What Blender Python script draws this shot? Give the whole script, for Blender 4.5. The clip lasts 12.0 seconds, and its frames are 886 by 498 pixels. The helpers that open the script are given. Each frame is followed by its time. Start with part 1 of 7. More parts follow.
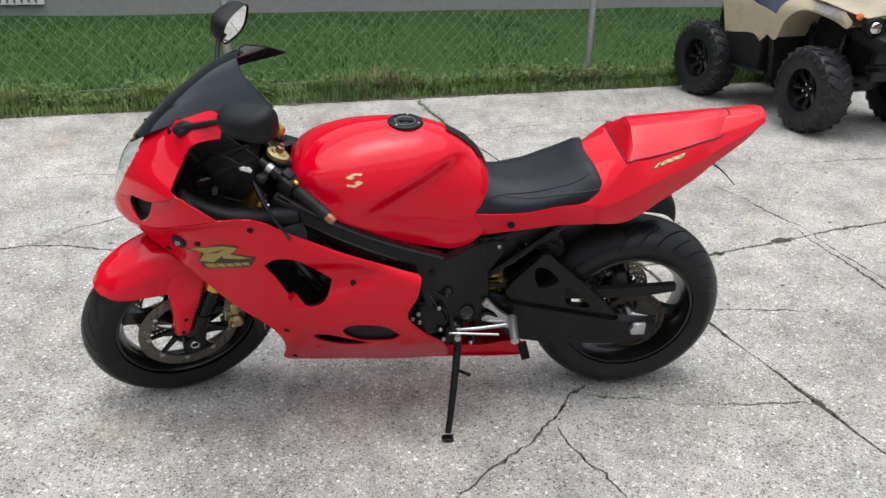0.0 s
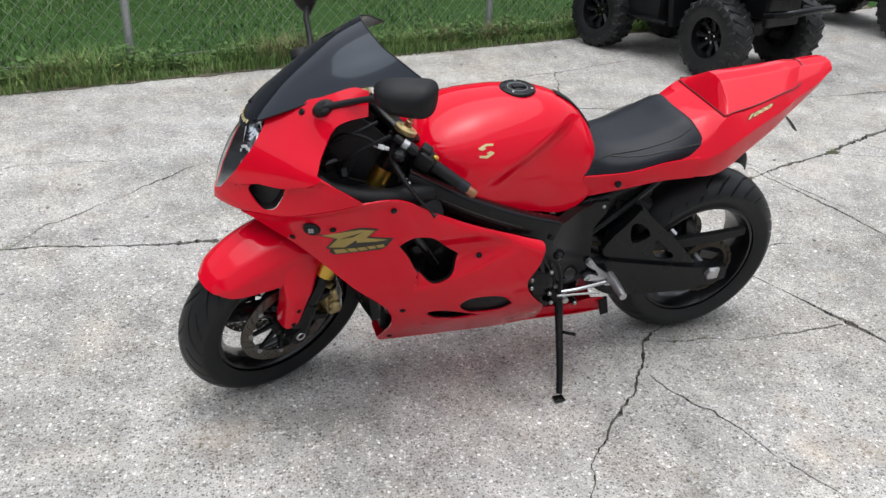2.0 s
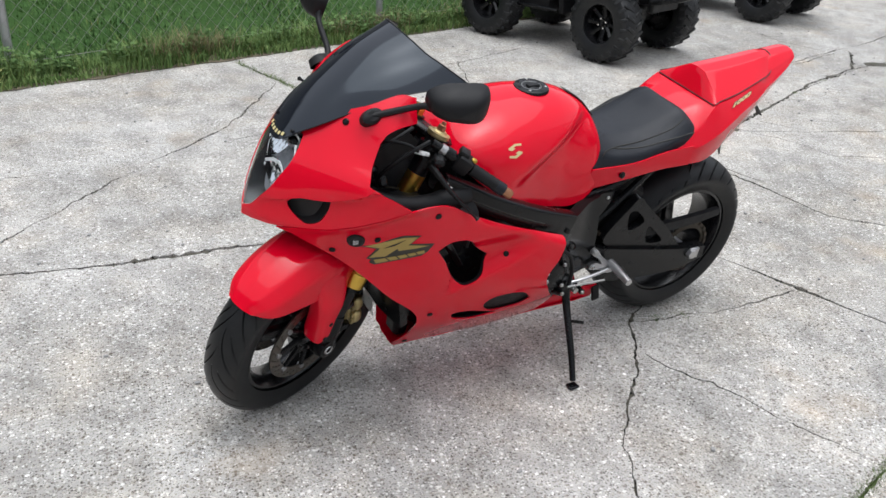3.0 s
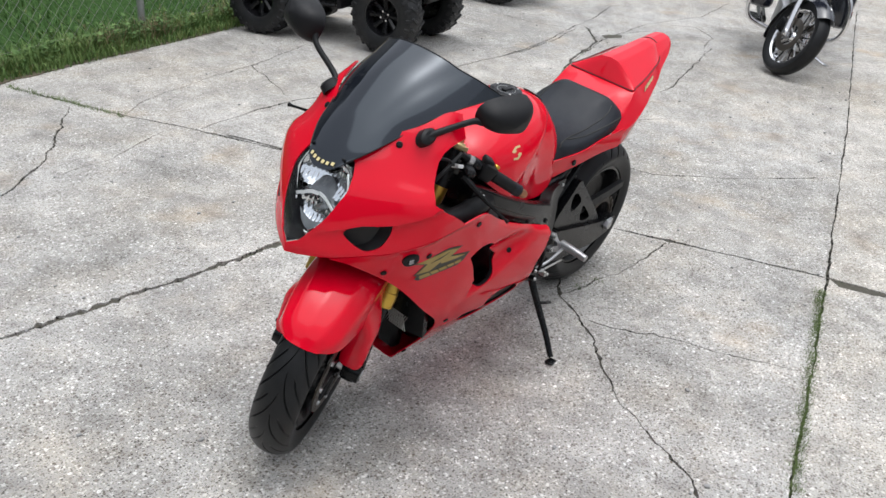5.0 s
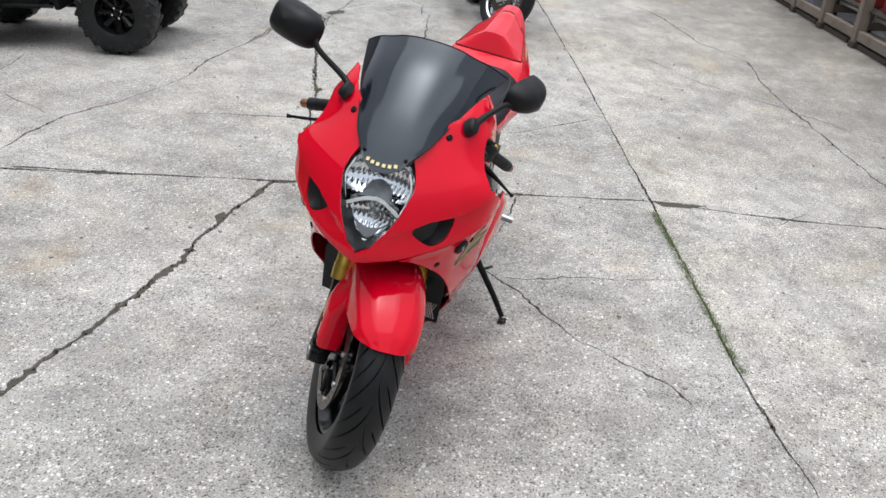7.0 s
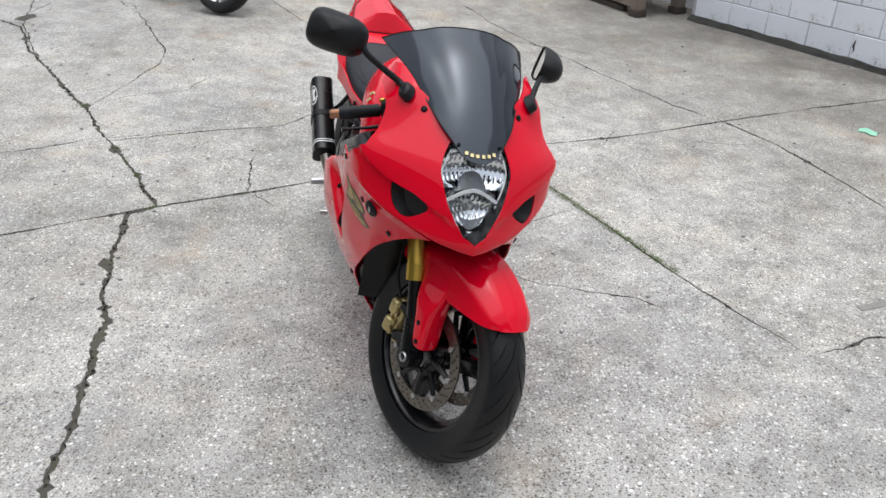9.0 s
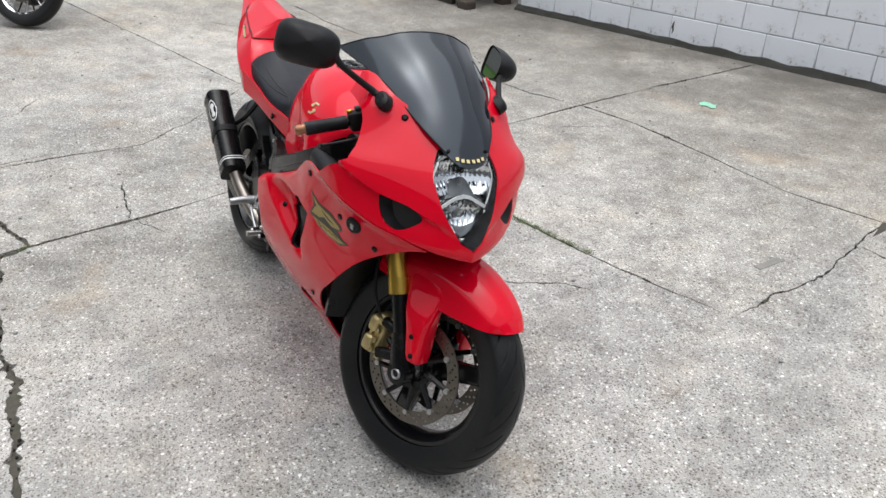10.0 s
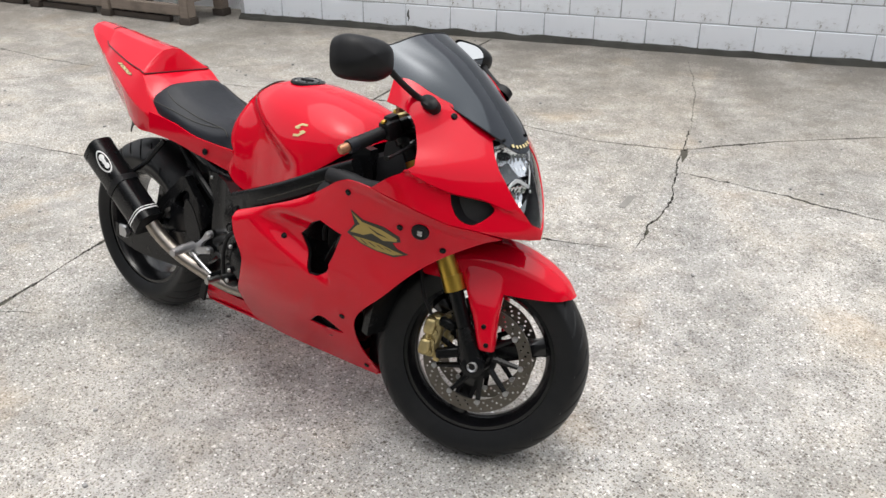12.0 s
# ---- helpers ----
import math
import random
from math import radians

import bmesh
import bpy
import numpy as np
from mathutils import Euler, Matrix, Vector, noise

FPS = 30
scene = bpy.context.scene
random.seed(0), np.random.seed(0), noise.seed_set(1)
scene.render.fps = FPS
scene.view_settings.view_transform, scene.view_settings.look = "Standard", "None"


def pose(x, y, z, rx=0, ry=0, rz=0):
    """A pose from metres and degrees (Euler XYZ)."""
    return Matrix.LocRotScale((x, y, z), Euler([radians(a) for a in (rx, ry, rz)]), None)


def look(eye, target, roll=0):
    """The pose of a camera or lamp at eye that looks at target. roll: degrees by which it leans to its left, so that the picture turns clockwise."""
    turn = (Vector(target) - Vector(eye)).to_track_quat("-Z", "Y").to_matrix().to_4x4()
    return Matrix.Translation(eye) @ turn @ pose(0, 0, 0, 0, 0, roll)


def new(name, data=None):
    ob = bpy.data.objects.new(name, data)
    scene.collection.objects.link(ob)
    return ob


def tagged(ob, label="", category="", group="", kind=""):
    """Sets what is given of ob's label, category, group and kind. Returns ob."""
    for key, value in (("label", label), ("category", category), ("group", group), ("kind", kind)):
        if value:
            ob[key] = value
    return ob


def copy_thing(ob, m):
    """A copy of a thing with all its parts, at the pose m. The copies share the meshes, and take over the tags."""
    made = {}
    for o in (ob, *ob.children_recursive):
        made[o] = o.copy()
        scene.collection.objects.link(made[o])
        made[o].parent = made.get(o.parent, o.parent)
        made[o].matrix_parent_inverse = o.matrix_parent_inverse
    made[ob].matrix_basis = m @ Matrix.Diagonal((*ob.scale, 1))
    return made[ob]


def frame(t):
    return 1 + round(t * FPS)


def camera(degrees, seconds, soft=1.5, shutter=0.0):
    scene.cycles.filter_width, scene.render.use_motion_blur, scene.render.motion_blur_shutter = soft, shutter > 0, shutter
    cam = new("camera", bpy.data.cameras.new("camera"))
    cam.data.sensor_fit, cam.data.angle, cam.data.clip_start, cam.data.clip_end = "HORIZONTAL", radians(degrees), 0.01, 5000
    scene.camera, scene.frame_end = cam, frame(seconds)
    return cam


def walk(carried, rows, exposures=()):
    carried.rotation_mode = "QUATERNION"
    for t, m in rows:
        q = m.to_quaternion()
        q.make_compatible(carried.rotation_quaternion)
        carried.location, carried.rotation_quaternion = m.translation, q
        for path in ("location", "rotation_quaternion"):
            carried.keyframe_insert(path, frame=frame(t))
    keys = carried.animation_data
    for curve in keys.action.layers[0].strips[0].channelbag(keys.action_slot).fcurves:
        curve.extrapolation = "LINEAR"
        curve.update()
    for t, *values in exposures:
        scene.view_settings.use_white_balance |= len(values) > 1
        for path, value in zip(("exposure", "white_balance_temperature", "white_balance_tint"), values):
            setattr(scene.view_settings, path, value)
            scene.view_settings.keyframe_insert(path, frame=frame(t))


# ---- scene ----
cam = camera(56.6, 12.0, soft=1.5)
PATH = [
    (0, (0.133, 0.104, 1.569), (0.064, 1.928, 0.754), 1.9),
    (0.5, (-0.043, 0.144, 1.572), (-0.065, 1.95, 0.714), 1.4),
    (1, (-0.279, 0.131, 1.573), (-0.203, 1.917, 0.674), 1.5),
    (1.5, (-0.493, 0.112, 1.573), (-0.274, 1.885, 0.672), 2.2),
    (2, (-0.696, 0.187, 1.556), (-0.347, 1.944, 0.667), 2.5),
    (2.5, (-0.909, 0.281, 1.567), (-0.4, 1.994, 0.67), 3.4),
    (2.7, (-1.018, 0.294, 1.57), (-0.435, 1.983, 0.672), 3.6),
    (4.3, (-1.581, 0.619, 1.58), (-0.531, 2.061, 0.675), 3.1),
    (4.5, (-1.652, 0.637, 1.582), (-0.552, 2.049, 0.688), 3.7),
    (5, (-1.89, 0.747, 1.604), (-0.63, 2.021, 0.717), 4.3),
    (5.5, (-2.053, 0.858, 1.61), (-0.663, 1.994, 0.727), 4.0),
    (6, (-2.165, 1.062, 1.6), (-0.666, 2.059, 0.731), 3.2),
    (6.5, (-2.304, 1.271, 1.601), (-0.693, 2.078, 0.733), 3.9),
    (7, (-2.477, 1.485, 1.603), (-0.796, 2.104, 0.714), 3.9),
    (7.2, (-2.53, 1.565, 1.604), (-0.832, 2.131, 0.712), 3.7),
    (8.8, (-2.677, 2.447, 1.649), (-0.909, 2.357, 0.72), 1.0),
    (9, (-2.664, 2.527, 1.641), (-0.905, 2.364, 0.703), 0.9),
    (9.5, (-2.582, 2.749, 1.642), (-0.857, 2.385, 0.697), 0.8),
    (10, (-2.514, 2.956, 1.643), (-0.857, 2.348, 0.703), 1.4),
    (10.5, (-2.472, 3.239, 1.661), (-0.9, 2.444, 0.715), 0.4),
    (11, (-2.383, 3.42, 1.651), (-0.895, 2.481, 0.699), -0.8),
    (11.5, (-2.221, 3.595, 1.656), (-0.827, 2.513, 0.716), -1.3),
    (12, (-2.052, 3.789, 1.645), (-0.801, 2.538, 0.712), -0.7),
]
EXPOSURES = [(0.0, 0.71, 6370, 10), (1.0, 0.71, 6350, 10), (1.5, 0.66, 6340, 10), (2.5, 0.78, 6280, 10), (5.5, 0.70, 6320, 10), (7.0, 0.67, 6310, 10), (9.5, 0.63, 6280, 10), (10.0, 0.66, 6420, 10), (12.0, 0.83, 6650, 10)]
walk(cam, [(t, look(eye, target, roll)) for t, eye, target, roll in PATH], EXPOSURES)

from mathutils.bvhtree import BVHTree
# ---- world, sun, exposure ----
world = bpy.data.worlds.new("overcast_sky")
scene.world = world
world.use_nodes = True
wn = world.node_tree.nodes
wl = world.node_tree.links
sky = wn.new("ShaderNodeTexSky")
sky.sky_type = "NISHITA"
sky.sun_disc = False
SUN_ELEV, SUN_AZ = radians(86), radians(160)
sky.sun_elevation, sky.sun_rotation = SUN_ELEV, SUN_AZ
sky.air_density, sky.dust_density, sky.ozone_density = 1.0, 4.0, 1.0
calm = wn.new("ShaderNodeHueSaturation")
calm.inputs["Saturation"].default_value = 0.22
wl.new(sky.outputs["Color"], calm.inputs["Color"])
wl.new(calm.outputs["Color"], wn["Background"].inputs["Color"])
wn["Background"].inputs["Strength"].default_value = 0.145

sun = new("sun", bpy.data.lights.new("sun", "SUN"))
sun.data.energy, sun.data.angle, sun.data.color = 0.85, radians(80), (0.92, 0.975, 1.0)
sun.matrix_world = look((0, 0, 20), (-20 * math.sin(SUN_AZ) / math.tan(SUN_ELEV), -20 * math.cos(SUN_AZ) / math.tan(SUN_ELEV), 0))
scene.view_settings.exposure = 0.0


# ---- materials ----
class Nodes:
    """A short hand for one node material."""

    def __init__(self, name):
        self.m = bpy.data.materials.new(name)
        self.m.use_nodes = True
        self.t = self.m.node_tree
        self.b = self.t.nodes["Principled BSDF"]
        self.co = self.t.nodes.new("ShaderNodeTexCoord").outputs["Object"]

    def n(self, kind, **ins):
        node = self.t.nodes.new(kind)
        for k, v in ins.items():
            self.put(node, k.replace("_", " "), v)
        return node

    def put(self, node, key, v):
        if isinstance(v, bpy.types.NodeSocket):
            self.t.links.new(v, node.inputs[key])
        else:
            node.inputs[key].default_value = v

    def noise(self, scale, detail=4, rough=0.55, co=None):
        return self.n("ShaderNodeTexNoise", Vector=co or self.co, Scale=scale, Detail=detail, Roughness=rough).outputs["Fac"]

    def voronoi(self, scale, feature="F1", co=None):
        node = self.n("ShaderNodeTexVoronoi", Vector=co or self.co, Scale=scale)
        node.feature = feature
        return node

    def ramp(self, fac, *stops):
        node = self.n("ShaderNodeValToRGB", Fac=fac)
        e = node.color_ramp.elements
        while len(e) < len(stops):
            e.new(0.5)
        for el, (p, c) in zip(e, stops):
            el.position = p
            el.color = (c, c, c, 1) if isinstance(c, (int, float)) else (*c, 1)
        return node.outputs["Color"]

    def mix(self, fac, a, b, mode="MIX"):
        node = self.t.nodes.new("ShaderNodeMix")
        node.data_type, node.blend_type = "RGBA", mode
        for i, v in ((0, fac), (6, a), (7, b)):
            if isinstance(v, bpy.types.NodeSocket):
                self.t.links.new(v, node.inputs[i])
            elif i == 0:
                node.inputs[0].default_value = v
            else:
                node.inputs[i].default_value = (*v, 1) if len(v) == 3 else v
        return node.outputs[2]

    def math(self, op, a, b=0.0):
        node = self.t.nodes.new("ShaderNodeMath")
        node.operation = op
        for i, v in enumerate((a, b)):
            if isinstance(v, bpy.types.NodeSocket):
                self.t.links.new(v, node.inputs[i])
            else:
                node.inputs[i].default_value = v
        return node.outputs[0]

    def bump(self, height, strength, distance=0.002):
        node = self.n("ShaderNodeBump", Height=height, Strength=strength, Distance=distance)
        self.put(self.b, "Normal", node.outputs["Normal"])

    def set(self, **ins):
        for k, v in ins.items():
            if isinstance(v, tuple) and len(v) == 3:
                v = (*v, 1)
            self.put(self.b, k.replace("_", " "), v)
        return self.m


def plain(name, col, rough, metal=0.0, vary=0.18, grain=60, bump=0.15, big=6, coat=0.0, dirt=None, spec=0.5):
    """A surface with a base colour, two scales of variation, fine relief and uneven gloss."""
    k = Nodes(name)
    lo = tuple(c * (1 - vary) for c in col)
    hi = tuple(min(1, c * (1 + vary)) for c in col)
    c = k.mix(k.noise(grain), lo, hi)
    c = k.mix(k.math("MULTIPLY", k.noise(big, 3), 0.6), c, tuple(x * (1 - vary) for x in col))
    if dirt:
        c = k.mix(k.ramp(k.noise(big * 1.7, 6, 0.7), (0.5, 0.0), (0.75, 0.6)), c, dirt)
    r = k.ramp(k.noise(grain * 0.4), (0.3, max(0.02, rough * 0.85)), (0.7, min(1, rough * 1.15)))
    if bump:
        k.bump(k.noise(grain * 4), bump, 0.001)
    return k.set(Base_Color=c, Roughness=r, Metallic=metal, Coat_Weight=coat, Coat_Roughness=0.05, Specular_IOR_Level=spec)


def red_paint():
    k = Nodes("red_gloss_paint")
    c = k.mix(k.noise(3.0, 3), (0.60, 0.0012, 0.014), (0.69, 0.0016, 0.020))
    dust = k.ramp(k.noise(70, 5, 0.7), (0.62, 0.0), (0.95, 0.04))
    c = k.mix(dust, c, (0.5, 0.18, 0.16))
    r = k.ramp(k.noise(9, 5, 0.65), (0.35, 0.035), (0.75, 0.085))
    k.bump(k.noise(11, 2), 0.02, 0.002)
    return k.set(Base_Color=c, Roughness=r, Specular_IOR_Level=0.33)


WALL_REACH = 2.39  # how far the yard runs to the wall, across the joints


def concrete():
    k = Nodes("weathered_concrete")
    base = k.mix(k.ramp(k.noise(0.55, 7, 0.65), (0.36, 0.0), (0.62, 1.0)), (0.315, 0.305, 0.289), (0.465, 0.453, 0.434))
    bend = k.n("ShaderNodeTexNoise", Vector=k.co, Scale=60.0, Detail=2.0)
    co = k.n("ShaderNodeVectorMath")
    co.operation = "MULTIPLY_ADD"
    k.put(co, 0, bend.outputs["Color"])
    co.inputs[1].default_value = (0.012, 0.012, 0.0)
    k.put(co, 2, k.co)
    w = co.outputs["Vector"]
    # stones of the exposed aggregate in two sizes, uneven in shape and tone
    peb = k.voronoi(125, co=w)
    tone = k.n("ShaderNodeSeparateColor", Color=peb.outputs["Color"])
    stone = k.ramp(tone.outputs[0], (0.0, (0.055, 0.047, 0.039)), (0.16, (0.155, 0.137, 0.115)), (0.42, (0.34, 0.320, 0.282)), (0.76, (0.52, 0.500, 0.462)), (0.92, (0.66, 0.645, 0.61)), (1.0, (0.86, 0.85, 0.83)))
    core = k.ramp(peb.outputs["Distance"], (0.38, 1.0), (0.52, 0.0))
    worn = k.ramp(k.noise(1.4, 7, 0.7), (0.32, 0.40), (0.46, 0.76), (0.62, 0.92))
    c = k.mix(k.math("MULTIPLY", core, worn), base, stone)
    big = k.voronoi(58, co=w)
    pick = k.n("ShaderNodeSeparateColor", Color=big.outputs["Color"])
    shape = k.ramp(big.outputs["Distance"], (0.25, 1.0), (0.42, 0.0))
    some = k.ramp(pick.outputs[1], (0.62, 0.0), (0.66, 0.85))
    bstone = k.ramp(pick.outputs[2], (0.0, (0.15, 0.13, 0.115)), (0.3, (0.33, 0.30, 0.27)), (0.65, (0.50, 0.47, 0.43)), (1.0, (0.80, 0.79, 0.77)))
    c = k.mix(k.math("MULTIPLY", k.math("MULTIPLY", shape, some), worn), c, bstone)
    chip = k.voronoi(34, co=w)
    cpick = k.n("ShaderNodeSeparateColor", Color=chip.outputs["Color"])
    cmask = k.math("MULTIPLY", k.ramp(chip.outputs["Distance"], (0.14, 1.0), (0.20, 0.0)), k.ramp(cpick.outputs[1], (0.72, 0.0), (0.74, 0.9)))
    c = k.mix(cmask, c, k.ramp(cpick.outputs[2], (0.0, (0.10, 0.085, 0.07)), (0.35, (0.30, 0.24, 0.18)), (0.7, (0.70, 0.69, 0.66)), (1.0, (0.92, 0.91, 0.90))))
    # pits, grime, rusty patches
    pits = k.ramp(k.noise(170, 3, 0.6), (0.355, 0.24), (0.445, 1.0))
    c = k.mix(1.0, c, pits, "MULTIPLY")
    grime = k.ramp(k.noise(0.42, 7, 0.62), (0.50, 0.0), (0.78, 0.20))
    c = k.mix(grime, c, (0.19, 0.165, 0.135))
    rust = k.ramp(k.noise(1.7, 4, 0.5), (0.60, 0.0), (0.76, 0.36))
    c = k.mix(rust, c, (0.46, 0.33, 0.19))
    cloud = k.ramp(k.noise(1.9, 8, 0.7), (0.32, 0.72), (0.5, 0.98), (0.68, 1.17))
    c = k.mix(1.0, c, cloud, "MULTIPLY")
    blot = k.ramp(k.noise(7.5, 6, 0.72), (0.34, 0.80), (0.5, 1.0), (0.66, 1.13))
    c = k.mix(1.0, c, blot, "MULTIPLY")
    sand = k.ramp(k.noise(3.1, 6, 0.65), (0.48, 0.0), (0.70, 0.40))
    c = k.mix(sand, c, k.mix(1.0, c, (1.09, 1.0, 0.87), "MULTIPLY"))
    warm = k.ramp(k.noise(0.23, 4, 0.6), (0.42, 0.0), (0.62, 0.32))
    c = k.mix(warm, c, k.mix(1.0, c, (1.10, 1.02, 0.90), "MULTIPLY"))
    # the bays past the long joint are a paler, warmer pour
    xyz = k.n("ShaderNodeSeparateXYZ", Vector=k.co)
    over = k.math("SUBTRACT", k.math("MULTIPLY", xyz.outputs[0], 0.3655), k.math("MULTIPLY", xyz.outputs[1], 0.9308))
    past = k.ramp(k.math("ADD", over, 1.651), (0.497, 0.0), (0.503, 1.0))
    ahead = k.ramp(k.math("ADD", k.math("ADD", xyz.outputs[0], k.math("MULTIPLY", xyz.outputs[1], 0.39)), 0.535), (0.497, 0.0), (0.503, 1.0))
    c = k.mix(k.math("MULTIPLY", past, ahead), c, k.mix(1.0, c, (1.115, 1.10, 1.075), "MULTIPLY"))
    # washed-down grime in the last metres before the block wall
    near = k.ramp(k.math("MULTIPLY", k.math("SUBTRACT", over, WALL_REACH - 3.2), 0.36), (0.0, 0.0), (0.5, 0.55), (1.0, 1.0))
    spots = k.ramp(k.noise(1.35, 7, 0.66), (0.34, 0.22), (0.58, 0.84))
    c = k.mix(k.math("MULTIPLY", near, spots), c, (0.165, 0.15, 0.13))
    h = k.math("ADD", k.math("MULTIPLY", core, 0.6), k.math("MULTIPLY", k.noise(150, 3), 0.9))
    k.bump(h, 0.7, 0.003)
    return k.set(Base_Color=c, Roughness=0.92, Specular_IOR_Level=0.25)


def grass_blade(name, a, b):
    k = Nodes(name)
    rnd = k.t.nodes.new("ShaderNodeNewGeometry").outputs["Random Per Island"]
    c = k.ramp(rnd, (0.0, a), (0.6, tuple((x + y) / 2 for x, y in zip(a, b))), (0.93, b), (1.0, (0.22, 0.19, 0.07)))
    c = k.mix(k.ramp(k.noise(0.9, 4), (0.4, 0.0), (0.7, 0.5)), c, a)
    c = k.mix(k.ramp(k.noise(0.45, 5, 0.6), (0.44, 0.0), (0.62, 0.55)), c, tuple(min(1, x * 1.15) for x in b))
    return k.set(Base_Color=c, Roughness=0.6, Specular_IOR_Level=0.1)


def rubber(name, col=0.0095, dust=0.10):
    k = Nodes(name)
    c = k.mix(k.noise(45, 5), (col * 0.8, col * 0.84, col * 0.92), (col * 1.3, col * 1.35, col * 1.45))
    c = k.mix(k.ramp(k.noise(7, 6, 0.7), (0.45, 0.0), (0.8, dust)), c, (0.09, 0.085, 0.075))
    k.bump(k.noise(300, 3), 0.2, 0.001)
    return k.set(Base_Color=c, Roughness=0.40, Specular_IOR_Level=0.26)


def block_paint():
    k = Nodes("white_painted_block")
    rnd = k.t.nodes.new("ShaderNodeObjectInfo").outputs["Random"]
    c = k.mix(k.math("MULTIPLY", rnd, 0.7), (0.92, 0.955, 1.0), (0.84, 0.88, 0.935))
    c = k.mix(k.ramp(k.noise(5, 8, 0.72), (0.52, 0.0), (0.78, 0.45)), c, (0.60, 0.61, 0.62))
    # worn-through paint with dirt in it, in patches
    bare = k.math("MULTIPLY", k.ramp(k.noise(24, 7, 0.75), (0.60, 0.0), (0.66, 0.9)), k.ramp(k.noise(1.7, 5, 0.6), (0.46, 0.0), (0.60, 1.0)))
    c = k.mix(bare, c, (0.27, 0.255, 0.23))
    k.bump(k.noise(110, 4), 0.5, 0.003)
    return k.set(Base_Color=c, Roughness=0.8)


def wood(name, a, b):
    k = Nodes(name)
    st = k.n("ShaderNodeMapping", Vector=k.co)
    st.inputs["Scale"].default_value = (2.0, 26.0, 26.0)
    c = k.mix(k.noise(3, 6, 0.6, st.outputs["Vector"]), a, b)
    c = k.mix(k.ramp(k.noise(5, 5), (0.5, 0.0), (0.75, 0.6)), c, tuple(x * 0.5 for x in a))
    k.bump(k.noise(5, 5, 0.6, st.outputs["Vector"]), 0.5, 0.003)
    return k.set(Base_Color=c, Roughness=0.85)


def lens_glass(name, tint, rough=0.02):
    k = Nodes(name)
    c = k.mix(k.noise(30, 3), tint, tuple(min(1, x * 1.04) for x in tint))
    return k.set(Base_Color=c, Roughness=rough, Transmission_Weight=1.0, IOR=1.15)


def smoked():
    k = Nodes("dark_smoked_acrylic")
    c = k.mix(k.noise(8, 3), (0.006, 0.0075, 0.011), (0.010, 0.012, 0.017))
    r = k.ramp(k.noise(5, 5, 0.65), (0.35, 0.07), (0.7, 0.13))
    return k.set(Base_Color=c, Roughness=r, Specular_IOR_Level=0.62, Specular_Tint=(0.84, 0.92, 1.0))


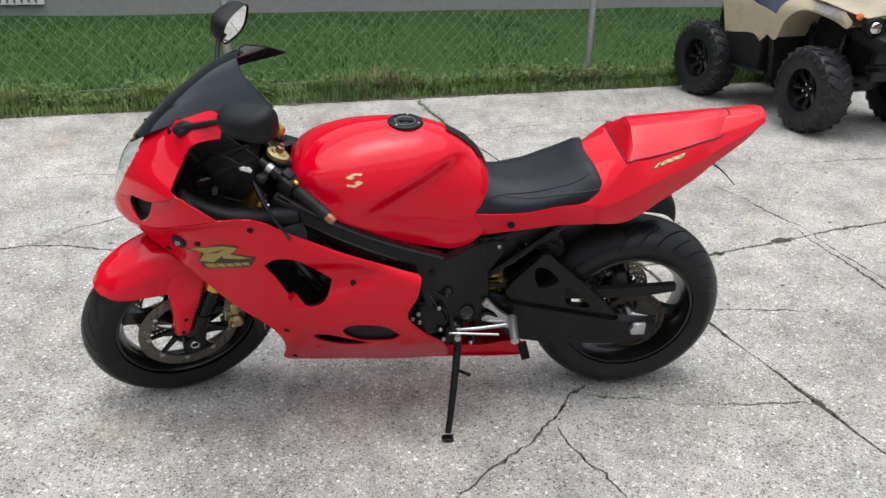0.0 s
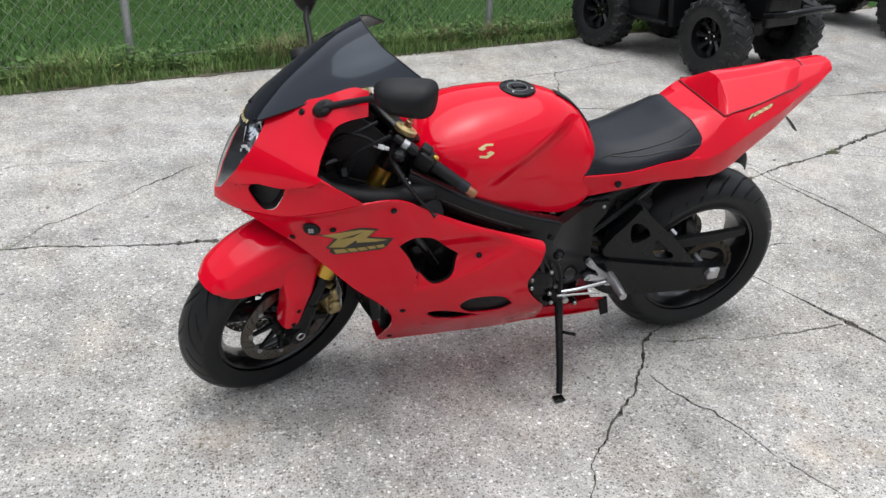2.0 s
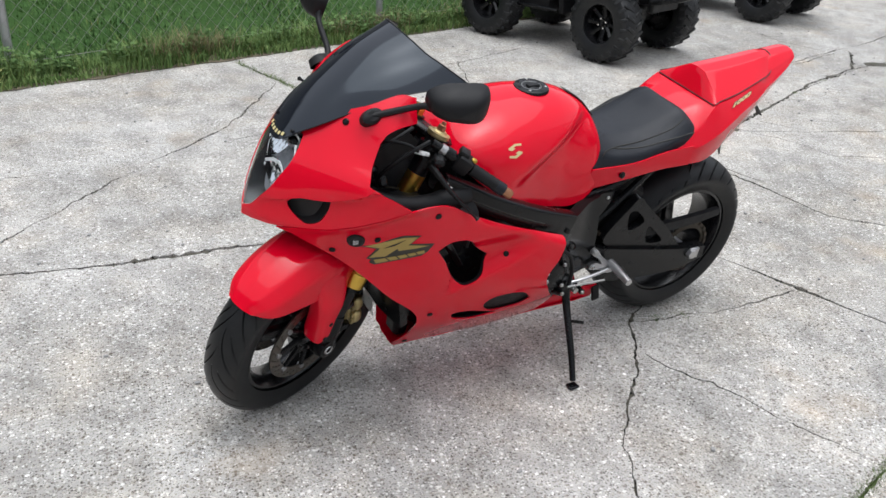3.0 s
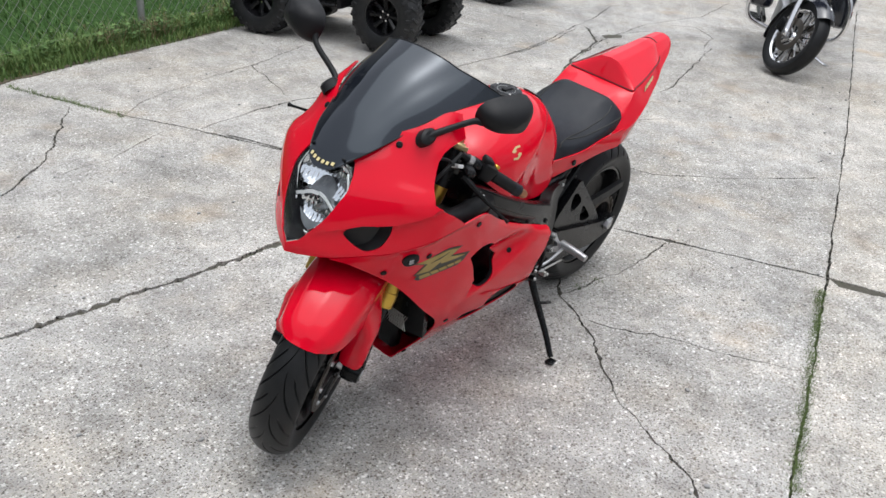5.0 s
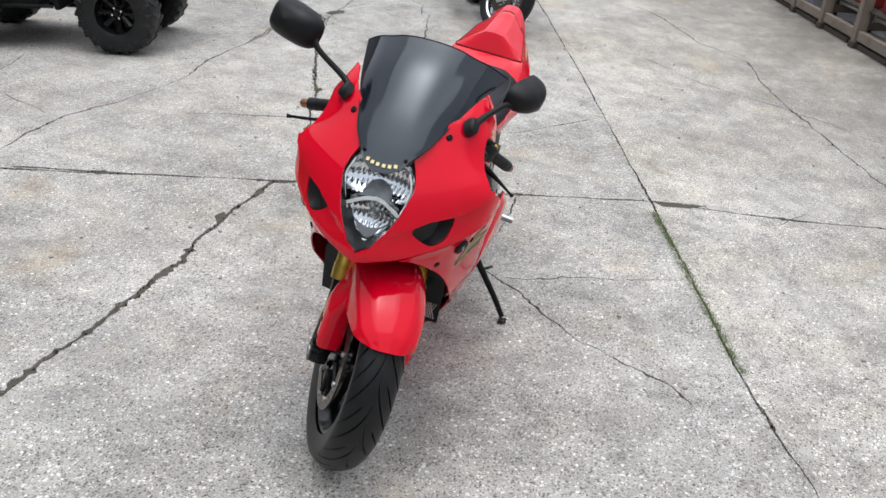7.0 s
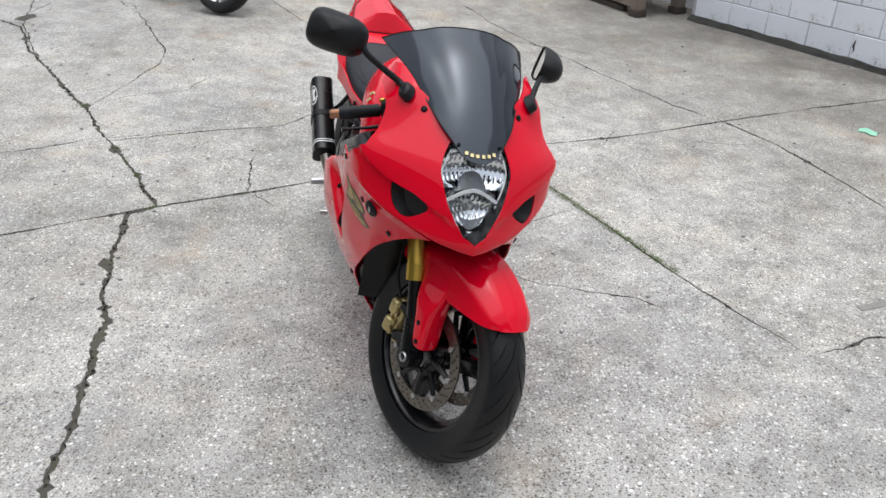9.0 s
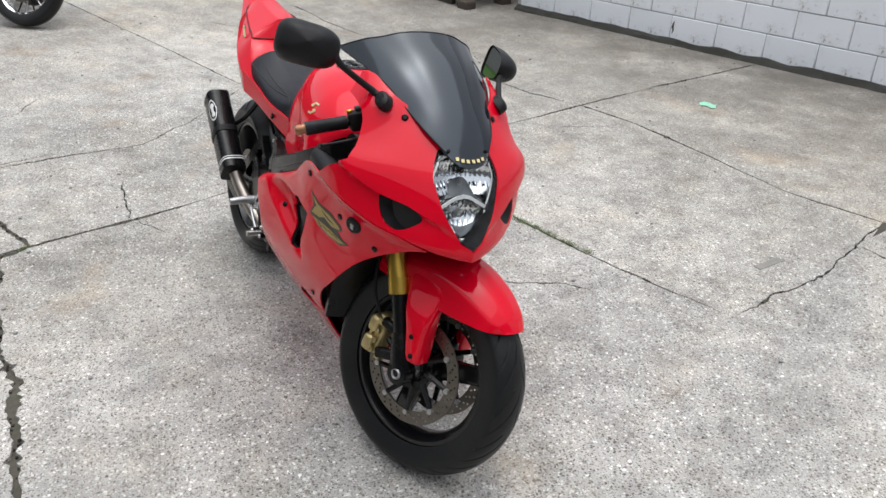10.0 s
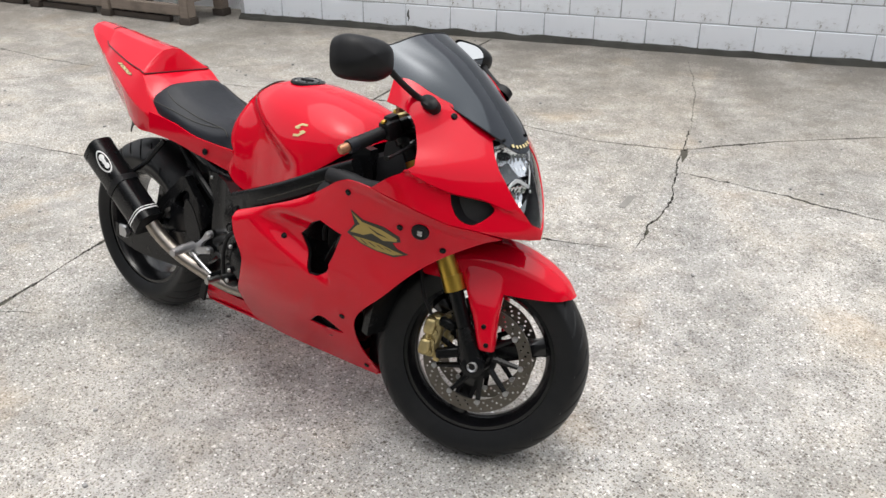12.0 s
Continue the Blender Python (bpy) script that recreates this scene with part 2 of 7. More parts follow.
M = {
    "red": red_paint(),
    "concrete": concrete(),
    "soil": plain("crack_soil", (0.03, 0.027, 0.022), 0.95, vary=0.4, grain=40),
    "edge_soil": plain("edge_soil", (0.145, 0.118, 0.080), 0.95, vary=0.45, grain=60, big=4, bump=0.8, dirt=(0.07, 0.075, 0.035)),
    "crack_dirt": plain("packed_crack_dirt", (0.075, 0.068, 0.052), 0.95, vary=0.5, grain=90, big=5, bump=0.8, dirt=(0.045, 0.058, 0.022)),
    "moss": plain("crack_moss", (0.13, 0.18, 0.06), 0.95, vary=0.4, grain=70, bump=0.6),
    "turf": plain("turf_ground", (0.036, 0.080, 0.020), 0.95, vary=0.5, grain=12, big=1.2, bump=0.5, spec=0.1),
    "grass": grass_blade("grass_blades", (0.034, 0.092, 0.026), (0.115, 0.195, 0.062)),
    "weed": grass_blade("weed_leaves", (0.05, 0.10, 0.03), (0.125, 0.20, 0.07)),
    "verge": grass_blade("verge_blades", (0.060, 0.125, 0.034), (0.19, 0.26, 0.09)),
    "straw": plain("dry_grass", (0.22, 0.17, 0.095), 0.9, vary=0.3),
    "rubber": rubber("tyre_rubber"),
    "lugs": rubber("knobbly_rubber", 0.014, 0.22),
    "black": plain("satin_black_metal", (0.0050, 0.0053, 0.006), 0.25, vary=0.3, dirt=(0.014, 0.013, 0.012), spec=0.24),
    "gloss_black": plain("gloss_black_rim", (0.006, 0.006, 0.007), 0.2, vary=0.2, bump=0.05),
    "plastic": plain("matt_black_plastic", (0.009, 0.009, 0.010), 0.48, vary=0.2, grain=120, bump=0.3, spec=0.22),
    "mesh": plain("black_mesh", (0.012, 0.012, 0.012), 0.6, vary=0.2),
    "vinyl": plain("seat_vinyl", (0.010, 0.012, 0.017), 0.42, vary=0.2, grain=220, bump=0.5, spec=0.27),
    "steel": plain("brushed_steel", (0.52, 0.52, 0.51), 0.3, 1.0, vary=0.12, dirt=(0.25, 0.22, 0.18)),
    "pipe": plain("stained_pipe", (0.38, 0.34, 0.30), 0.33, 1.0, vary=0.2, dirt=(0.22, 0.16, 0.11)),
    "chrome": plain("chrome", (0.75, 0.75, 0.76), 0.09, 1.0, vary=0.05, bump=0),
    "lamp_chrome": plain("lamp_reflector", (0.78, 0.79, 0.81), 0.09, 1.0, vary=0.1, grain=40, bump=0.05),
    "alloy": plain("cast_alloy", (0.52, 0.52, 0.53), 0.42, 1.0, vary=0.12, dirt=(0.3, 0.28, 0.25)),
    "gold": plain("gold_anodised", (0.62, 0.40, 0.075), 0.32, 1.0, vary=0.14, grain=30),
    "caliper": plain("gold_caliper", (0.56, 0.45, 0.22), 0.42, 0.85, vary=0.2, dirt=(0.2, 0.16, 0.09)),
    "bronze": plain("worn_bronze", (0.42, 0.20, 0.11), 0.4, 0.9, vary=0.25, dirt=(0.2, 0.14, 0.1)),
    "decal": plain("gold_decal", (0.40, 0.29, 0.085), 0.38, 0.35, vary=0.16, grain=25, bump=0.05),
    "decal_pale": plain("pale_gold_decal", (0.72, 0.60, 0.30), 0.35, 0.3, vary=0.12, bump=0.05),
    "ink": plain("black_decal", (0.02, 0.018, 0.012), 0.4, vary=0.1, bump=0.05),
    "gap": plain("shadowed_red_gap", (0.05, 0.004, 0.006), 0.5, vary=0.2, bump=0.05),
    "white": plain("white_print", (0.75, 0.75, 0.74), 0.4, vary=0.08, bump=0.05),
    "smoked": smoked(),
    "lamp_grey": plain("lamp_hood_grey", (0.13, 0.135, 0.145), 0.25, vary=0.1, bump=0.05),
    "lens": lens_glass("clear_lamp_lens", (0.93, 0.95, 0.96)),
    "mirror": plain("mirror_glass", (0.85, 0.86, 0.86), 0.02, 1.0, vary=0.02, bump=0),
    "disc": plain("brake_disc_steel", (0.19, 0.172, 0.15), 0.36, 1.0, vary=0.2, dirt=(0.2, 0.16, 0.12)),
    "chain": plain("chain_steel", (0.040, 0.031, 0.021), 0.5, 0.6, vary=0.4),
    "tan": plain("tan_plastic", (0.45, 0.38, 0.26), 0.35, vary=0.1, coat=0.2, dirt=(0.25, 0.2, 0.13)),
    "camo": plain("patterned_insert", (0.30, 0.28, 0.24), 0.5, vary=0.35, grain=30, big=14, dirt=(0.09, 0.09, 0.08)),
    "blue_seat": plain("dark_blue_vinyl", (0.035, 0.045, 0.075), 0.5, vary=0.15),
    "amber": plain("amber_lens", (0.75, 0.20, 0.03), 0.15, vary=0.1, bump=0),
    "galv": plain("galvanised_steel", (0.42, 0.43, 0.43), 0.5, 0.7, vary=0.15),
    "wire": plain("fence_wire", (0.30, 0.30, 0.28), 0.55, 0.5, vary=0.15),
    "block": block_paint(),
    "mortar": plain("painted_mortar", (0.52, 0.53, 0.55), 0.95, vary=0.25, big=2.2, dirt=(0.26, 0.255, 0.24)),
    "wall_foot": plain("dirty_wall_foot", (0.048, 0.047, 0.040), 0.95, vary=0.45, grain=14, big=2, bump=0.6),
    "weathered": plain("weathered_strip", (0.245, 0.235, 0.215), 0.95, vary=0.4, grain=30, big=9),
    "pallet": wood("weathered_timber", (0.17, 0.135, 0.11), (0.30, 0.245, 0.20)),
    # darker copy of the rack timber; shade under and inside put into colour
    "pallet_dark": wood("shaded_timber", (0.045, 0.036, 0.030), (0.095, 0.075, 0.06)),
    "siding": plain("grey_siding", (0.16, 0.158, 0.158), 0.8, vary=0.12, grain=9),
    "footing": plain("grey_footing", (0.27, 0.265, 0.26), 0.9, vary=0.2, grain=14),
    "paper": plain("green_paper", (0.30, 0.62, 0.45), 0.7, vary=0.06),
    "dark_paint": plain("dark_blue_paint", (0.012, 0.014, 0.022), 0.18, vary=0.2, coat=0.6, bump=0),
    "red_goods": plain("red_plastic", (0.35, 0.03, 0.03), 0.5, vary=0.2),
}


# ---- shape helpers ----
def smooth_between(a, b, x):
    t = min(1.0, max(0.0, (x - a) / (b - a)))
    return t * t * (3 - 2 * t)


def curve_through(pts, t):
    """A smooth curve through pts (tuples), t from 0 to 1."""
    n = len(pts) - 1
    f = min(n - 1e-9, max(0.0, t * n))
    i = int(f)
    f -= i
    p1, p2 = pts[i], pts[i + 1]
    p0 = pts[i - 1] if i else tuple(2 * a - b for a, b in zip(p1, p2))
    p3 = pts[i + 2] if i + 2 <= n else tuple(2 * b - a for a, b in zip(p1, p2))
    return tuple(0.5 * (2 * b + (c - a) * f + (2 * a - 5 * b + 4 * c - d) * f * f + (3 * b - a - 3 * c + d) * f ** 3) for a, b, c, d in zip(p0, p1, p2, p3))


def key(table, x):
    """Value at x of a short table of (x, value), smooth and without overshoot between the entries."""
    if x <= table[0][0]:
        return table[0][1]
    if x >= table[-1][0]:
        return table[-1][1]
    i = next(k for k in range(len(table) - 1) if x <= table[k + 1][0])

    def rise(k):
        (a, u), (b, v) = table[k], table[k + 1]
        return (v - u) / (b - a)

    def slope(k):
        if k == 0:
            return rise(0)
        if k == len(table) - 1:
            return rise(k - 1)
        p, q = rise(k - 1), rise(k)
        return 0.0 if p * q <= 0 else 2 * p * q / (p + q)

    (a, u), (b, v) = table[i], table[i + 1]
    h = b - a
    t = (x - a) / h
    return u * (1 + 2 * t) * (1 - t) ** 2 + v * t * t * (3 - 2 * t) + h * t * (1 - t) * ((1 - t) * slope(i) - t * slope(i + 1))


class Geo:
    """Vertices and faces that grow into one mesh."""

    def __init__(self):
        self.v, self.f = [], []

    def add(self, verts, faces, m=None):
        o = len(self.v)
        self.v += [tuple(m @ Vector(p)) if m else tuple(p) for p in verts]
        self.f += [tuple(o + i for i in f) for f in faces]
        return self

    def join(self, g, m=None):
        return self.add(g.v, g.f, m)

    def moved(self, m):
        self.v = [tuple(m @ Vector(p)) for p in self.v]
        return self

    def mirrored(self):
        g = Geo()
        g.v = [(x, -y, z) for x, y, z in self.v]
        g.f = [tuple(reversed(f)) for f in self.f]
        return g

    def mesh(self, name, mat, angle=38, smooth=True):
        me = bpy.data.meshes.new(name)
        me.from_pydata(self.v, [], self.f)
        me.materials.append(mat)
        if smooth:
            me.shade_smooth()
            me.set_sharp_from_angle(angle=radians(angle))
        me.update()
        return me


def grid(fn, nu, nv, wrap_u=False, wrap_v=False):
    g = Geo()
    for i in range(nu):
        for j in range(nv):
            g.v.append(tuple(fn(i / (nu if wrap_u else nu - 1), j / (nv if wrap_v else nv - 1))))
    for i in range(nu if wrap_u else nu - 1):
        for j in range(nv if wrap_v else nv - 1):
            a, b = (i + 1) % nu, (j + 1) % nv
            g.f.append((i * nv + j, a * nv + j, a * nv + b, i * nv + b))
    return g


def shell(g, t):
    """Gives an open sheet a thickness t, to the back of its faces."""
    vs = [Vector(p) for p in g.v]
    nor = [Vector() for _ in vs]
    edges = {}
    for f in g.f:
        nn = (vs[f[1]] - vs[f[0]]).cross(vs[f[2]] - vs[f[0]])
        if len(f) > 3:
            nn += (vs[f[2]] - vs[f[0]]).cross(vs[f[3]] - vs[f[0]])
        for i, a in enumerate(f):
            nor[a] += nn
            edges[(a, f[(i + 1) % len(f)])] = 1
    n = len(vs)
    out = Geo()
    out.v = list(g.v) + [tuple(p - (q.normalized() if q.length else q) * t) for p, q in zip(vs, nor)]
    out.f = list(g.f) + [tuple(n + i for i in reversed(f)) for f in g.f]
    out.f += [(b, a, n + a, n + b) for a, b in edges if (b, a) not in edges]
    return out


def tube(pts, r, seg=10, cap=True, steps=0):
    """A round bar along pts; r is a radius or one for each point."""
    if steps:
        rr = r if isinstance(r, (list, tuple)) else None
        r = [curve_through([(q,) for q in rr], i / steps)[0] for i in range(steps + 1)] if rr else r
        pts = [curve_through(pts, i / steps) for i in range(steps + 1)]
    pts = [Vector(p) for p in pts]
    rs = r if isinstance(r, (list, tuple)) else [r] * len(pts)
    g = Geo()
    side = None
    for i, p in enumerate(pts):
        d = (pts[min(i + 1, len(pts) - 1)] - pts[max(i - 1, 0)]).normalized()
        if side is None:
            side = d.orthogonal().normalized()
        side = (side - d * side.dot(d)).normalized()
        up = d.cross(side)
        for k in range(seg):
            a = 2 * math.pi * k / seg
            g.v.append(tuple(p + (side * math.cos(a) + up * math.sin(a)) * rs[i]))
    for i in range(len(pts) - 1):
        for k in range(seg):
            b = (k + 1) % seg
            g.f.append((i * seg + k, i * seg + b, (i + 1) * seg + b, (i + 1) * seg + k))
    if cap:
        g.f.append(tuple(reversed(range(seg))))
        g.f.append(tuple(range((len(pts) - 1) * seg, len(pts) * seg)))
    return g


def lathe(profile, seg, centre, axis, arc=None):
    """Turns a profile of (radius, along) round an axis through centre."""
    axis = Vector(axis).normalized()
    s = axis.orthogonal().normalized()
    if abs(axis.y) > 0.9:
        s = Vector((1, 0, 0))
        s = (s - axis * s.dot(axis)).normalized()
    u = axis.cross(s)
    c = Vector(centre)
    return grid(lambda a, b: c + (s * math.cos(2 * math.pi * a) + u * math.sin(2 * math.pi * a)) * profile[round(b * (len(profile) - 1))][0] + axis * profile[round(b * (len(profile) - 1))][1], seg, len(profile), wrap_u=True)


def block(sx, sy, sz, m=None, bevel=0.004, seg=1, taper=1.0):
    bm = bmesh.new()
    bmesh.ops.create_cube(bm, size=1)
    for v in bm.verts:
        k = taper if v.co.z > 0 else 1
        v.co = Vector((v.co.x * sx * k, v.co.y * sy * k, v.co.z * sz))
    if bevel:
        bmesh.ops.bevel(bm, geom=bm.edges[:], offset=bevel, segments=seg, affect="EDGES", profile=0.5)
    g = Geo()
    bm.verts.index_update()
    g.add([v.co for v in bm.verts], [[v.index for v in f.verts] for f in bm.faces], m)
    bm.free()
    return g


def inside(poly, x, y):
    hit = False
    j = len(poly) - 1
    for i in range(len(poly)):
        (xi, yi), (xj, yj) = poly[i], poly[j]
        if (yi > y) != (yj > y) and x < (xj - xi) * (y - yi) / (yj - yi) + xi:
            hit = not hit
        j = i
    return hit


def loop_through(pts, per=6, sharp=()):
    """A closed smooth outline through pts; corners in sharp stay corners."""
    n = len(pts)
    out = []
    for i in range(n):
        p0, p1, p2, p3 = pts[i - 1], pts[i], pts[(i + 1) % n], pts[(i + 2) % n]
        if i in sharp:
            p0 = tuple(2 * a - b for a, b in zip(p1, p2))
        if (i + 1) % n in sharp:
            p3 = tuple(2 * b - a for a, b in zip(p1, p2))
        for s in range(per):
            f = s / per
            out.append(tuple(0.5 * (2 * b + (c - a) * f + (2 * a - 5 * b + 4 * c - d) * f * f + (3 * b - a - 3 * c + d) * f ** 3) for a, b, c, d in zip(p0, p1, p2, p3)))
    return out


def sheet(outline, holes, place, step, lines=()):
    """Fills an outline with holes by small triangles and lays it on the surface place(u, v); edges follow lines."""
    from mathutils.geometry import delaunay_2d_cdt
    pts, edges = [], []
    for lp in (outline, *holes):
        o = len(pts)
        pts += [Vector(p) for p in lp]
        edges += [(o + i, o + (i + 1) % len(lp)) for i in range(len(lp))]
    for ln in lines:
        o = len(pts)
        pts += [Vector(p) for p in ln]
        edges += [(o + i, o + i + 1) for i in range(len(ln) - 1)]
    us, vs = [p[0] for p in outline], [p[1] for p in outline]
    row, v = 0, min(vs) + step * 0.37
    while v < max(vs):
        u = min(us) + step * (0.21 + 0.5 * (row % 2))
        while u < max(us):
            if inside(outline, u, v) and not any(inside(h, u, v) for h in holes):
                pts.append(Vector((u, v)))
            u += step
        v += step * 0.87
        row += 1
    vv, _, ff, *_ = delaunay_2d_cdt(pts, edges, [], 0, 1e-6)
    g = Geo()
    g.v = [tuple(place(p.x, p.y)) for p in vv]
    for f in ff:
        cx, cy = sum(vv[i].x for i in f) / 3, sum(vv[i].y for i in f) / 3
        if inside(outline, cx, cy) and not any(inside(h, cx, cy) for h in holes):
            g.f.append(tuple(f))
    return g


def plate(outline, y0, y1, holes=()):
    """A flat plate of an (x, z) outline between y0 and y1."""
    lo, hi = min(y0, y1), max(y0, y1)
    return shell(sheet(outline, holes, lambda u, v: (u, lo, v), 9.0), hi - lo)


def part(name, g, mat, parent, label="", angle=38):
    """Links a shape as one mesh object under a thing or a part."""
    ob = new(name, g if isinstance(g, bpy.types.Mesh) else g.mesh(name, M[mat] if isinstance(mat, str) else mat, angle))
    if parent:
        ob.parent = parent
    return tagged(ob, label)


def thing(name, m, label, category, group="", kind=""):
    ob = new(name)
    ob.empty_display_size = 0.1
    ob.matrix_world = m
    return tagged(ob, label, category, group, kind)


def flat_bar(pts, wide_half, high_half, steps=24, seg=20, square=0.42):
    """A flat-sided rounded bar along pts, upright in section."""
    path = [Vector(curve_through(pts, i / steps)) for i in range(steps + 1)]
    g = Geo()
    for i, p in enumerate(path):
        d = (path[min(i + 1, steps)] - path[max(i - 1, 0)]).normalized()
        side = Vector((-d.y, d.x, 0)).normalized()
        up = d.cross(side)
        up = up if up.z > 0 else -up
        f = i / steps
        w = wide_half[0] + (wide_half[1] - wide_half[0]) * f
        h = high_half[0] + (high_half[1] - high_half[0]) * f
        for k in range(seg):
            a = 2 * math.pi * k / seg
            c, s = math.cos(a), math.sin(a)
            g.v.append(tuple(p + side * w * math.copysign(abs(c) ** square, c) + up * h * math.copysign(abs(s) ** square, s)))
    for i in range(steps):
        for k in range(seg):
            b = (k + 1) % seg
            g.f.append((i * seg + k, i * seg + b, (i + 1) * seg + b, (i + 1) * seg + k))
    g.f.append(tuple(reversed(range(seg))))
    g.f.append(tuple(range(steps * seg, (steps + 1) * seg)))
    return g


def bolt(p, axis, r=0.006, h=0.004):
    p, axis = Vector(p), Vector(axis).normalized()
    return lathe([(0.0, h), (r * 0.55, h), (r * 0.6, h * 0.4), (r * 0.75, h), (r, h * 0.6), (r, -h)], 10, p, axis)


# ---- the yard: ground, slabs, cracks ----
YARD = radians(21.06)  # the joints, the fence and the wall all run this way


def lawn_edge(x):
    return 6.70 + 0.385 * x


def wall_line(x):
    return -3.2 + 0.385 * x


def ribbon(pts, width, rng, wander=0.012):
    """The outline of a crack of uneven width along pts."""
    line = [Vector((*pts[0], 0))]
    for a, b in zip(pts, pts[1:]):
        a, b = Vector((*a, 0)), Vector((*b, 0))
        n = max(2, int((b - a).length / 0.018))
        side = Vector((a.y - b.y, b.x - a.x, 0)).normalized()
        for i in range(1, n + 1):
            p = a.lerp(b, i / n)
            sway = 1.6 * noise.noise(p * 5.0) + 0.8 * noise.noise(p * 16.0 + Vector((3, 1, 0)))
            line.append(p + side * wander * (sway * min(1.0, 4 * (1 - i / n) + 0.2) + rng.uniform(-0.3, 0.3)))
    left, right = [], []
    for i, p in enumerate(line):
        d = (line[min(i + 1, len(line) - 1)] - line[max(i - 1, 0)]).normalized()
        s = Vector((-d.y, d.x, 0))
        w = width * (0.85 + 0.9 * noise.noise(p * 3.0 + Vector((7, 2, 0)))) * (rng.uniform(0.50, 1.6) if wander > 0.01 else rng.uniform(0.8, 1.3)) * (0.25 if i in (0, len(line) - 1) else 1) / 2
        if rng.random() < 0.06:
            w *= 1.9
        w *= min(1.0, 0.2 + (len(line) - 1 - i) / 10, 0.35 + i / 6)
        left.append(tuple((p + s * w).xy))
        right.append(tuple((p - s * w).xy))
    return left + right[::-1]


CRACKS = []
crack_rng = random.Random(7)


def crack(width, *pts, wander=0.014):
    CRACKS.append(ribbon(pts, width, crack_rng, wander))


# sawn joints
crack(0.0095, (9.5, 5.02), (8.0, 4.42), (3.98, 2.79), (3.59, 2.64), (1.59, 1.86), (0.80, 1.56), (0.31, 1.38), (-0.17, 1.18), (-0.44, 1.04), wander=0.006)
crack(0.019, (0.36, 4.88), (0.56, 4.36), (0.91, 3.54), (1.065, 3.09), (1.168, 2.846), (1.296, 2.55), (1.435, 2.24), (1.59, 1.86), wander=0.006)
crack(0.020, (1.59, 1.86), (1.66, 1.40), (1.74, 1.07), (1.84, 0.76), (1.96, 0.41), (2.07, 0.08), (2.18, -0.26), (2.32, -0.80), (2.5, -1.4), wander=0.006)
crack(0.015, (-0.34, 6.4), (0.05, 5.44), (0.26, 5.04), (0.38, 4.74), (0.58, 4.28), wander=0.006)
crack(0.013, (2.02, 0.42), (1.55, 0.24), (0.95, 0.13), (0.45, 0.05), (0.02, -0.15), (-0.30, -0.64), (-0.71, -1.11), (-1.1, -1.6), wander=0.006)
# wandering cracks
crack(0.025, (-3.2, 3.2), (-1.99, 3.38), (-1.86, 3.44), (-1.53, 3.43), (-1.22, 3.42), (-1.0, 3.43), (-0.78, 3.46), (-0.40, 3.48), (-0.06, 3.50), (0.22, 3.59), (0.50, 3.62), (0.84, 3.65), (0.91, 3.54))
crack(0.010, (-1.86, 3.44), (-1.77, 3.64), (-1.60, 3.83), (-1.1, 4.45), (-0.6, 5.0), (-0.16, 5.84))
crack(0.006, (-3.4, 3.9), (-2.46, 4.24), (-2.17, 4.35), (-2.01, 4.42), (-1.5, 4.45))
crack(0.023, (0.91, 3.54), (1.30, 3.72), (1.66, 3.92), (2.05, 4.12), (2.42, 4.29), (2.66, 4.46), (3.45, 4.90), (3.9, 5.15), (4.6, 5.45), (5.1, 6.0))
crack(0.009, (1.53, 4.71), (1.70, 4.36), (1.85, 4.05), (1.92, 3.72), (1.99, 3.49))
crack(0.011, (1.78, 4.09), (1.89, 3.64), (2.01, 3.07), (2.32, 2.78), (2.92, 2.40))
crack(0.013, (0.26, 5.04), (0.75, 5.19), (1.10, 5.25), (1.50, 5.19), (2.14, 5.2), (2.68, 5.39), (3.62, 5.51), (4.31, 5.71), (4.9, 5.95))
crack(0.010, (3.45, 4.90), (4.05, 5.18), (4.71, 5.47), (5.86, 5.75), (6.90, 5.72), (8.2, 6.1))
crack(0.006, (2.42, 4.29), (2.62, 4.1), (2.72, 3.75), (3.1, 3.6))
crack(0.009, (0.63, 2.58), (0.51, 2.48), (0.43, 2.33), (0.33, 2.17), (0.22, 2.05), (0.12, 1.91), (0.05, 1.74), (-0.03, 1.55), (-0.12, 1.45))
crack(0.0055, (0.43, 2.29), (0.47, 2.18), (0.56, 2.06), (0.66, 1.81), (0.80, 1.56))
crack(0.008, (0.51, 2.48), (0.62, 2.47), (0.85, 2.44), (1.10, 2.465), (1.322, 2.48))
crack(0.012, (7.6, 3.0), (6.98, 2.58), (5.95, 2.11), (5.34, 1.6), (4.55, 1.43), (3.67, 1.13), (3.29, 0.98), (2.69, 0.76), (2.31, 0.61), (2.05, 0.47))
crack(0.004, (1.67, 0.86), (1.62, 0.65), (1.57, 0.45), (1.55, 0.25))
crack(0.007, (4.9, 2.45), (4.3, 1.9), (3.9, 1.25), (3.2, 0.4))
crack(0.010, (0.15, -0.48), (0.02, -0.17), (-0.12, 0.15), (-0.28, 0.45), (-0.36, 0.79), (-0.44, 1.01))
crack(0.0035, (0.96, -1.85), (0.49, -1.12), (0.15, -0.48))
crack(0.012, (-0.14, 0.14), (-0.63, 0.06), (-0.89, 0.04), (-1.3, 0.02), (-1.9, -0.2))
crack(0.005, (1.84, 1.10), (1.62, 1.22), (1.50, 1.38))
crack(0.010, (5.44, 4.73), (4.39, 4.33), (3.81, 4.10), (3.44, 4.05), (2.93, 4.15), (2.58, 4.23), (2.45, 4.29))
crack(0.007, (2.73, 4.42), (2.93, 4.15))
crack(0.009, (1.53, 3.16), (1.32, 3.16), (1.06, 3.14))
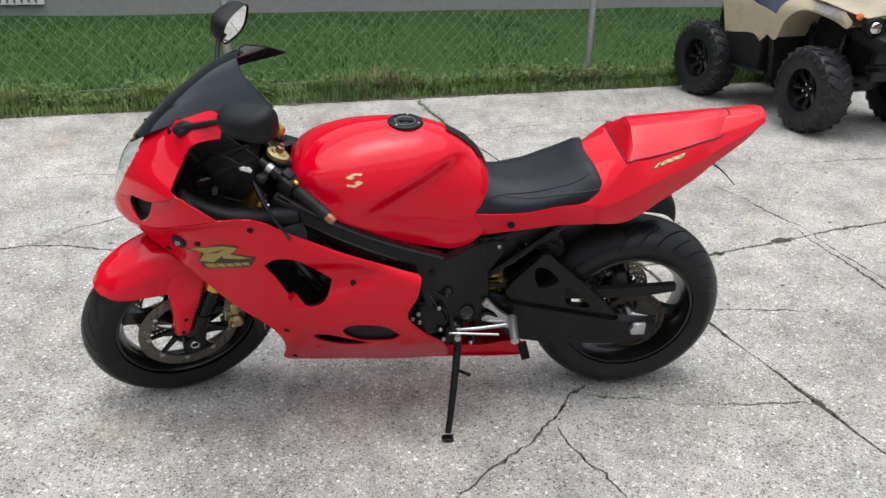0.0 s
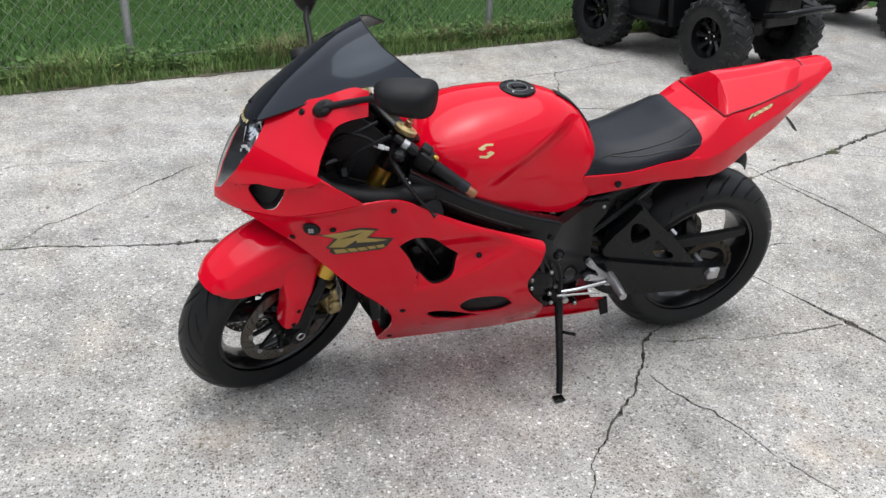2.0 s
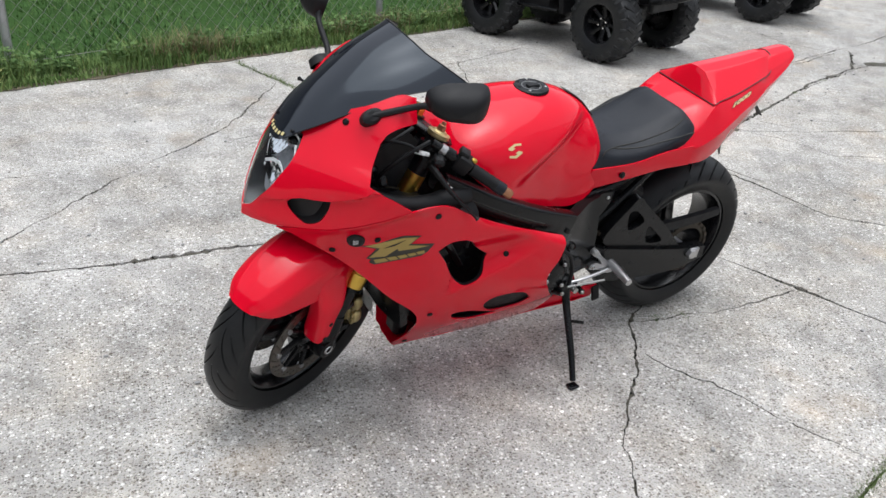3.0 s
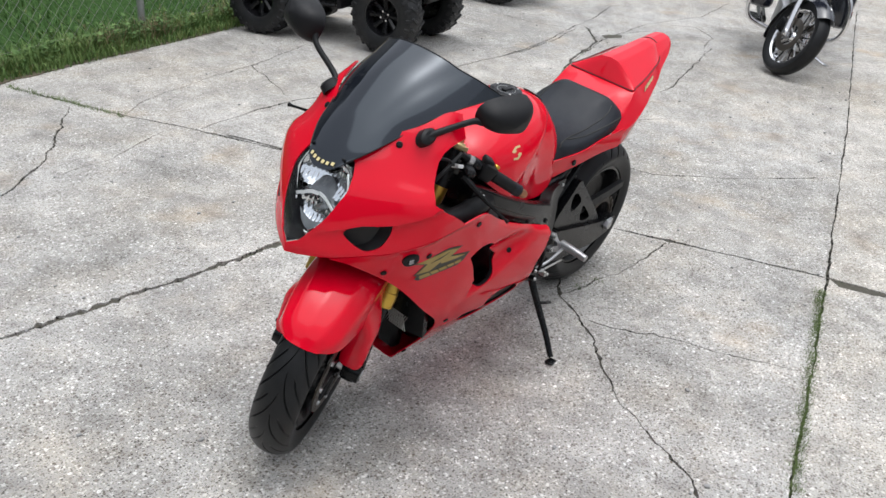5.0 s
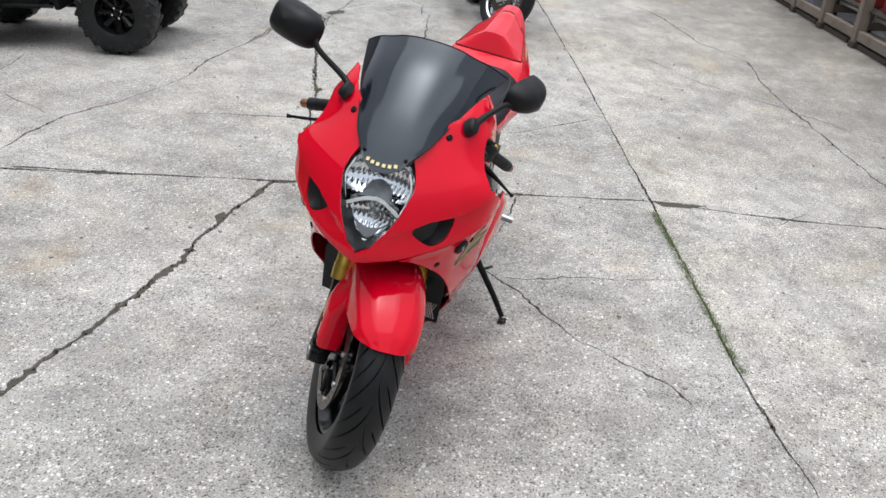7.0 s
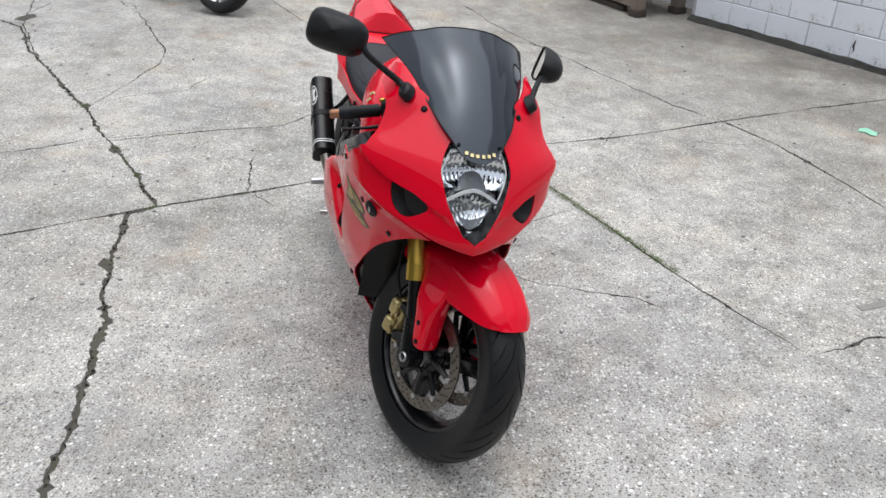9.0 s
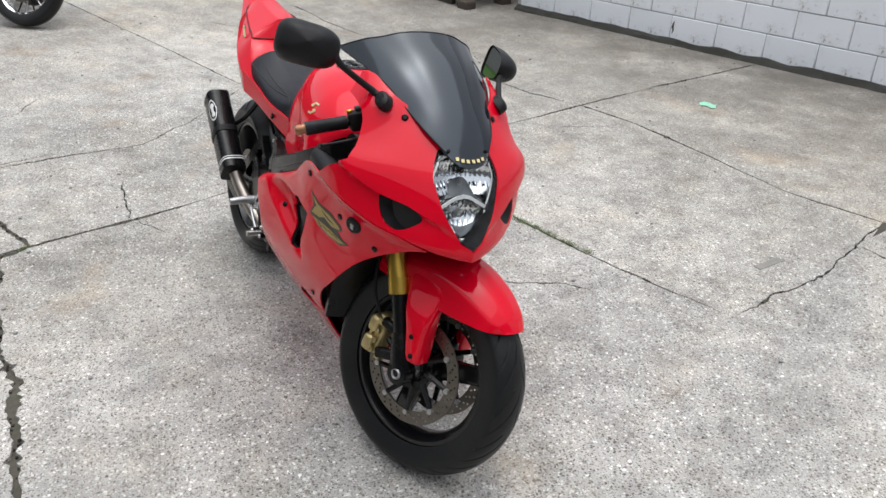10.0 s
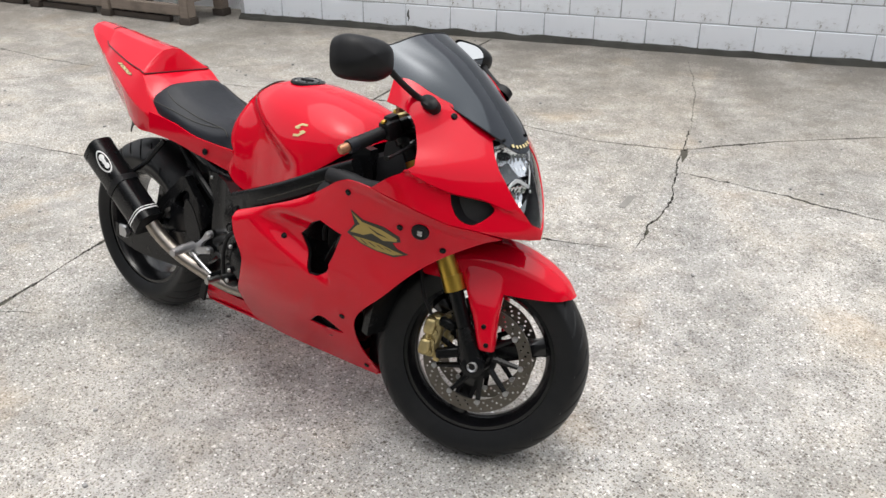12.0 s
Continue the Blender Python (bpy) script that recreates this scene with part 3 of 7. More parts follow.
crack(0.007, (1.04, 3.10), (0.95, 3.04), (0.87, 2.99))
crack(0.012, (3.20, 5.45), (3.74, 5.57), (4.33, 5.77), (4.85, 5.98), (5.48, 6.20), (6.4, 6.62))
crack(0.010, (4.91, 5.55), (5.30, 5.56), (5.61, 5.49))
crack(0.007, (4.09, 5.19), (4.20, 4.92))
crack(0.007, (4.68, 6.78), (4.70, 6.42), (4.83, 6.01))
crack(0.009, (6.06, 5.62), (6.24, 5.39), (5.92, 5.00), (5.35, 4.76))
crack(0.008, (0.03, 5.50), (0.316, 5.748), (0.774, 5.956), (1.35, 6.18), (2.069, 6.555))
crack(0.007, (-0.635, 4.745), (-0.344, 4.829), (0.019, 5.068), (0.179, 5.119))
crack(0.006, (1.319, 6.203), (1.18, 5.662), (1.067, 5.258))
# broken slab corners
CRACKS.append([(0.36, 3.655), (0.31, 3.605), (0.35, 3.59), (0.39, 3.605), (0.42, 3.645)])
CRACKS.append([(2.40, 4.32), (2.38, 4.27), (2.44, 4.26), (2.49, 4.30), (2.46, 4.33)])
CRACKS.append([(1.60, 3.91), (1.62, 3.87), (1.70, 3.91), (1.72, 3.95), (1.66, 3.96)])
CRACKS.append([(4.86, 5.60), (4.80, 5.50), (4.98, 5.44), (5.10, 5.52), (4.98, 5.60)])
CRACKS.append([(0.03, -0.15), (-0.03, -0.06), (-0.08, 0.02), (-0.045, -0.10), (0.01, -0.20)])
CRACKS.append([(1.60, 1.86), (1.645, 1.72), (1.68, 1.58), (1.60, 1.66), (1.55, 1.79)])

RIM = [(-9.0, lawn_edge(-9.0)), (-9.0, wall_line(-9.0)), (15.0, wall_line(15.0)), (15.0, lawn_edge(15.0))]
edge_rng = random.Random(3)
for i in range(119):
    x = 15.0 - 0.2 * (i + 1)
    RIM.append((x, lawn_edge(x) + edge_rng.uniform(-0.035, 0.035)))


def pavement():
    from mathutils.geometry import delaunay_2d_cdt
    pts, edges = [], []
    for lp in (RIM, *CRACKS):
        o = len(pts)
        pts += [Vector(p) for p in lp]
        edges += [(o + i, o + (i + 1) % len(lp)) for i in range(len(lp))]
    vv, _, ff, *_ = delaunay_2d_cdt(pts, edges, [], 0, 1e-5)
    boxes = [(min(p[0] for p in c), max(p[0] for p in c), min(p[1] for p in c), max(p[1] for p in c), c) for c in CRACKS]
    keep = []
    for f in ff:
        cx, cy = sum(vv[i].x for i in f) / 3, sum(vv[i].y for i in f) / 3
        if not inside(RIM, cx, cy):
            continue
        if any(a < cx < b and c < cy < d and inside(lp, cx, cy) for a, b, c, d, lp in boxes):
            continue
        keep.append(tuple(f))
    g = Geo()
    g.v = [(p.x, p.y, 0.0) for p in vv]
    g.f = keep
    return g


def islands(g):
    """The separate pieces of a mesh."""
    root = list(range(len(g.v)))

    def find(i):
        while root[i] != i:
            root[i] = root[root[i]]
            i = root[i]
        return i

    for f in g.f:
        for a in f[1:]:
            root[find(a)] = find(f[0])
    groups = {}
    for f in g.f:
        groups.setdefault(find(f[0]), []).append(f)
    out = []
    for fs in groups.values():
        ids = sorted({i for f in fs for i in f})
        back = {v: k for k, v in enumerate(ids)}
        piece = Geo()
        piece.v = [g.v[i] for i in ids]
        piece.f = [tuple(back[i] for i in f) for f in fs]
        out.append(piece)
    return sorted(out, key=lambda p: -len(p.v))


def build_ground():
    g = Geo().add([(-400, -400, -0.06), (400, -400, -0.06), (400, 400, -0.06), (-400, 400, -0.06)], [(0, 1, 2, 3)])
    ob = new("ground", g.mesh("ground", M["turf"], smooth=False))
    tagged(ob, "dark soil and turf under the yard and lawn", "ground", kind="structure")
    pave = tagged(new("pavement"), "weathered cracked exposed-aggregate concrete yard", "pavement", kind="structure")
    crumbs = Geo()
    for piece in islands(pavement()):
        if len(piece.f) < 3:
            continue
        solid = shell(piece, 0.058)
        ob = new("slab", solid.mesh("slab", M["concrete"], smooth=False))
        ob.parent = pave
    # crumbs and dirt in the cracks
    rng = random.Random(11)
    for lp in CRACKS:
        n = len(lp) // 2
        for i in range(n):
            if rng.random() < 0.5:
                a, b = Vector((*lp[i], 0)), Vector((*lp[-1 - i], 0))
                p = a.lerp(b, rng.random())
                r = rng.uniform(0.003, 0.007)
                crumbs.join(block(r * 2, r * 1.6, r * 1.4, Matrix.Translation((p.x, p.y, -0.008)) @ Euler((rng.random() * 3, rng.random() * 3, 0)).to_matrix().to_4x4(), 0))
    # packed dirt nearly fills the wider cracks
    fill = Geo()
    for lp in CRACKS:
        n = len(lp) // 2
        if n < 4:
            fill.add([(x, y, -0.004) for x, y in lp], [tuple(range(len(lp)))])
            continue
        vs = []
        for i in range(n):
            for q in (lp[i], lp[-1 - i]):
                z = -0.009 + 0.009 * noise.noise(Vector((q[0] * 7, q[1] * 7, 4.0))) + rng.uniform(-.002, .002)
                vs.append((q[0], q[1], min(-0.003, z)))
        fill.add(vs, [(2 * i, 2 * i + 1, 2 * i + 3, 2 * i + 2) for i in range(n - 1)])
    ob = new("crack_dirt", fill.mesh("crack_dirt", M["crack_dirt"], smooth=False))
    tagged(ob, "dark packed dirt filling the concrete cracks", "dirt", kind="stuff")
    ob = new("crack_grit", crumbs.mesh("crack_grit", M["soil"], smooth=False))
    tagged(ob, "dark grit lying in the concrete cracks", "grit", kind="stuff")


def build_moss():
    rng = random.Random(5)
    g = Geo()

    def tuft(x, y, n, spread, h):
        for _ in range(n):
            px, py = x + rng.gauss(0, spread), y + rng.gauss(0, spread)
            a, l, w = rng.uniform(0, 6.28), rng.uniform(0.4, 1) * h + 0.014, rng.uniform(0.0015, 0.004)
            dx, dy = math.cos(a), math.sin(a)
            lean = rng.uniform(0.2, 1.1) * l
            z0 = -0.014
            g.add([(px - dy * w, py + dx * w, z0), (px + dy * w, py - dx * w, z0), (px + dx * lean, py + dy * lean, z0 + l)], [(0, 1, 2)])

    for i in range(380):
        t = rng.random()
        x = 0.15 + 1.30 * t
        tuft(x, 1.27 + (x - 0.05) * 0.397 + rng.gauss(0, 0.005), 14, 0.008, 0.009)
    for x, y in ((1.64, 3.86), (1.70, 3.93), (1.50, 3.82), (-1.85, 3.45), (-1.88, 3.43), (1.31, 3.72), (0.62, 2.48), (0.72, 2.46), (2.42, 4.29), (2.46, 4.33), (4.0, 5.17), (3.5, 4.92), (0.9, 3.56)):
        tuft(x, y, 40, 0.014, 0.012)
    for i in range(60):
        tuft(-0.34 + i * 0.006 + rng.gauss(0, .01), 6.4 - i * 0.016, 8, 0.01, 0.03)
    ob = new("crack_moss", g.mesh("crack_moss", M["moss"], smooth=False))
    tagged(ob, "green moss growing in the concrete joints", "moss", kind="stuff")


def build_lawn():
    bank = grid(lambda u, v: (-14 + 34 * u, lawn_edge(-14 + 34 * u) - 0.02 + 4.6 * v, 0.012 + 0.05 * min(1, v * 6) + 0.015 * noise.noise(Vector((u * 40, v * 9, 0)))), 90, 24)
    ob = new("lawn", bank.mesh("lawn", M["turf"]))
    tagged(ob, "green mown lawn behind the fence", "lawn", kind="structure")
    rng = random.Random(21)

    def blades(name, mat, n, where, h, w, lean, label):
        g = Geo()
        for _ in range(n):
            x, y, k = where()
            hh = h * rng.uniform(0.45, 1.15) * k
            a = rng.uniform(0, 6.283)
            dx, dy = math.cos(a), math.sin(a)
            ww = w * rng.uniform(0.6, 1.3)
            l = lean * hh * rng.uniform(0.2, 1.2)
            z = 0.0
            g.add([(x - dy * ww, y + dx * ww, z), (x + dy * ww, y - dx * ww, z), (x + dx * l * 0.4 + dy * ww * 0.7, y + dy * l * 0.4 - dx * ww * 0.7, z + hh * 0.62), (x + dx * l * 0.4 - dy * ww * 0.7, y + dy * l * 0.4 + dx * ww * 0.7, z + hh * 0.62), (x + dx * l, y + dy * l, z + hh)], [(0, 1, 2, 3), (3, 2, 4)])
        ob = new(name, g.mesh(name, M[mat], smooth=False))
        return tagged(ob, label, "grass", kind="stuff")

    # bare soil and washed-out dirt between the lawn and the slabs
    def soil_strip(u, v):
        x = -7.0 + 13.0 * u
        w = 0.07 + 0.07 * noise.noise(Vector((x * 1.3, 0.0, 2.0))) + 0.035 * noise.noise(Vector((x * 6.0, 0.0, 5.0)))
        y = lawn_edge(x) + 0.10 - (0.10 + max(0.012, w)) * v
        return x, y, 0.022 * (1 - v) ** 1.5 + 0.0035
    ob = new("edge_soil", shell(grid(soil_strip, 420, 5), 0.003).mesh("edge_soil", M["edge_soil"]))
    tagged(ob, "brown dirt washed over the concrete edge", "soil", kind="stuff")

    def mown():
        x = rng.uniform(-6.5, 5.5)
        return x, lawn_edge(x) + 0.45 + 3.75 * rng.random(), 1.0 + 0.4 * noise.noise(Vector((x * 1.3, 0, rng.random() * 0.1)))

    def strip():
        x = rng.uniform(-6.0, 5.0)
        d = abs(rng.gauss(0, 0.20))
        lump = 0.75 + 0.55 * noise.noise(Vector((x * 1.7, 3.1, 0.0)))
        return x, lawn_edge(x) - 0.075 + d * 1.25, lump * (1.0 if d > 0.07 else 0.6)

    blades("lawn_grass", "grass", 62000, mown, 0.10, 0.006, 0.7, "short green mown lawn grass")
    blades("verge_grass", "verge", 22000, strip, 0.19, 0.004, 0.85, "tall unmown grass along the concrete edge")

    def dead():
        x = rng.choice((-0.72, -0.72, -0.62, -0.5, 0.55, -2.2, 1.1, -3.1, 2.0)) + rng.gauss(0, 0.13)
        return x, lawn_edge(x) + 0.02 + abs(rng.gauss(0, 0.16)), 0.85

    blades("dry_grass", "straw", 1500, dead, 0.22, 0.003, 1.1, "straw-coloured dry grass at the lawn edge")

    g = Geo()
    for _ in range(1100):
        x = rng.uniform(-5.5, 4.5)
        if noise.noise(Vector((x * 2.1, 9.0, 0))) < -0.05 and rng.random() < 0.8:
            continue
        y = lawn_edge(x) + 0.03 + abs(rng.gauss(0, 0.16))
        h = rng.uniform(0.04, 0.22)
        g.join(tube([(x, y, 0), (x + rng.gauss(0, 0.02), y + rng.gauss(0, 0.02), h)], 0.002, 3, False))
        for k in range(rng.randint(5, 9)):
            a = rng.uniform(0, 6.28)
            z = h * rng.uniform(0.3, 1.0)
            l, w = rng.uniform(0.025, 0.06), rng.uniform(0.010, 0.022)
            d = Vector((math.cos(a), math.sin(a), rng.uniform(-0.3, 0.6))).normalized()
            s = d.cross(Vector((0, 0, 1))).normalized()
            p = Vector((x, y, z))
            g.add([p, p + d * l * 0.5 + s * w, p + d * l, p + d * l * 0.5 - s * w], [(0, 1, 2, 3)])
    ob = new("weeds", g.mesh("weeds", M["weed"], smooth=False))
    tagged(ob, "broad-leaved green weeds along the fence foot", "weeds", kind="stuff")


def build_fence():
    m = Matrix.Translation((-1.81, 6.40, 0.0)) @ Matrix.Rotation(YARD, 4, "Z")
    fence = thing("chain_link_fence", m, "galvanised chain-link fence with round steel posts", "fence")
    for i in range(-2, 4):
        x = 3.10 * i
        g = lathe([(0.030, 0.0), (0.030, 1.50), (0.036, 1.50), (0.036, 1.53), (0.022, 1.56), (0.0, 1.565)], 14, (x, 0, 0), (0, 0, 1))
        part("post", g, "galv", fence)
    g = Geo()
    step, r = 0.052, 0.0017
    for i in range(int(14.0 / step)):
        x0 = -6.2 + i * step
        pts = [(x0 + (step if (k + i) % 2 else 0), -0.034 + (0.003 if k % 2 else -0.003), 0.05 + k * 0.054) for k in range(28)]
        g.join(tube(pts, r, 4, False))
    part("wire_mesh", g, "wire", fence, "diamond mesh of grey wire")
    part("top_rail", tube([(-6.3, 0, 1.52), (9.4, 0, 1.52)], 0.021, 10), "galv", fence)
    part("tension_wire", tube([(-6.3 + 0.5 * i, -0.03, 0.07 + 0.012 * math.sin(i * 1.9)) for i in range(30)], 0.003, 5), "wire", fence)


def build_wall():
    L0, L1 = -7.0, 5.2
    m = Matrix.Translation((0, -2.535, 0)) @ Matrix.Rotation(radians(24.2), 4, "Z")
    wall = tagged(new("wall_south"), "white painted concrete block wall with chipped dirty joints", "wall", kind="structure")
    wall.matrix_world = m
    g = block(L1 - L0, 0.17, 3.4, Matrix.Translation(((L0 + L1) / 2, -0.0875, 1.70)), 0)
    g.join(block(0.2, 0.75, 3.4, Matrix.Translation((L1 - 0.1, -0.555, 1.70)), 0))
    part("wall_core", g, "mortar", wall, "grey mortar between the blocks")
    part("upper_wall", Geo().join(block(L1 - L0, 0.02, 1.98, Matrix.Translation(((L0 + L1) / 2, -0.012, 2.43)), 0)), "block", wall)
    me = block(0.397, 0.03, 0.192, None, 0.004).mesh("brick", M["block"])
    rng = random.Random(4)
    for row in range(7):
        for i in range(-20, 10):
            x = 1.519 + 0.2025 + i * 0.405 + (0.2025 if row % 2 else 0)
            if not (L0 + 0.2 < x < L1 - 0.2) or (not -4.2 < x < 6.2 and row > 3):
                continue
            ob = new("brick", me)
            ob.parent = wall
            ob.location = (x, -0.008 + rng.uniform(-0.0025, 0.0025), 0.125 + row * 0.2)
    # a dark tube stands in for the hole in an open joint
    part("joint_crack", tube([(3.519 + 0.006 * math.sin(i * 2.3), 0.004, 0.06 + 0.024 * i) for i in range(7)], [.004, .006, .008, .012, .010, .006, .003], 6), "wall_foot", wall, "dark open joint")
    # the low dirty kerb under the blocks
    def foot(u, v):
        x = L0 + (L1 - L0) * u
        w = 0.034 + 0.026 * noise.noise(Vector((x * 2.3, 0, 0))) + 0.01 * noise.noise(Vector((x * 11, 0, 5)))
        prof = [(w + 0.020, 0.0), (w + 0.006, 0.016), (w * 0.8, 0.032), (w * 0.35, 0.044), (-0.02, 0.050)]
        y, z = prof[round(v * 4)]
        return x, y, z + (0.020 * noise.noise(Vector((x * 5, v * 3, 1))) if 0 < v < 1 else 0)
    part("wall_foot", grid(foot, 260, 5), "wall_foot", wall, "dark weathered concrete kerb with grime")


def build_closing_walls():
    ob = new("wall_behind_rack", block(7.0, 0.2, 3.4, Matrix.Translation((8.2, -0.1, 1.7)), 0).mesh("wall_behind_rack", M["block"], smooth=False))
    ob.matrix_world = Matrix.Translation((0, -2.57, 0)) @ Matrix.Rotation(YARD, 4, "Z")
    tagged(ob, "plain white painted wall behind the timber rack", "wall", kind="structure")
    # two walls out of view, added to darken the horizon in paint reflections
    for name, x, y in (("wall_west", -13.0, 0.0), ("wall_east", 24.0, 10.0)):
        ob = new(name, block(0.3, 60, 5.5, Matrix.Translation((0, 0, 2.75)), 0).mesh(name, M["siding"], smooth=False))
        ob.matrix_world = Matrix.Translation((x, y, -0.05)) @ Matrix.Rotation(YARD, 4, "Z")
        tagged(ob, "plain grey unseen wall, added to darken reflections", "wall", kind="structure")


def build_far_house():
    m = Matrix.Translation((0.0, 11.10, 0)) @ Matrix.Rotation(radians(20.4), 4, "Z")
    house = thing("far_building", m, "grey clapboard building with a concrete footing", "building")
    part("footing", block(34, 0.3, 0.5, Matrix.Translation((2, 0.15, 0.20)), 0.01), "footing", house, "pale grey concrete footing")
    for i in range(9):
        part("clapboard", block(34, 0.03, 0.20, Matrix.Translation((2, 0.06, 0.52 + i * 0.185)) @ Matrix.Rotation(radians(7), 4, "X"), 0.003), "siding", house)
    part("wall", block(34, 0.25, 5.0, Matrix.Translation((2, 0.25, 2.9)), 0.01), "siding", house)
    part("roof", block(35, 2.4, 0.12, Matrix.Translation((2, 0.9, 5.6)) @ Matrix.Rotation(radians(28), 4, "X"), 0.01), "plastic", house, "dark shingled roof edge")
    vent = part("vent", block(1.1, 0.04, 0.22, Matrix.Translation((-5.6, -0.03, 0.30)), 0.004), "white", house, "white slatted basement vent")
    for i in range(14):
        part("slat", block(0.022, 0.02, 0.17, Matrix.Translation((-6.07 + i * 0.072, -0.055, 0.30)), 0.003), "siding", vent)


def timber_rack():
    """A low rack of old timber along the wall: posts, rails on a skid, dark shelves with red goods."""
    m = Matrix.Translation((4.80, 0.10, 0)) @ Matrix.Rotation(radians(17.5), 4, "Z")
    rack = thing("timber_rack", m, "weathered timber rack with red goods along the wall", "rack")
    rng = random.Random(31)
    for k in range(9):
        x = 0.06 + k * 0.98
        for y in (-0.055, -0.50):
            part("post", block(0.105, 0.105, 1.35, Matrix.Translation((x, y, 0.735)) @ Matrix.Rotation(rng.gauss(0, 0.006), 4, "Y"), 0.008), "pallet", rack)
            part("foot", block(0.13, 0.12, 0.062, Matrix.Translation((x, y, 0.031)), 0.006), "pallet_dark", rack, "timber foot in a dark shaded tone")
        part("cross_rail", block(0.045, 0.40, 0.075, Matrix.Translation((x, -0.28, 0.22)), 0.004), "pallet", rack)
        if k == 8:
            continue
        part("front_rail", block(0.86, 0.060, 0.095, Matrix.Translation((x + 0.49, -0.050, 0.125 + rng.gauss(0, .004))), 0.006), "pallet", rack)
        part("skid", block(0.70, 0.05, 0.05, Matrix.Translation((x + 0.56, -0.062, 0.028)), 0.005), "pallet_dark", rack, "skid timber on the ground in a dark shaded tone")
        part("tie_bar", block(0.86, 0.030, 0.035, Matrix.Translation((x + 0.49, -0.16, 0.30)), 0.004), "galv", rack, "grey steel tie bar")
        part("back_rail", block(0.86, 0.045, 0.085, Matrix.Translation((x + 0.49, -0.50, 0.25)), 0.005), "pallet", rack)
        for j in range(3):
            part("shelf_board", block(0.96, 0.13, 0.022, Matrix.Translation((x + 0.49, -0.14 - j * 0.15, 0.36)), 0.003), "pallet_dark", rack)
        part("crate", block(0.74, 0.30, 0.34, Matrix.Translation((x + 0.49, -0.30, 0.545)), 0.02, 2), "red_goods", rack, "red plastic crate on the shelf")
        part("top_rail", block(0.86, 0.050, 0.11, Matrix.Translation((x + 0.49, -0.050, 1.20)), 0.006), "pallet", rack)
    return rack


def litter():
    m = Matrix.Translation((1.73, -0.40, 0.001)) @ Matrix.Rotation(0.6, 4, "Z")
    scrap = thing("paper_scrap", m, "crumpled pale green paper scrap on the concrete", "litter")
    g = shell(grid(lambda u, v: ((u - 0.5) * 0.105 + 0.01 * math.sin(v * 5), (v - 0.5) * 0.075 + 0.012 * math.sin(u * 7), 0.004 + 0.012 * abs(noise.noise(Vector((u * 3, v * 3, 2))))), 9, 7), 0.0008)
    part("sheet", g, "paper", scrap)
    # a stain on the concrete, added as a thin flat strip
    m = Matrix.Translation((-0.145, 0.635, 0.0)) @ Matrix.Rotation(radians(103.5), 4, "Z")
    chip = thing("wood_chip", m, "flat grey stain on the concrete, built as a thin strip", "litter")
    part("strip", block(0.155, 0.034, 0.003, Matrix.Translation((0, 0, 0.0015)), 0.001), "weathered", chip)
    rng = random.Random(9)
    g = Geo()
    for _ in range(420):
        x = rng.uniform(-2.5, 5.5)
        y = rng.uniform(wall_line(x) + 0.2, lawn_edge(x))
        r = rng.uniform(0.003, 0.009)
        g.join(block(r * 2, r * 1.5, r, Matrix.Translation((x, y, r * 0.45)) @ Matrix.Rotation(rng.random() * 6, 4, "Z"), r * 0.3))
    ob = new("gravel", g.mesh("gravel", M["footing"], smooth=False))
    tagged(ob, "scattered small grey stone chips on the concrete", "gravel", kind="stuff")


build_ground()
build_moss()
build_lawn()
build_fence()
build_wall()
build_far_house()
build_closing_walls()
timber_rack()
litter()


# ---- the red sports motorcycle ----
# built upright in its own frame: x forward from the rear axle, y to its left, z up; it leans on its stand
BIKE = pose(0.6344, 2.621, 0.0, 0, 0, -171.856) @ pose(0, 0, 0, -9.05)
RAKE = radians(23.5)
STEER_AXIS = Vector((-math.sin(RAKE), 0, math.cos(RAKE)))
STEER = Matrix.Translation((1.50, 0, 0)) @ Matrix.Rotation(radians(24), 4, STEER_AXIS) @ Matrix.Translation((-1.50, 0, 0))
FAX = Vector((1.425, 0, 0.303))
RAX = Vector((0.0, 0, 0.318))

bike = thing("sport_motorcycle", BIKE, "glossy red sports motorcycle with gold decals leaning on its stand", "motorcycle")


# fairing surface: half-width over side view, rounded towards the nose
WIDE = [(1.21, 1.045, .186), (1.31, 1.015, .185), (1.36, .98, .18), (1.40, .90, .262), (1.25, .90, .274), (1.345, .872, .284), (1.40, .80, .266), (1.30, .80, .276), (1.154, .79, .276), (1.05, .75, .262), (1.351, .69, .240), (1.39, .64, .205), (1.22, .60, .240), (1.10, .60, .252), (.95, .68, .256), (.873, .562, .252), (.70, .58, .260), (.72, .45, .252), (1.0, .45, .236), (.90, .35, .208), (1.09, .34, .180), (.62, .31, .180), (.60, .13, .050), (.90, .13, .050), (1.11, .13, .045), (.90, .22, .118), (1.55, .70, .215), (1.30, .50, .205)]


def thin_plate(ctrl):
    p = np.array([c[:2] for c in ctrl])
    n = len(p)
    r = np.linalg.norm(p[:, None] - p[None], axis=2)
    k = np.where(r > 0, r * r * np.log(r + 1e-12), 0)
    a = np.zeros((n + 3, n + 3))
    a[:n, :n] = k + 2e-4 * np.eye(n)
    a[:n, n], a[:n, n + 1:] = 1, p
    a[n, :n], a[n + 1:, :n] = 1, p.T
    w = np.linalg.solve(a, np.array([c[2] for c in ctrl] + [0, 0, 0]))

    def at(x, z):
        d = np.hypot(p[:, 0] - x, p[:, 1] - z)
        return float((w[:n] * d * d * np.log(d + 1e-12)).sum() + w[n] + w[n + 1] * x + w[n + 2] * z)
    return at


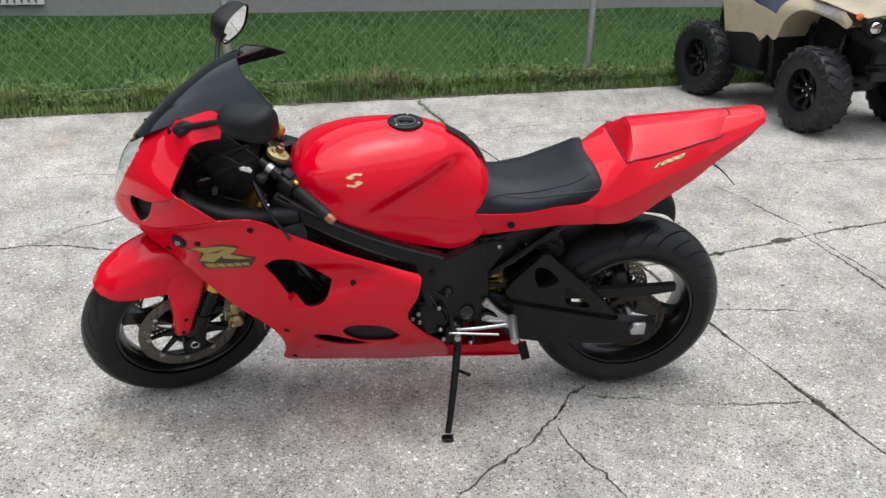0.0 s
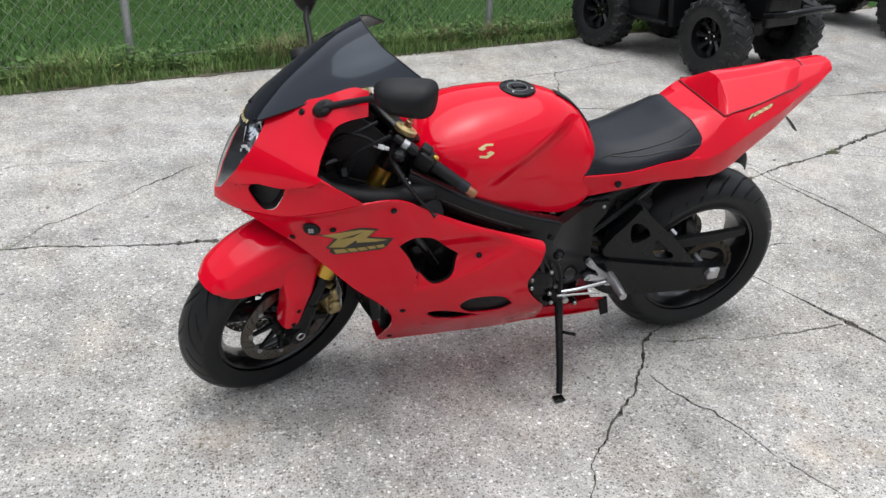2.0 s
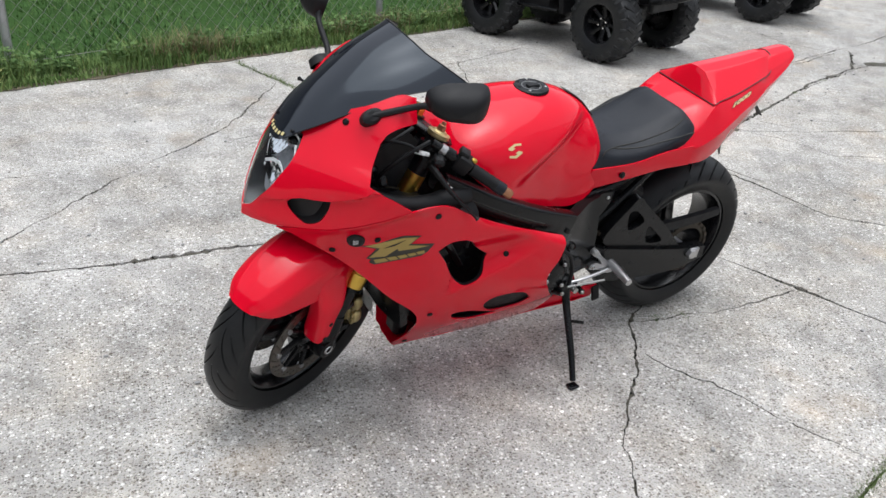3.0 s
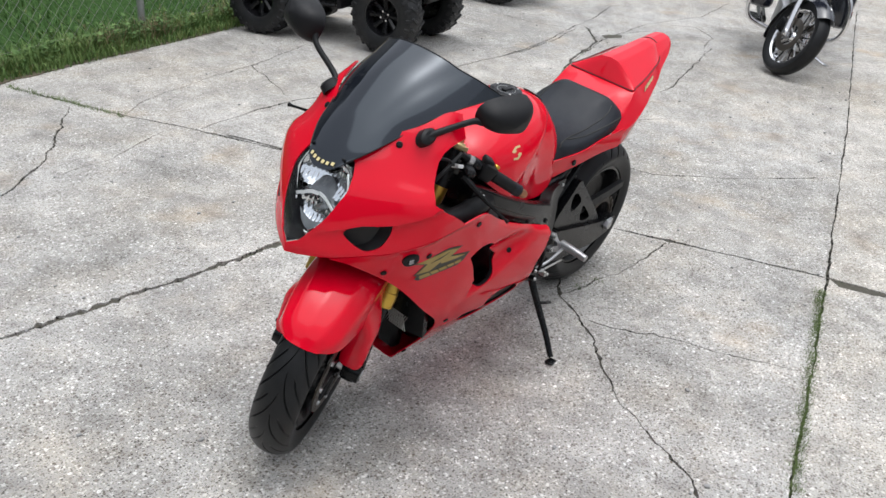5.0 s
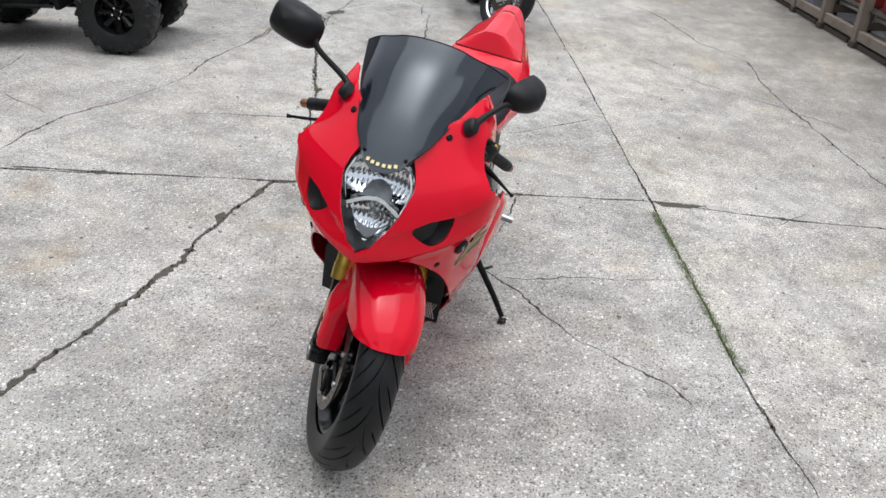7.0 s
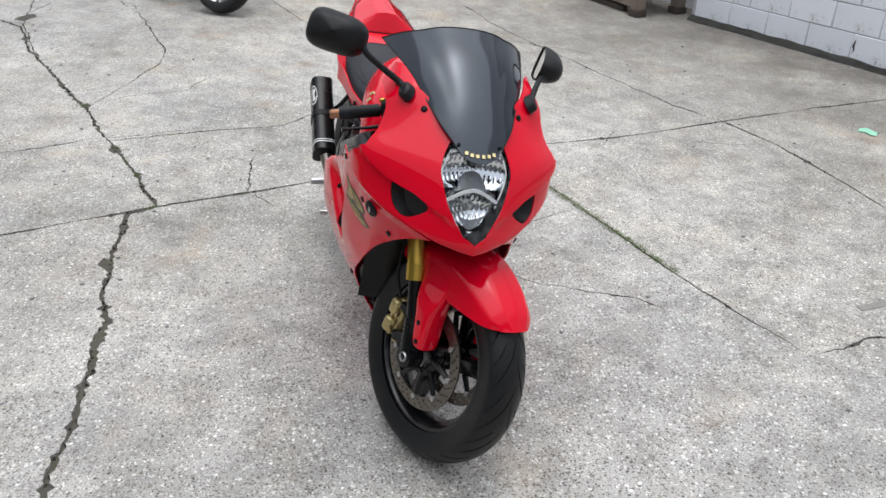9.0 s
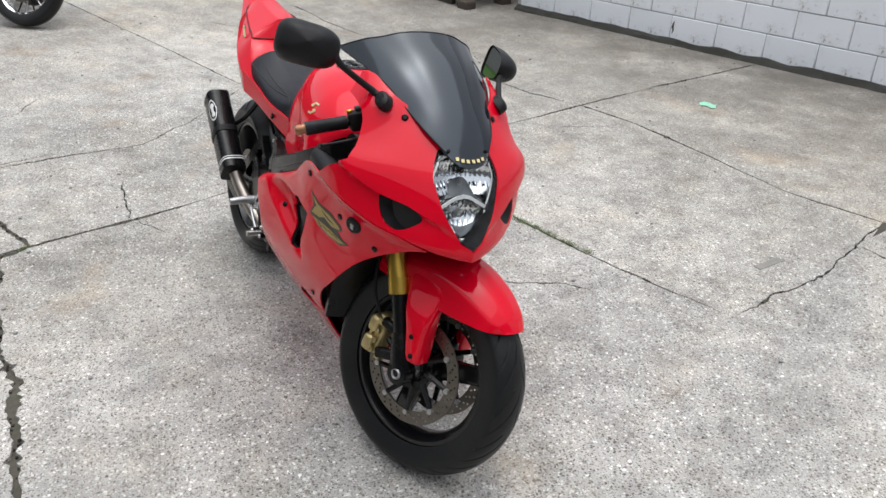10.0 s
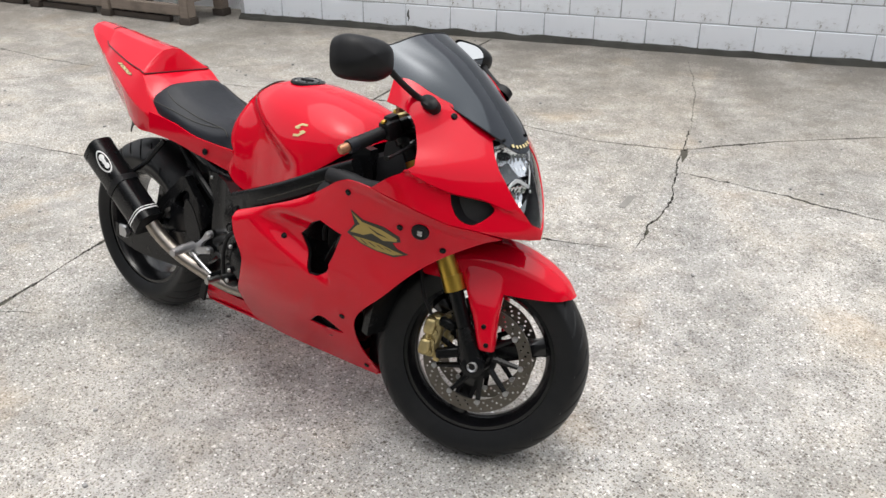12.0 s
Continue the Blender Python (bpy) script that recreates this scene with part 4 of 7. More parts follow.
wide = thin_plate(WIDE)
NOSE = [(0.20, 1.574), (0.70, 1.573), (0.752, 1.566), (0.79, 1.556), (0.82, 1.545), (0.86, 1.527), (0.885, 1.511), (0.91, 1.489), (0.935, 1.464), (0.983, 1.412), (1.03, 1.366), (1.10, 1.27)]
ROUND = [(0.70, 0.27), (0.90, 0.26), (1.0, 0.13), (1.1, 0.12)]


def nose_x(z):
    return key(NOSE, z)


# two folds run back from the lamp: the duct channel lies between them
FOLD_X = [1.15, 1.235, 1.293, 1.336, 1.384, 1.423, 1.473, 1.527, 1.57]
FOLD_LOW = [.806, .803, .790, .779, .758, .739, .724, .713, .705]
FOLD_TOP = [.868, .868, .868, .864, .838, .818, .804, .770, .735]


def fold_low(x):
    return float(np.interp(x, FOLD_X, FOLD_LOW))


def fold_top(x):
    return float(np.interp(x, FOLD_X, FOLD_TOP))


def half_width(x, z):
    d = max(0.0, nose_x(z) - x)
    q = min(1.0, d / key(ROUND, z))
    w = wide(x, z) * (1 - (1 - q) ** 2) ** 0.78
    if x > 1.05 and z < 0.90:
        lo, hi = fold_low(x), fold_top(x)
        deep = float(np.interp(x, [1.22, 1.30, 1.40, 1.46, 1.52, 1.56], [0, .010, .024, .026, .013, 0]))
        if lo < z < hi:
            f = (hi - z) / (hi - lo)
            w -= deep * smooth_between(0.0, 0.14, f) * (1 - f ** 1.3)
        # the side panel lies further in below the lower fold
        w -= 0.018 * smooth_between(lo - 0.002, lo - 0.040, z) * smooth_between(1.08, 1.28, x) * smooth_between(0.40, 0.62, z)
    # turned-in upper edge of the side panel
    ze = 0.575 + (x - 0.70) * 0.43
    if x < 1.06:
        w -= 0.034 * smooth_between(ze, ze + 0.040, z) * smooth_between(1.06, 0.96, x)
    # scoop behind the side vent
    zc = 0.485 + (0.99 - x) * 0.40
    if x < 1.06:
        w -= 0.030 * smooth_between(zc + 0.006, zc + 0.055, z) * smooth_between(0.74, 0.93, x) * smooth_between(0.66, 0.60, z)
    return w


def s_of(x, z):
    d = max(0.0, nose_x(z) - x)
    return math.sqrt(d * d + 0.16 * d)


def on_fairing(s, z, out=0.0):
    d = math.sqrt(s * s + 0.0064) - 0.08
    x = nose_x(z) - d
    return Vector((x, math.copysign(half_width(x, z) + out, s) if s else 0.0, z))


def s_at_y(y, z):
    lo, hi = 0.0, 0.6
    for _ in range(40):
        mid = (lo + hi) / 2
        if on_fairing(mid, z).y < y:
            lo = mid
        else:
            hi = mid
    return lo


def run_through(pts, per=6, sharp=()):
    """An open smooth line through pts; corners in sharp stay corners."""
    stops = [0, *sharp, len(pts) - 1]
    out = []
    for a, b in zip(stops, stops[1:]):
        n = (b - a) * per
        out += [curve_through(pts[a:b + 1], i / n) for i in range(n)]
    return out + [pts[-1]]


def side_loop(pts, per=6, sharp=()):
    return [(s_of(x, z), z) for x, z in loop_through(pts, per, sharp)]


def flip(loop):
    return [(-s, z) for s, z in reversed(loop)]


def build_fairing():
    # nose cowl, both sides in one piece, with two intakes; it leaves the lamp open towards the screen
    right = [(1.53, .699), (1.473, .7225), (1.423, .7375), (1.384, .7565), (1.336, .7775), (1.293, .7885), (1.235, .8015), (1.283, .836), (1.318, .856), (1.345, .877), (1.335, .902), (1.319, .932), (1.304, .963), (1.286, .984), (1.257, .996), (1.213, 1.004), (1.206, 1.056), (1.25, 1.056), (1.36, .999), (1.450, .946)]
    half = [(s_of(x, z), z) for x, z in run_through(right, 5, (6, 9, 12, 15, 16))]
    lamp_half = [(.030, .733), (.052, .766), (.072, .802), (.086, .848), (.091, .873), (.084, .903), (.069, .932)]
    lamp_half = [curve_through(lamp_half, i / 20) for i in range(21)]
    lamp = [(0.0, .716)] + [(s_at_y(y, z), z) for y, z in lamp_half] + [(0.0, .93)]
    lamp += [(-s, z) for s, z in reversed(lamp[1:-1])]
    cowl_outline = [(0.0, .690), (0.05, .692)] + half + [(s, z) for s, z in reversed([(s_at_y(y, z), z) for y, z in lamp_half])] + [(0.0, .716)]
    full = cowl_outline + [(-s, z) for s, z in reversed(cowl_outline[1:-1])]
    intake = side_loop([(1.494, .768), (1.482, .790), (1.452, .800), (1.413, .811), (1.421, .782), (1.440, .749), (1.468, .738)], 5, (1, 3))
    folds = []
    for drop in (0.0, 0.006):
        xs = [1.352 + .006 * i for i in range(29)]
        folds.append([(s_of(x, fold_top(x) - drop), fold_top(x) - drop) for x in xs])
    folds += [[(-s, z) for s, z in ln] for ln in folds]
    cowl = shell(sheet(full, [intake, flip(intake)], on_fairing, 0.011, folds), 0.004)
    part("nose_cowl", cowl, "red", bike, "glossy red nose cowl round the headlamp")
    grow = [(sum(p[0] for p in intake) / len(intake), sum(p[1] for p in intake) / len(intake))]
    cx, cz = grow[0]
    big = [(cx + (s - cx) * 1.25, cz + (z - cz) * 1.25) for s, z in intake]
    for lp in (big, flip(big)):
        part("intake_duct", shell(sheet(lp, [], lambda s, z: on_fairing(s, z, -0.036), 0.02), 0.003), "mesh", bike, "black ram-air intake mesh")
    for lp in (intake, flip(intake)):
        rim = grid(lambda u, v: on_fairing(*lp[round(u * len(lp)) % len(lp)], -0.003 - 0.036 * v), len(lp) + 1, 4)
        part("intake_lip", rim, "plastic", bike)

    # headlamp: clear lens on the cowl's line, black surround, reflectors
    lens = shell(sheet(lamp, [], lambda s, z: on_fairing(s, z, -0.001) - Vector((0.002, 0, 0)), 0.014), 0.0025)
    lamp_part = part("headlamp", lens, "lens", bike, "clear headlamp lens with twin chrome reflectors")
    lamp_part.visible_shadow = False
    shr = [(s * 0.985, .82 + (z - .82) * 0.985) for s, z in lamp]
    bowl = grid(lambda u, v: on_fairing(*shr[round(u * len(shr)) % len(shr)]) * (1 - v * 0.04) + Vector((1.44, 0, 0.845)) * (v * 0.04) - Vector((0.005 + 0.060 * v, 0, 0)), len(shr) + 1, 5)
    part("lamp_housing", bowl, "gloss_black", lamp_part)
    # the insides sit well behind the lens
    def back(z):
        return 1.472 + (.823 - z) * .265

    def bowl_at(z0, z1, rim_half, depth, flute, name, label):
        zm, zh = (z0 + z1) / 2, (z1 - z0) / 2

        def f(u, v):
            z = z0 + (z1 - z0) * v
            h = key(rim_half, z)
            y = (2 * u - 1) * h
            r = 1 - min(1.0, (y / (max(h, .02) * 1.15)) ** 2 + ((z - zm) / (zh * 1.2)) ** 2)
            return Vector((back(z) - depth * r + flute * math.cos(y * 520) * (.4 + .6 * math.cos(z * 260)), y, z))
        part(name, grid(f, 49, 21), "lamp_chrome", lamp_part, label)
    part("lamp_back", grid(lambda u, v: Vector((back(.70 + .24 * v) - .050, (2 * u - 1) * .095, .70 + .24 * v)), 5, 9), "lamp_grey", lamp_part)
    bowl_at(.826, .918, [(.826, .080), (.862, .086), (.890, .080), (.918, .064)], .030, .0030, "reflector", "faceted upper chrome reflector")
    bowl_at(.734, .815, [(.734, .024), (.752, .044), (.775, .056), (.815, .062)], .026, .0026, "reflector", "lower chrome reflector bowl")
    hood = grid(lambda u, v: Vector((back(.826) + .004 - .030 * v, .070 * (2 * u - 1) * (1 - .25 * v), .826 - .020 * (2 * u - 1) ** 2 + .038 * v * (1 - (2 * u - 1) ** 2))), 21, 9)
    part("lamp_hood", hood, "lamp_grey", lamp_part, "grey hood over the lower reflector")
    chin = grid(lambda u, v: Vector((back(.745) + .012 - .012 * v, .044 * (2 * u - 1) * (.55 + .45 * v), .730 + .020 * (2 * u - 1) ** 2 + .022 * v)), 17, 7)
    part("lamp_chin", chin, "lamp_grey", lamp_part, "grey apron under the lower reflector")
    for y, z, d in ((0, .778, .016), (.0, .880, .020)):
        part("bulb", lathe([(0.0, .016), (.008, .014), (.011, .006), (.012, -.02)], 14, Vector((back(z) - d, y, z)), (1, 0, 0.2)), "gloss_black" if z > .8 else "steel", lamp_part)

    def strip(pts, h, thick=.004):
        def f(u, v):
            y, z = curve_through(pts, u)
            return Vector((back(z) + .006, y, z + h * (v - .5)))
        return shell(grid(f, 21, 2), thick)
    for sg in (1, -1):
        part("bright_trim", strip([(0, .824), (.022 * sg, .820), (.046 * sg, .808), (.068 * sg, .796)], .0090), "white", lamp_part, "white chevron trim in the lamp")
        part("bright_trim", strip([(.070 * sg, .802), (.080 * sg, .838), (.082 * sg, .870), (.070 * sg, .902)], .006), "white", lamp_part)
        part("bright_trim", tube([Vector((back(z) + .010, y, z)) for y, z in [curve_through([(.062 * sg, .792), (.060 * sg, .765), (.046 * sg, .740), (.022 * sg, .726), (0, .723)], i / 20) for i in range(21)]], .0024, 6), "white", lamp_part)

    # side panels with their openings
    out = [(1.515, .697), (1.473, .7195), (1.423, .7345), (1.384, .7535), (1.336, .7745), (1.293, .7855), (1.235, .799), (1.172, .803), (1.118, .789), (1.044, .744), (.952, .696), (.83, .646), (.70, .598), (.693, .590), (.703, .53), (.729, .457), (.68, .371), (.610, .28), (.570, .136), (.75, .130), (.936, .130), (1.105, .132), (1.118, .155), (1.100, .25), (1.112, .338), (1.150, .405), (1.232, .482), (1.300, .553), (1.355, .604), (1.415, .647), (1.475, .682)]
    side = side_loop(out, 5, (0, 12, 13, 18, 21, 22))
    vent = side_loop([(1.122, .640), (1.046, .662), (1.005, .640), (.942, .588), (.968, .545), (.995, .487), (1.035, .494), (1.082, .556)], 4, (0, 1, 3, 5))
    vent_left = side_loop([(1.127, .642), (1.105, .661), (1.079, .668), (1.03, .657), (.987, .608), (.944, .574), (.957, .527), (.986, .498), (1.024, .493), (1.065, .537), (1.097, .598)], 4, (0, 5))
    oval = side_loop([(.918, .378), (.888, .414), (.797, .410), (.748, .362), (.778, .326), (.868, .328)], 5, (3,))
    slit = side_loop([(1.006, .350), (.955, .356), (.865, .320), (.836, .298), (.920, .288), (.985, .312)], 5, (3,))
    low = side_loop([(.938, .300), (1.0, .342), (1.063, .296), (1.0, .290)], 5, (0, 2))
    for sg, holes in ((1, [vent_left, oval, slit]), (-1, [vent, low])):
        lp = side if sg > 0 else flip(side)
        hs = holes if sg > 0 else [flip(h) for h in holes]
        panel = part("side_fairing", shell(sheet(lp, hs, on_fairing, 0.0125), 0.004), "red", bike, "glossy red side fairing with a dark vent opening", 65)
        for h in hs:
            n = len(h)
            rim = shell(grid(lambda u, v: on_fairing(*h[round(u * n) % n], -0.003 - 0.009 * v), n + 1, 3), 0.002)
            part("vent_lip", rim, "plastic", panel)
        if sg > 0:
            c = (sum(p[0] for p in oval) / len(oval), sum(p[1] for p in oval) / len(oval))
            cap = [(c[0] + (s - c[0]) * 1.06, c[1] + (z - c[1]) * 1.06) for s, z in oval]
            part("vent_blank", shell(sheet(cap, [], lambda s, z: on_fairing(s, z, -0.012), 0.02), 0.003), "plastic", panel, "black mesh insert")
    # fasteners and the dark round indicator pod
    for x, z in ((1.300, .705), (1.393, .654), (1.152, .767), (.885, .567), (1.085, .372), (1.357, .983), (1.08, .165)):
        for sg in (1, -1):
            s = s_of(x, z) * sg
            p = on_fairing(s, z)
            q1, q2 = on_fairing(s + 0.004, z), on_fairing(s, z + 0.004)
            nor = (q1 - p).cross(q2 - p).normalized()
            part("fastener", bolt(p + nor * 0.001, nor, 0.0085, 0.003), "black", bike)
    for sg in (1, -1):
        s = s_of(1.352, .703) * sg
        p = on_fairing(s, .703)
        nor = (on_fairing(s + 0.004, .703) - p).cross(on_fairing(s, .707) - p).normalized()
        pod = part("indicator", lathe([(0.0, .004), (.010, .005), (.016, .007), (.022, .004), (.024, -.004)], 20, p, nor), "plastic", bike, "small dark flush indicator")
        for k in range(4):
            part("indicator_cell", lathe([(0.0, .003), (.004, .002), (.004, -.001)], 8, p + nor * 0.006 + Vector((0.007 * (k % 2 - .5), 0, 0.007 * (k // 2 - .5))), nor), "alloy", pod)


def build_decals():
    # abstract gold flash with a dark edge: a notched blade over a narrow strip, pointing back on either side
    left = (
        ("decal_edge", [(1.337, 0.681), (1.232, 0.711), (1.186, 0.707), (1.208, 0.679), (1.144, 0.674), (1.159, 0.645), (1.172, 0.633), (1.289, 0.607), (1.304, 0.616), (1.300, 0.627), (1.313, 0.631), (1.295, 0.669)], "ink", .0010),
        ("decal", [(1.327, 0.682), (1.231, 0.704), (1.194, 0.702), (1.215, 0.675), (1.159, 0.669), (1.189, 0.662), (1.236, 0.656), (1.240, 0.665), (1.266, 0.637), (1.307, 0.635), (1.286, 0.670)], "decal", .0019),
        ("decal_strip", [(1.294, 0.626), (1.228, 0.638), (1.168, 0.653), (1.165, 0.643), (1.229, 0.625), (1.286, 0.612)], "decal", .0019),
        ("decal_cut", [(1.277, 0.670), (1.249, 0.677), (1.226, 0.696), (1.246, 0.685)], "ink", .0028),
    )
    right = (
        ("decal_edge", [(1.157, .722), (1.194, .700), (1.250, .694), (1.294, .675), (1.295, .660), (1.271, .652), (1.283, .637), (1.312, .627), (1.271, .610), (1.218, .618), (1.180, .629), (1.141, .653), (1.166, .682)], "ink", .0010),
        ("decal", [(1.161, .714), (1.190, .694), (1.244, .684), (1.287, .667), (1.284, .659), (1.246, .653), (1.215, .667), (1.191, .657), (1.152, .658), (1.174, .681), (1.183, .685)], "decal", .0019),
        ("decal_strip", [(1.157, .648), (1.192, .646), (1.237, .641), (1.275, .629), (1.298, .624), (1.270, .616), (1.225, .620), (1.181, .633)], "decal", .0019),
        ("decal_cut", [(1.208, .684), (1.232, .668), (1.260, .664), (1.232, .673)], "ink", .0028),
    )
    for sg, shapes in ((1, left), (-1, right)):
        for name, pts, mat, out in shapes:
            lp = [(s_of(x, z) * sg, z) for x, z in pts]
            part(name, shell(sheet(lp, [], lambda s, z: on_fairing(s, z, out), 0.016), 0.0006), mat, bike, "matt gold sticker with a black edge" if name == "decal" else "")
        # thin dark bars cross the strip
        strip = shapes[2][1]
        for f in (.22, .42, .62, .8):
            p, q = Vector(strip[0]).lerp(Vector(strip[3 if sg < 0 else 2]), f), Vector(strip[-1]).lerp(Vector(strip[4 if sg < 0 else 3]), f)
            lp = [(s_of(x, z) * sg, z) for x, z in ((p.x, p.y), (p.x - .004, p.y), (q.x - .010, q.y), (q.x - .006, q.y))]
            part("decal_bar", shell(sheet(lp, [], lambda s, z: on_fairing(s, z, .0027), 0.02), 0.0005), "ink", bike)


def build_screen():
    mid = [(1.496, 0, .902), (1.442, 0, .963), (1.376, 0, 1.026), (1.278, 0, 1.101), (1.182, 0, 1.153)]
    edge = [(1.464, .060, .931), (1.415, .091, .963), (1.36, .112, .992), (1.255, .150, 1.046), (1.075, .199, 1.084)]

    def f(u, v, lift=0.0):
        w = 2 * v - 1
        c, e = curve_through(mid, u), curve_through(edge, u)
        k = abs(w) ** 2.4
        y = e[1] * (abs(w) ** 0.95) * (1 if w >= 0 else -1)
        bubble = 0.004 * math.exp(-((abs(w) - 0.0) / 0.42) ** 2) * smooth_between(0.35, 0.9, u)
        groove = -0.0032 * math.exp(-((abs(w) - 0.56) / 0.13) ** 2) * smooth_between(0.3, 0.8, u)
        return Vector((c[0] + (e[0] - c[0]) * k, y, c[2] + (e[2] - c[2]) * k + bubble + groove + lift))
    s = shell(grid(f, 44, 41), -0.003)
    screen = part("windscreen", s, "smoked", bike, "dark smoked double-bubble windscreen")
    rim = [f(u / 40, 0.0) + Vector((0, 0, .001)) for u in range(41)] + [f(1.0, v / 30) for v in range(1, 31)] + [f(1 - u / 40, 1.0) for u in range(1, 41)]
    part("screen_edge", tube(rim, 0.0018, 6), "plastic", screen)
    # small gold lettering at the foot becomes plain bars
    for i in range(6):
        y = 0.033 - i * 0.0132
        u, v = 0.055, 0.5 + y / (2 * 0.066)
        p = f(u, v)
        q, r = f(u + 0.02, v), f(u, v + 0.02)
        nor = (r - p).cross(q - p).normalized()
        if nor.x < 0:
            nor = -nor
        m = Matrix.Translation(p + nor * 0.0032) @ nor.to_track_quat("Z", "Y").to_matrix().to_4x4()
        part("gold_bar", block(0.0085, 0.0090, 0.0008, m, 0.0002), "decal_pale", screen)
    for sg in (1, -1):
        part("screen_bolt", bolt(Vector((1.464, .053 * sg, .936)), (1, 0.5 * sg, 0.8), 0.0045, 0.002), "black", screen)


def loft(secs, nu=30, nv=24, both=True, crisp=0.0):
    """A surface through half sections (lists of points from the middle line outwards), mirrored across."""
    def f(u, v):
        w = 2 * v - 1 if both else v
        a = abs(w)
        cols = []
        for sec in secs:
            q = curve_through([tuple(p) for p in sec], a)
            if crisp:
                n = len(sec) - 1
                i = min(n - 1, int(a * n))
                t = a * n - i
                flat = tuple(x + (y - x) * t for x, y in zip(sec[i], sec[i + 1]))
                q = tuple(x + (y - x) * crisp for x, y in zip(q, flat))
            cols.append(q)
        p = curve_through(cols, u)
        return Vector((p[0], p[1] if w >= 0 else -p[1], p[2]))
    return grid(f, nu, nv)


TANK_TOP = [(.478, .765), (.490, .812), (.52, .865), (.573, .914), (.64, .945), (.70, .957), (.77, .958), (.86, .949), (.92, .936), (1.0, .905), (1.04, .875), (1.062, .845)]
TANK_LOW = [(.478, .725), (.50, .668), (.52, .646), (.56, .622), (.60, .613), (.68, .632), (.764, .664), (.85, .706), (.924, .746), (.984, .786), (1.03, .822), (1.062, .842)]
TANK_W = [(.478, .06), (.50, .105), (.56, .135), (.65, .165), (.76, .187), (.88, .192), (.97, .175), (1.03, .135), (1.062, .07)]


def tank_point(x, a, out=0.0):
    """a runs from the middle line (0) over the side to the lower edge (1)."""
    zt, zl, w = key(TANK_TOP, x), key(TANK_LOW, x), key(TANK_W, x)
    ang = a * math.pi / 2
    y = w * math.sin(ang) ** 0.92
    z = zl + (zt - zl) * math.cos(ang) ** 0.62
    # knee recess towards the back, under a slanting fold
    fold = 0.93 - (x - 0.54) * 0.46
    y -= 0.038 * smooth_between(fold + 0.014, fold - 0.050, z) * smooth_between(0.93, 0.72, x) * smooth_between(.49, .66, x) * smooth_between(0.15, 0.4, a)
    # lower flare
    y += 0.006 * smooth_between(zl + 0.05, zl, z)
    return Vector((x, max(0.0, y + out), z + out * 0.3))


def build_tank():
    def f(u, v):
        w = 2 * v - 1
        x = .478 + (1.062 - .478) * (0.5 - 0.5 * math.cos(math.pi * u))
        p = tank_point(x, abs(w))
        return Vector((p.x, p.y if w >= 0 else -p.y, p.z))
    g = grid(f, 90, 97)
    tank = part("fuel_tank", g, "red", bike, "glossy red sculpted fuel tank")
    cap_c = Vector((.735, 0, .9585))
    n = Vector((0.02, 0, 1)).normalized()
    cap = part("fuel_cap", lathe([(0.0, .0035), (.012, .0035), (.014, .0020), (.030, .0020), (.032, .0042), (.046, .0042), (.050, .0022), (.0525, -.004)], 36, cap_c, n), "black", tank, "round flush black fuel filler cap")
    for k in range(7):
        a = 2 * math.pi * k / 7
        part("cap_bolt", bolt(cap_c + Vector((math.cos(a) * .041, math.sin(a) * .041, .0042)), n, .0038, .0018), "steel" if k % 2 else "black", cap)
    part("cap_lock", block(.040, .017, .008, Matrix.Translation(cap_c + Vector((-.004, 0, .004))), .003, 2), "plastic", cap)
    part("cap_lid_ring", lathe([(.027, .002), (.0278, .0042), (.0292, .0042), (.030, .002)], 36, cap_c, n), "steel", cap, "thin bright ring round the lock")
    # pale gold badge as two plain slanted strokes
    for sg in (1, -1):
        def lay(dx, dz, out=0.0012):
            p = tank_point(.878 - dx * sg * .68, 0.685 - dz * 1.75, out)
            return Vector((p.x, p.y * sg, p.z))
        # two slanted parallel strokes, each with a hooked end
        for flip_z in (1, -1):
            stroke = [(.030, .038), (-.002, .038), (-.032, .014), (-.032, .006), (-.016, .001), (.001, .012), (-.010, .016), (.004, .026), (.030, .026)]
            pts = [(x * flip_z, z * flip_z) for x, z in stroke]
            g = shell(sheet(pts, [], lambda a, b: lay(a, b), 0.012), -0.0006)
            part("badge_stroke", g, "decal_pale", tank, "pale gold tank badge stroke")
    # worn black spine-shaped pad at the tank's tail
    for x0, x1, w in ((.548, .618, .030), (.520, .545, .042), (.500, .517, .034)):
        def pad(u, v):
            x = x0 + (x1 - x0) * u
            y = (v - .5) * 2 * w * (1 - .45 * u)
            p = tank_point(x, 0.0)
            return Vector((x, y, p.z - y * y * 3.0 + 0.003))
        part("tank_pad", shell(grid(pad, 10, 9), -0.002), "plastic", tank, "black rubber tank pad")


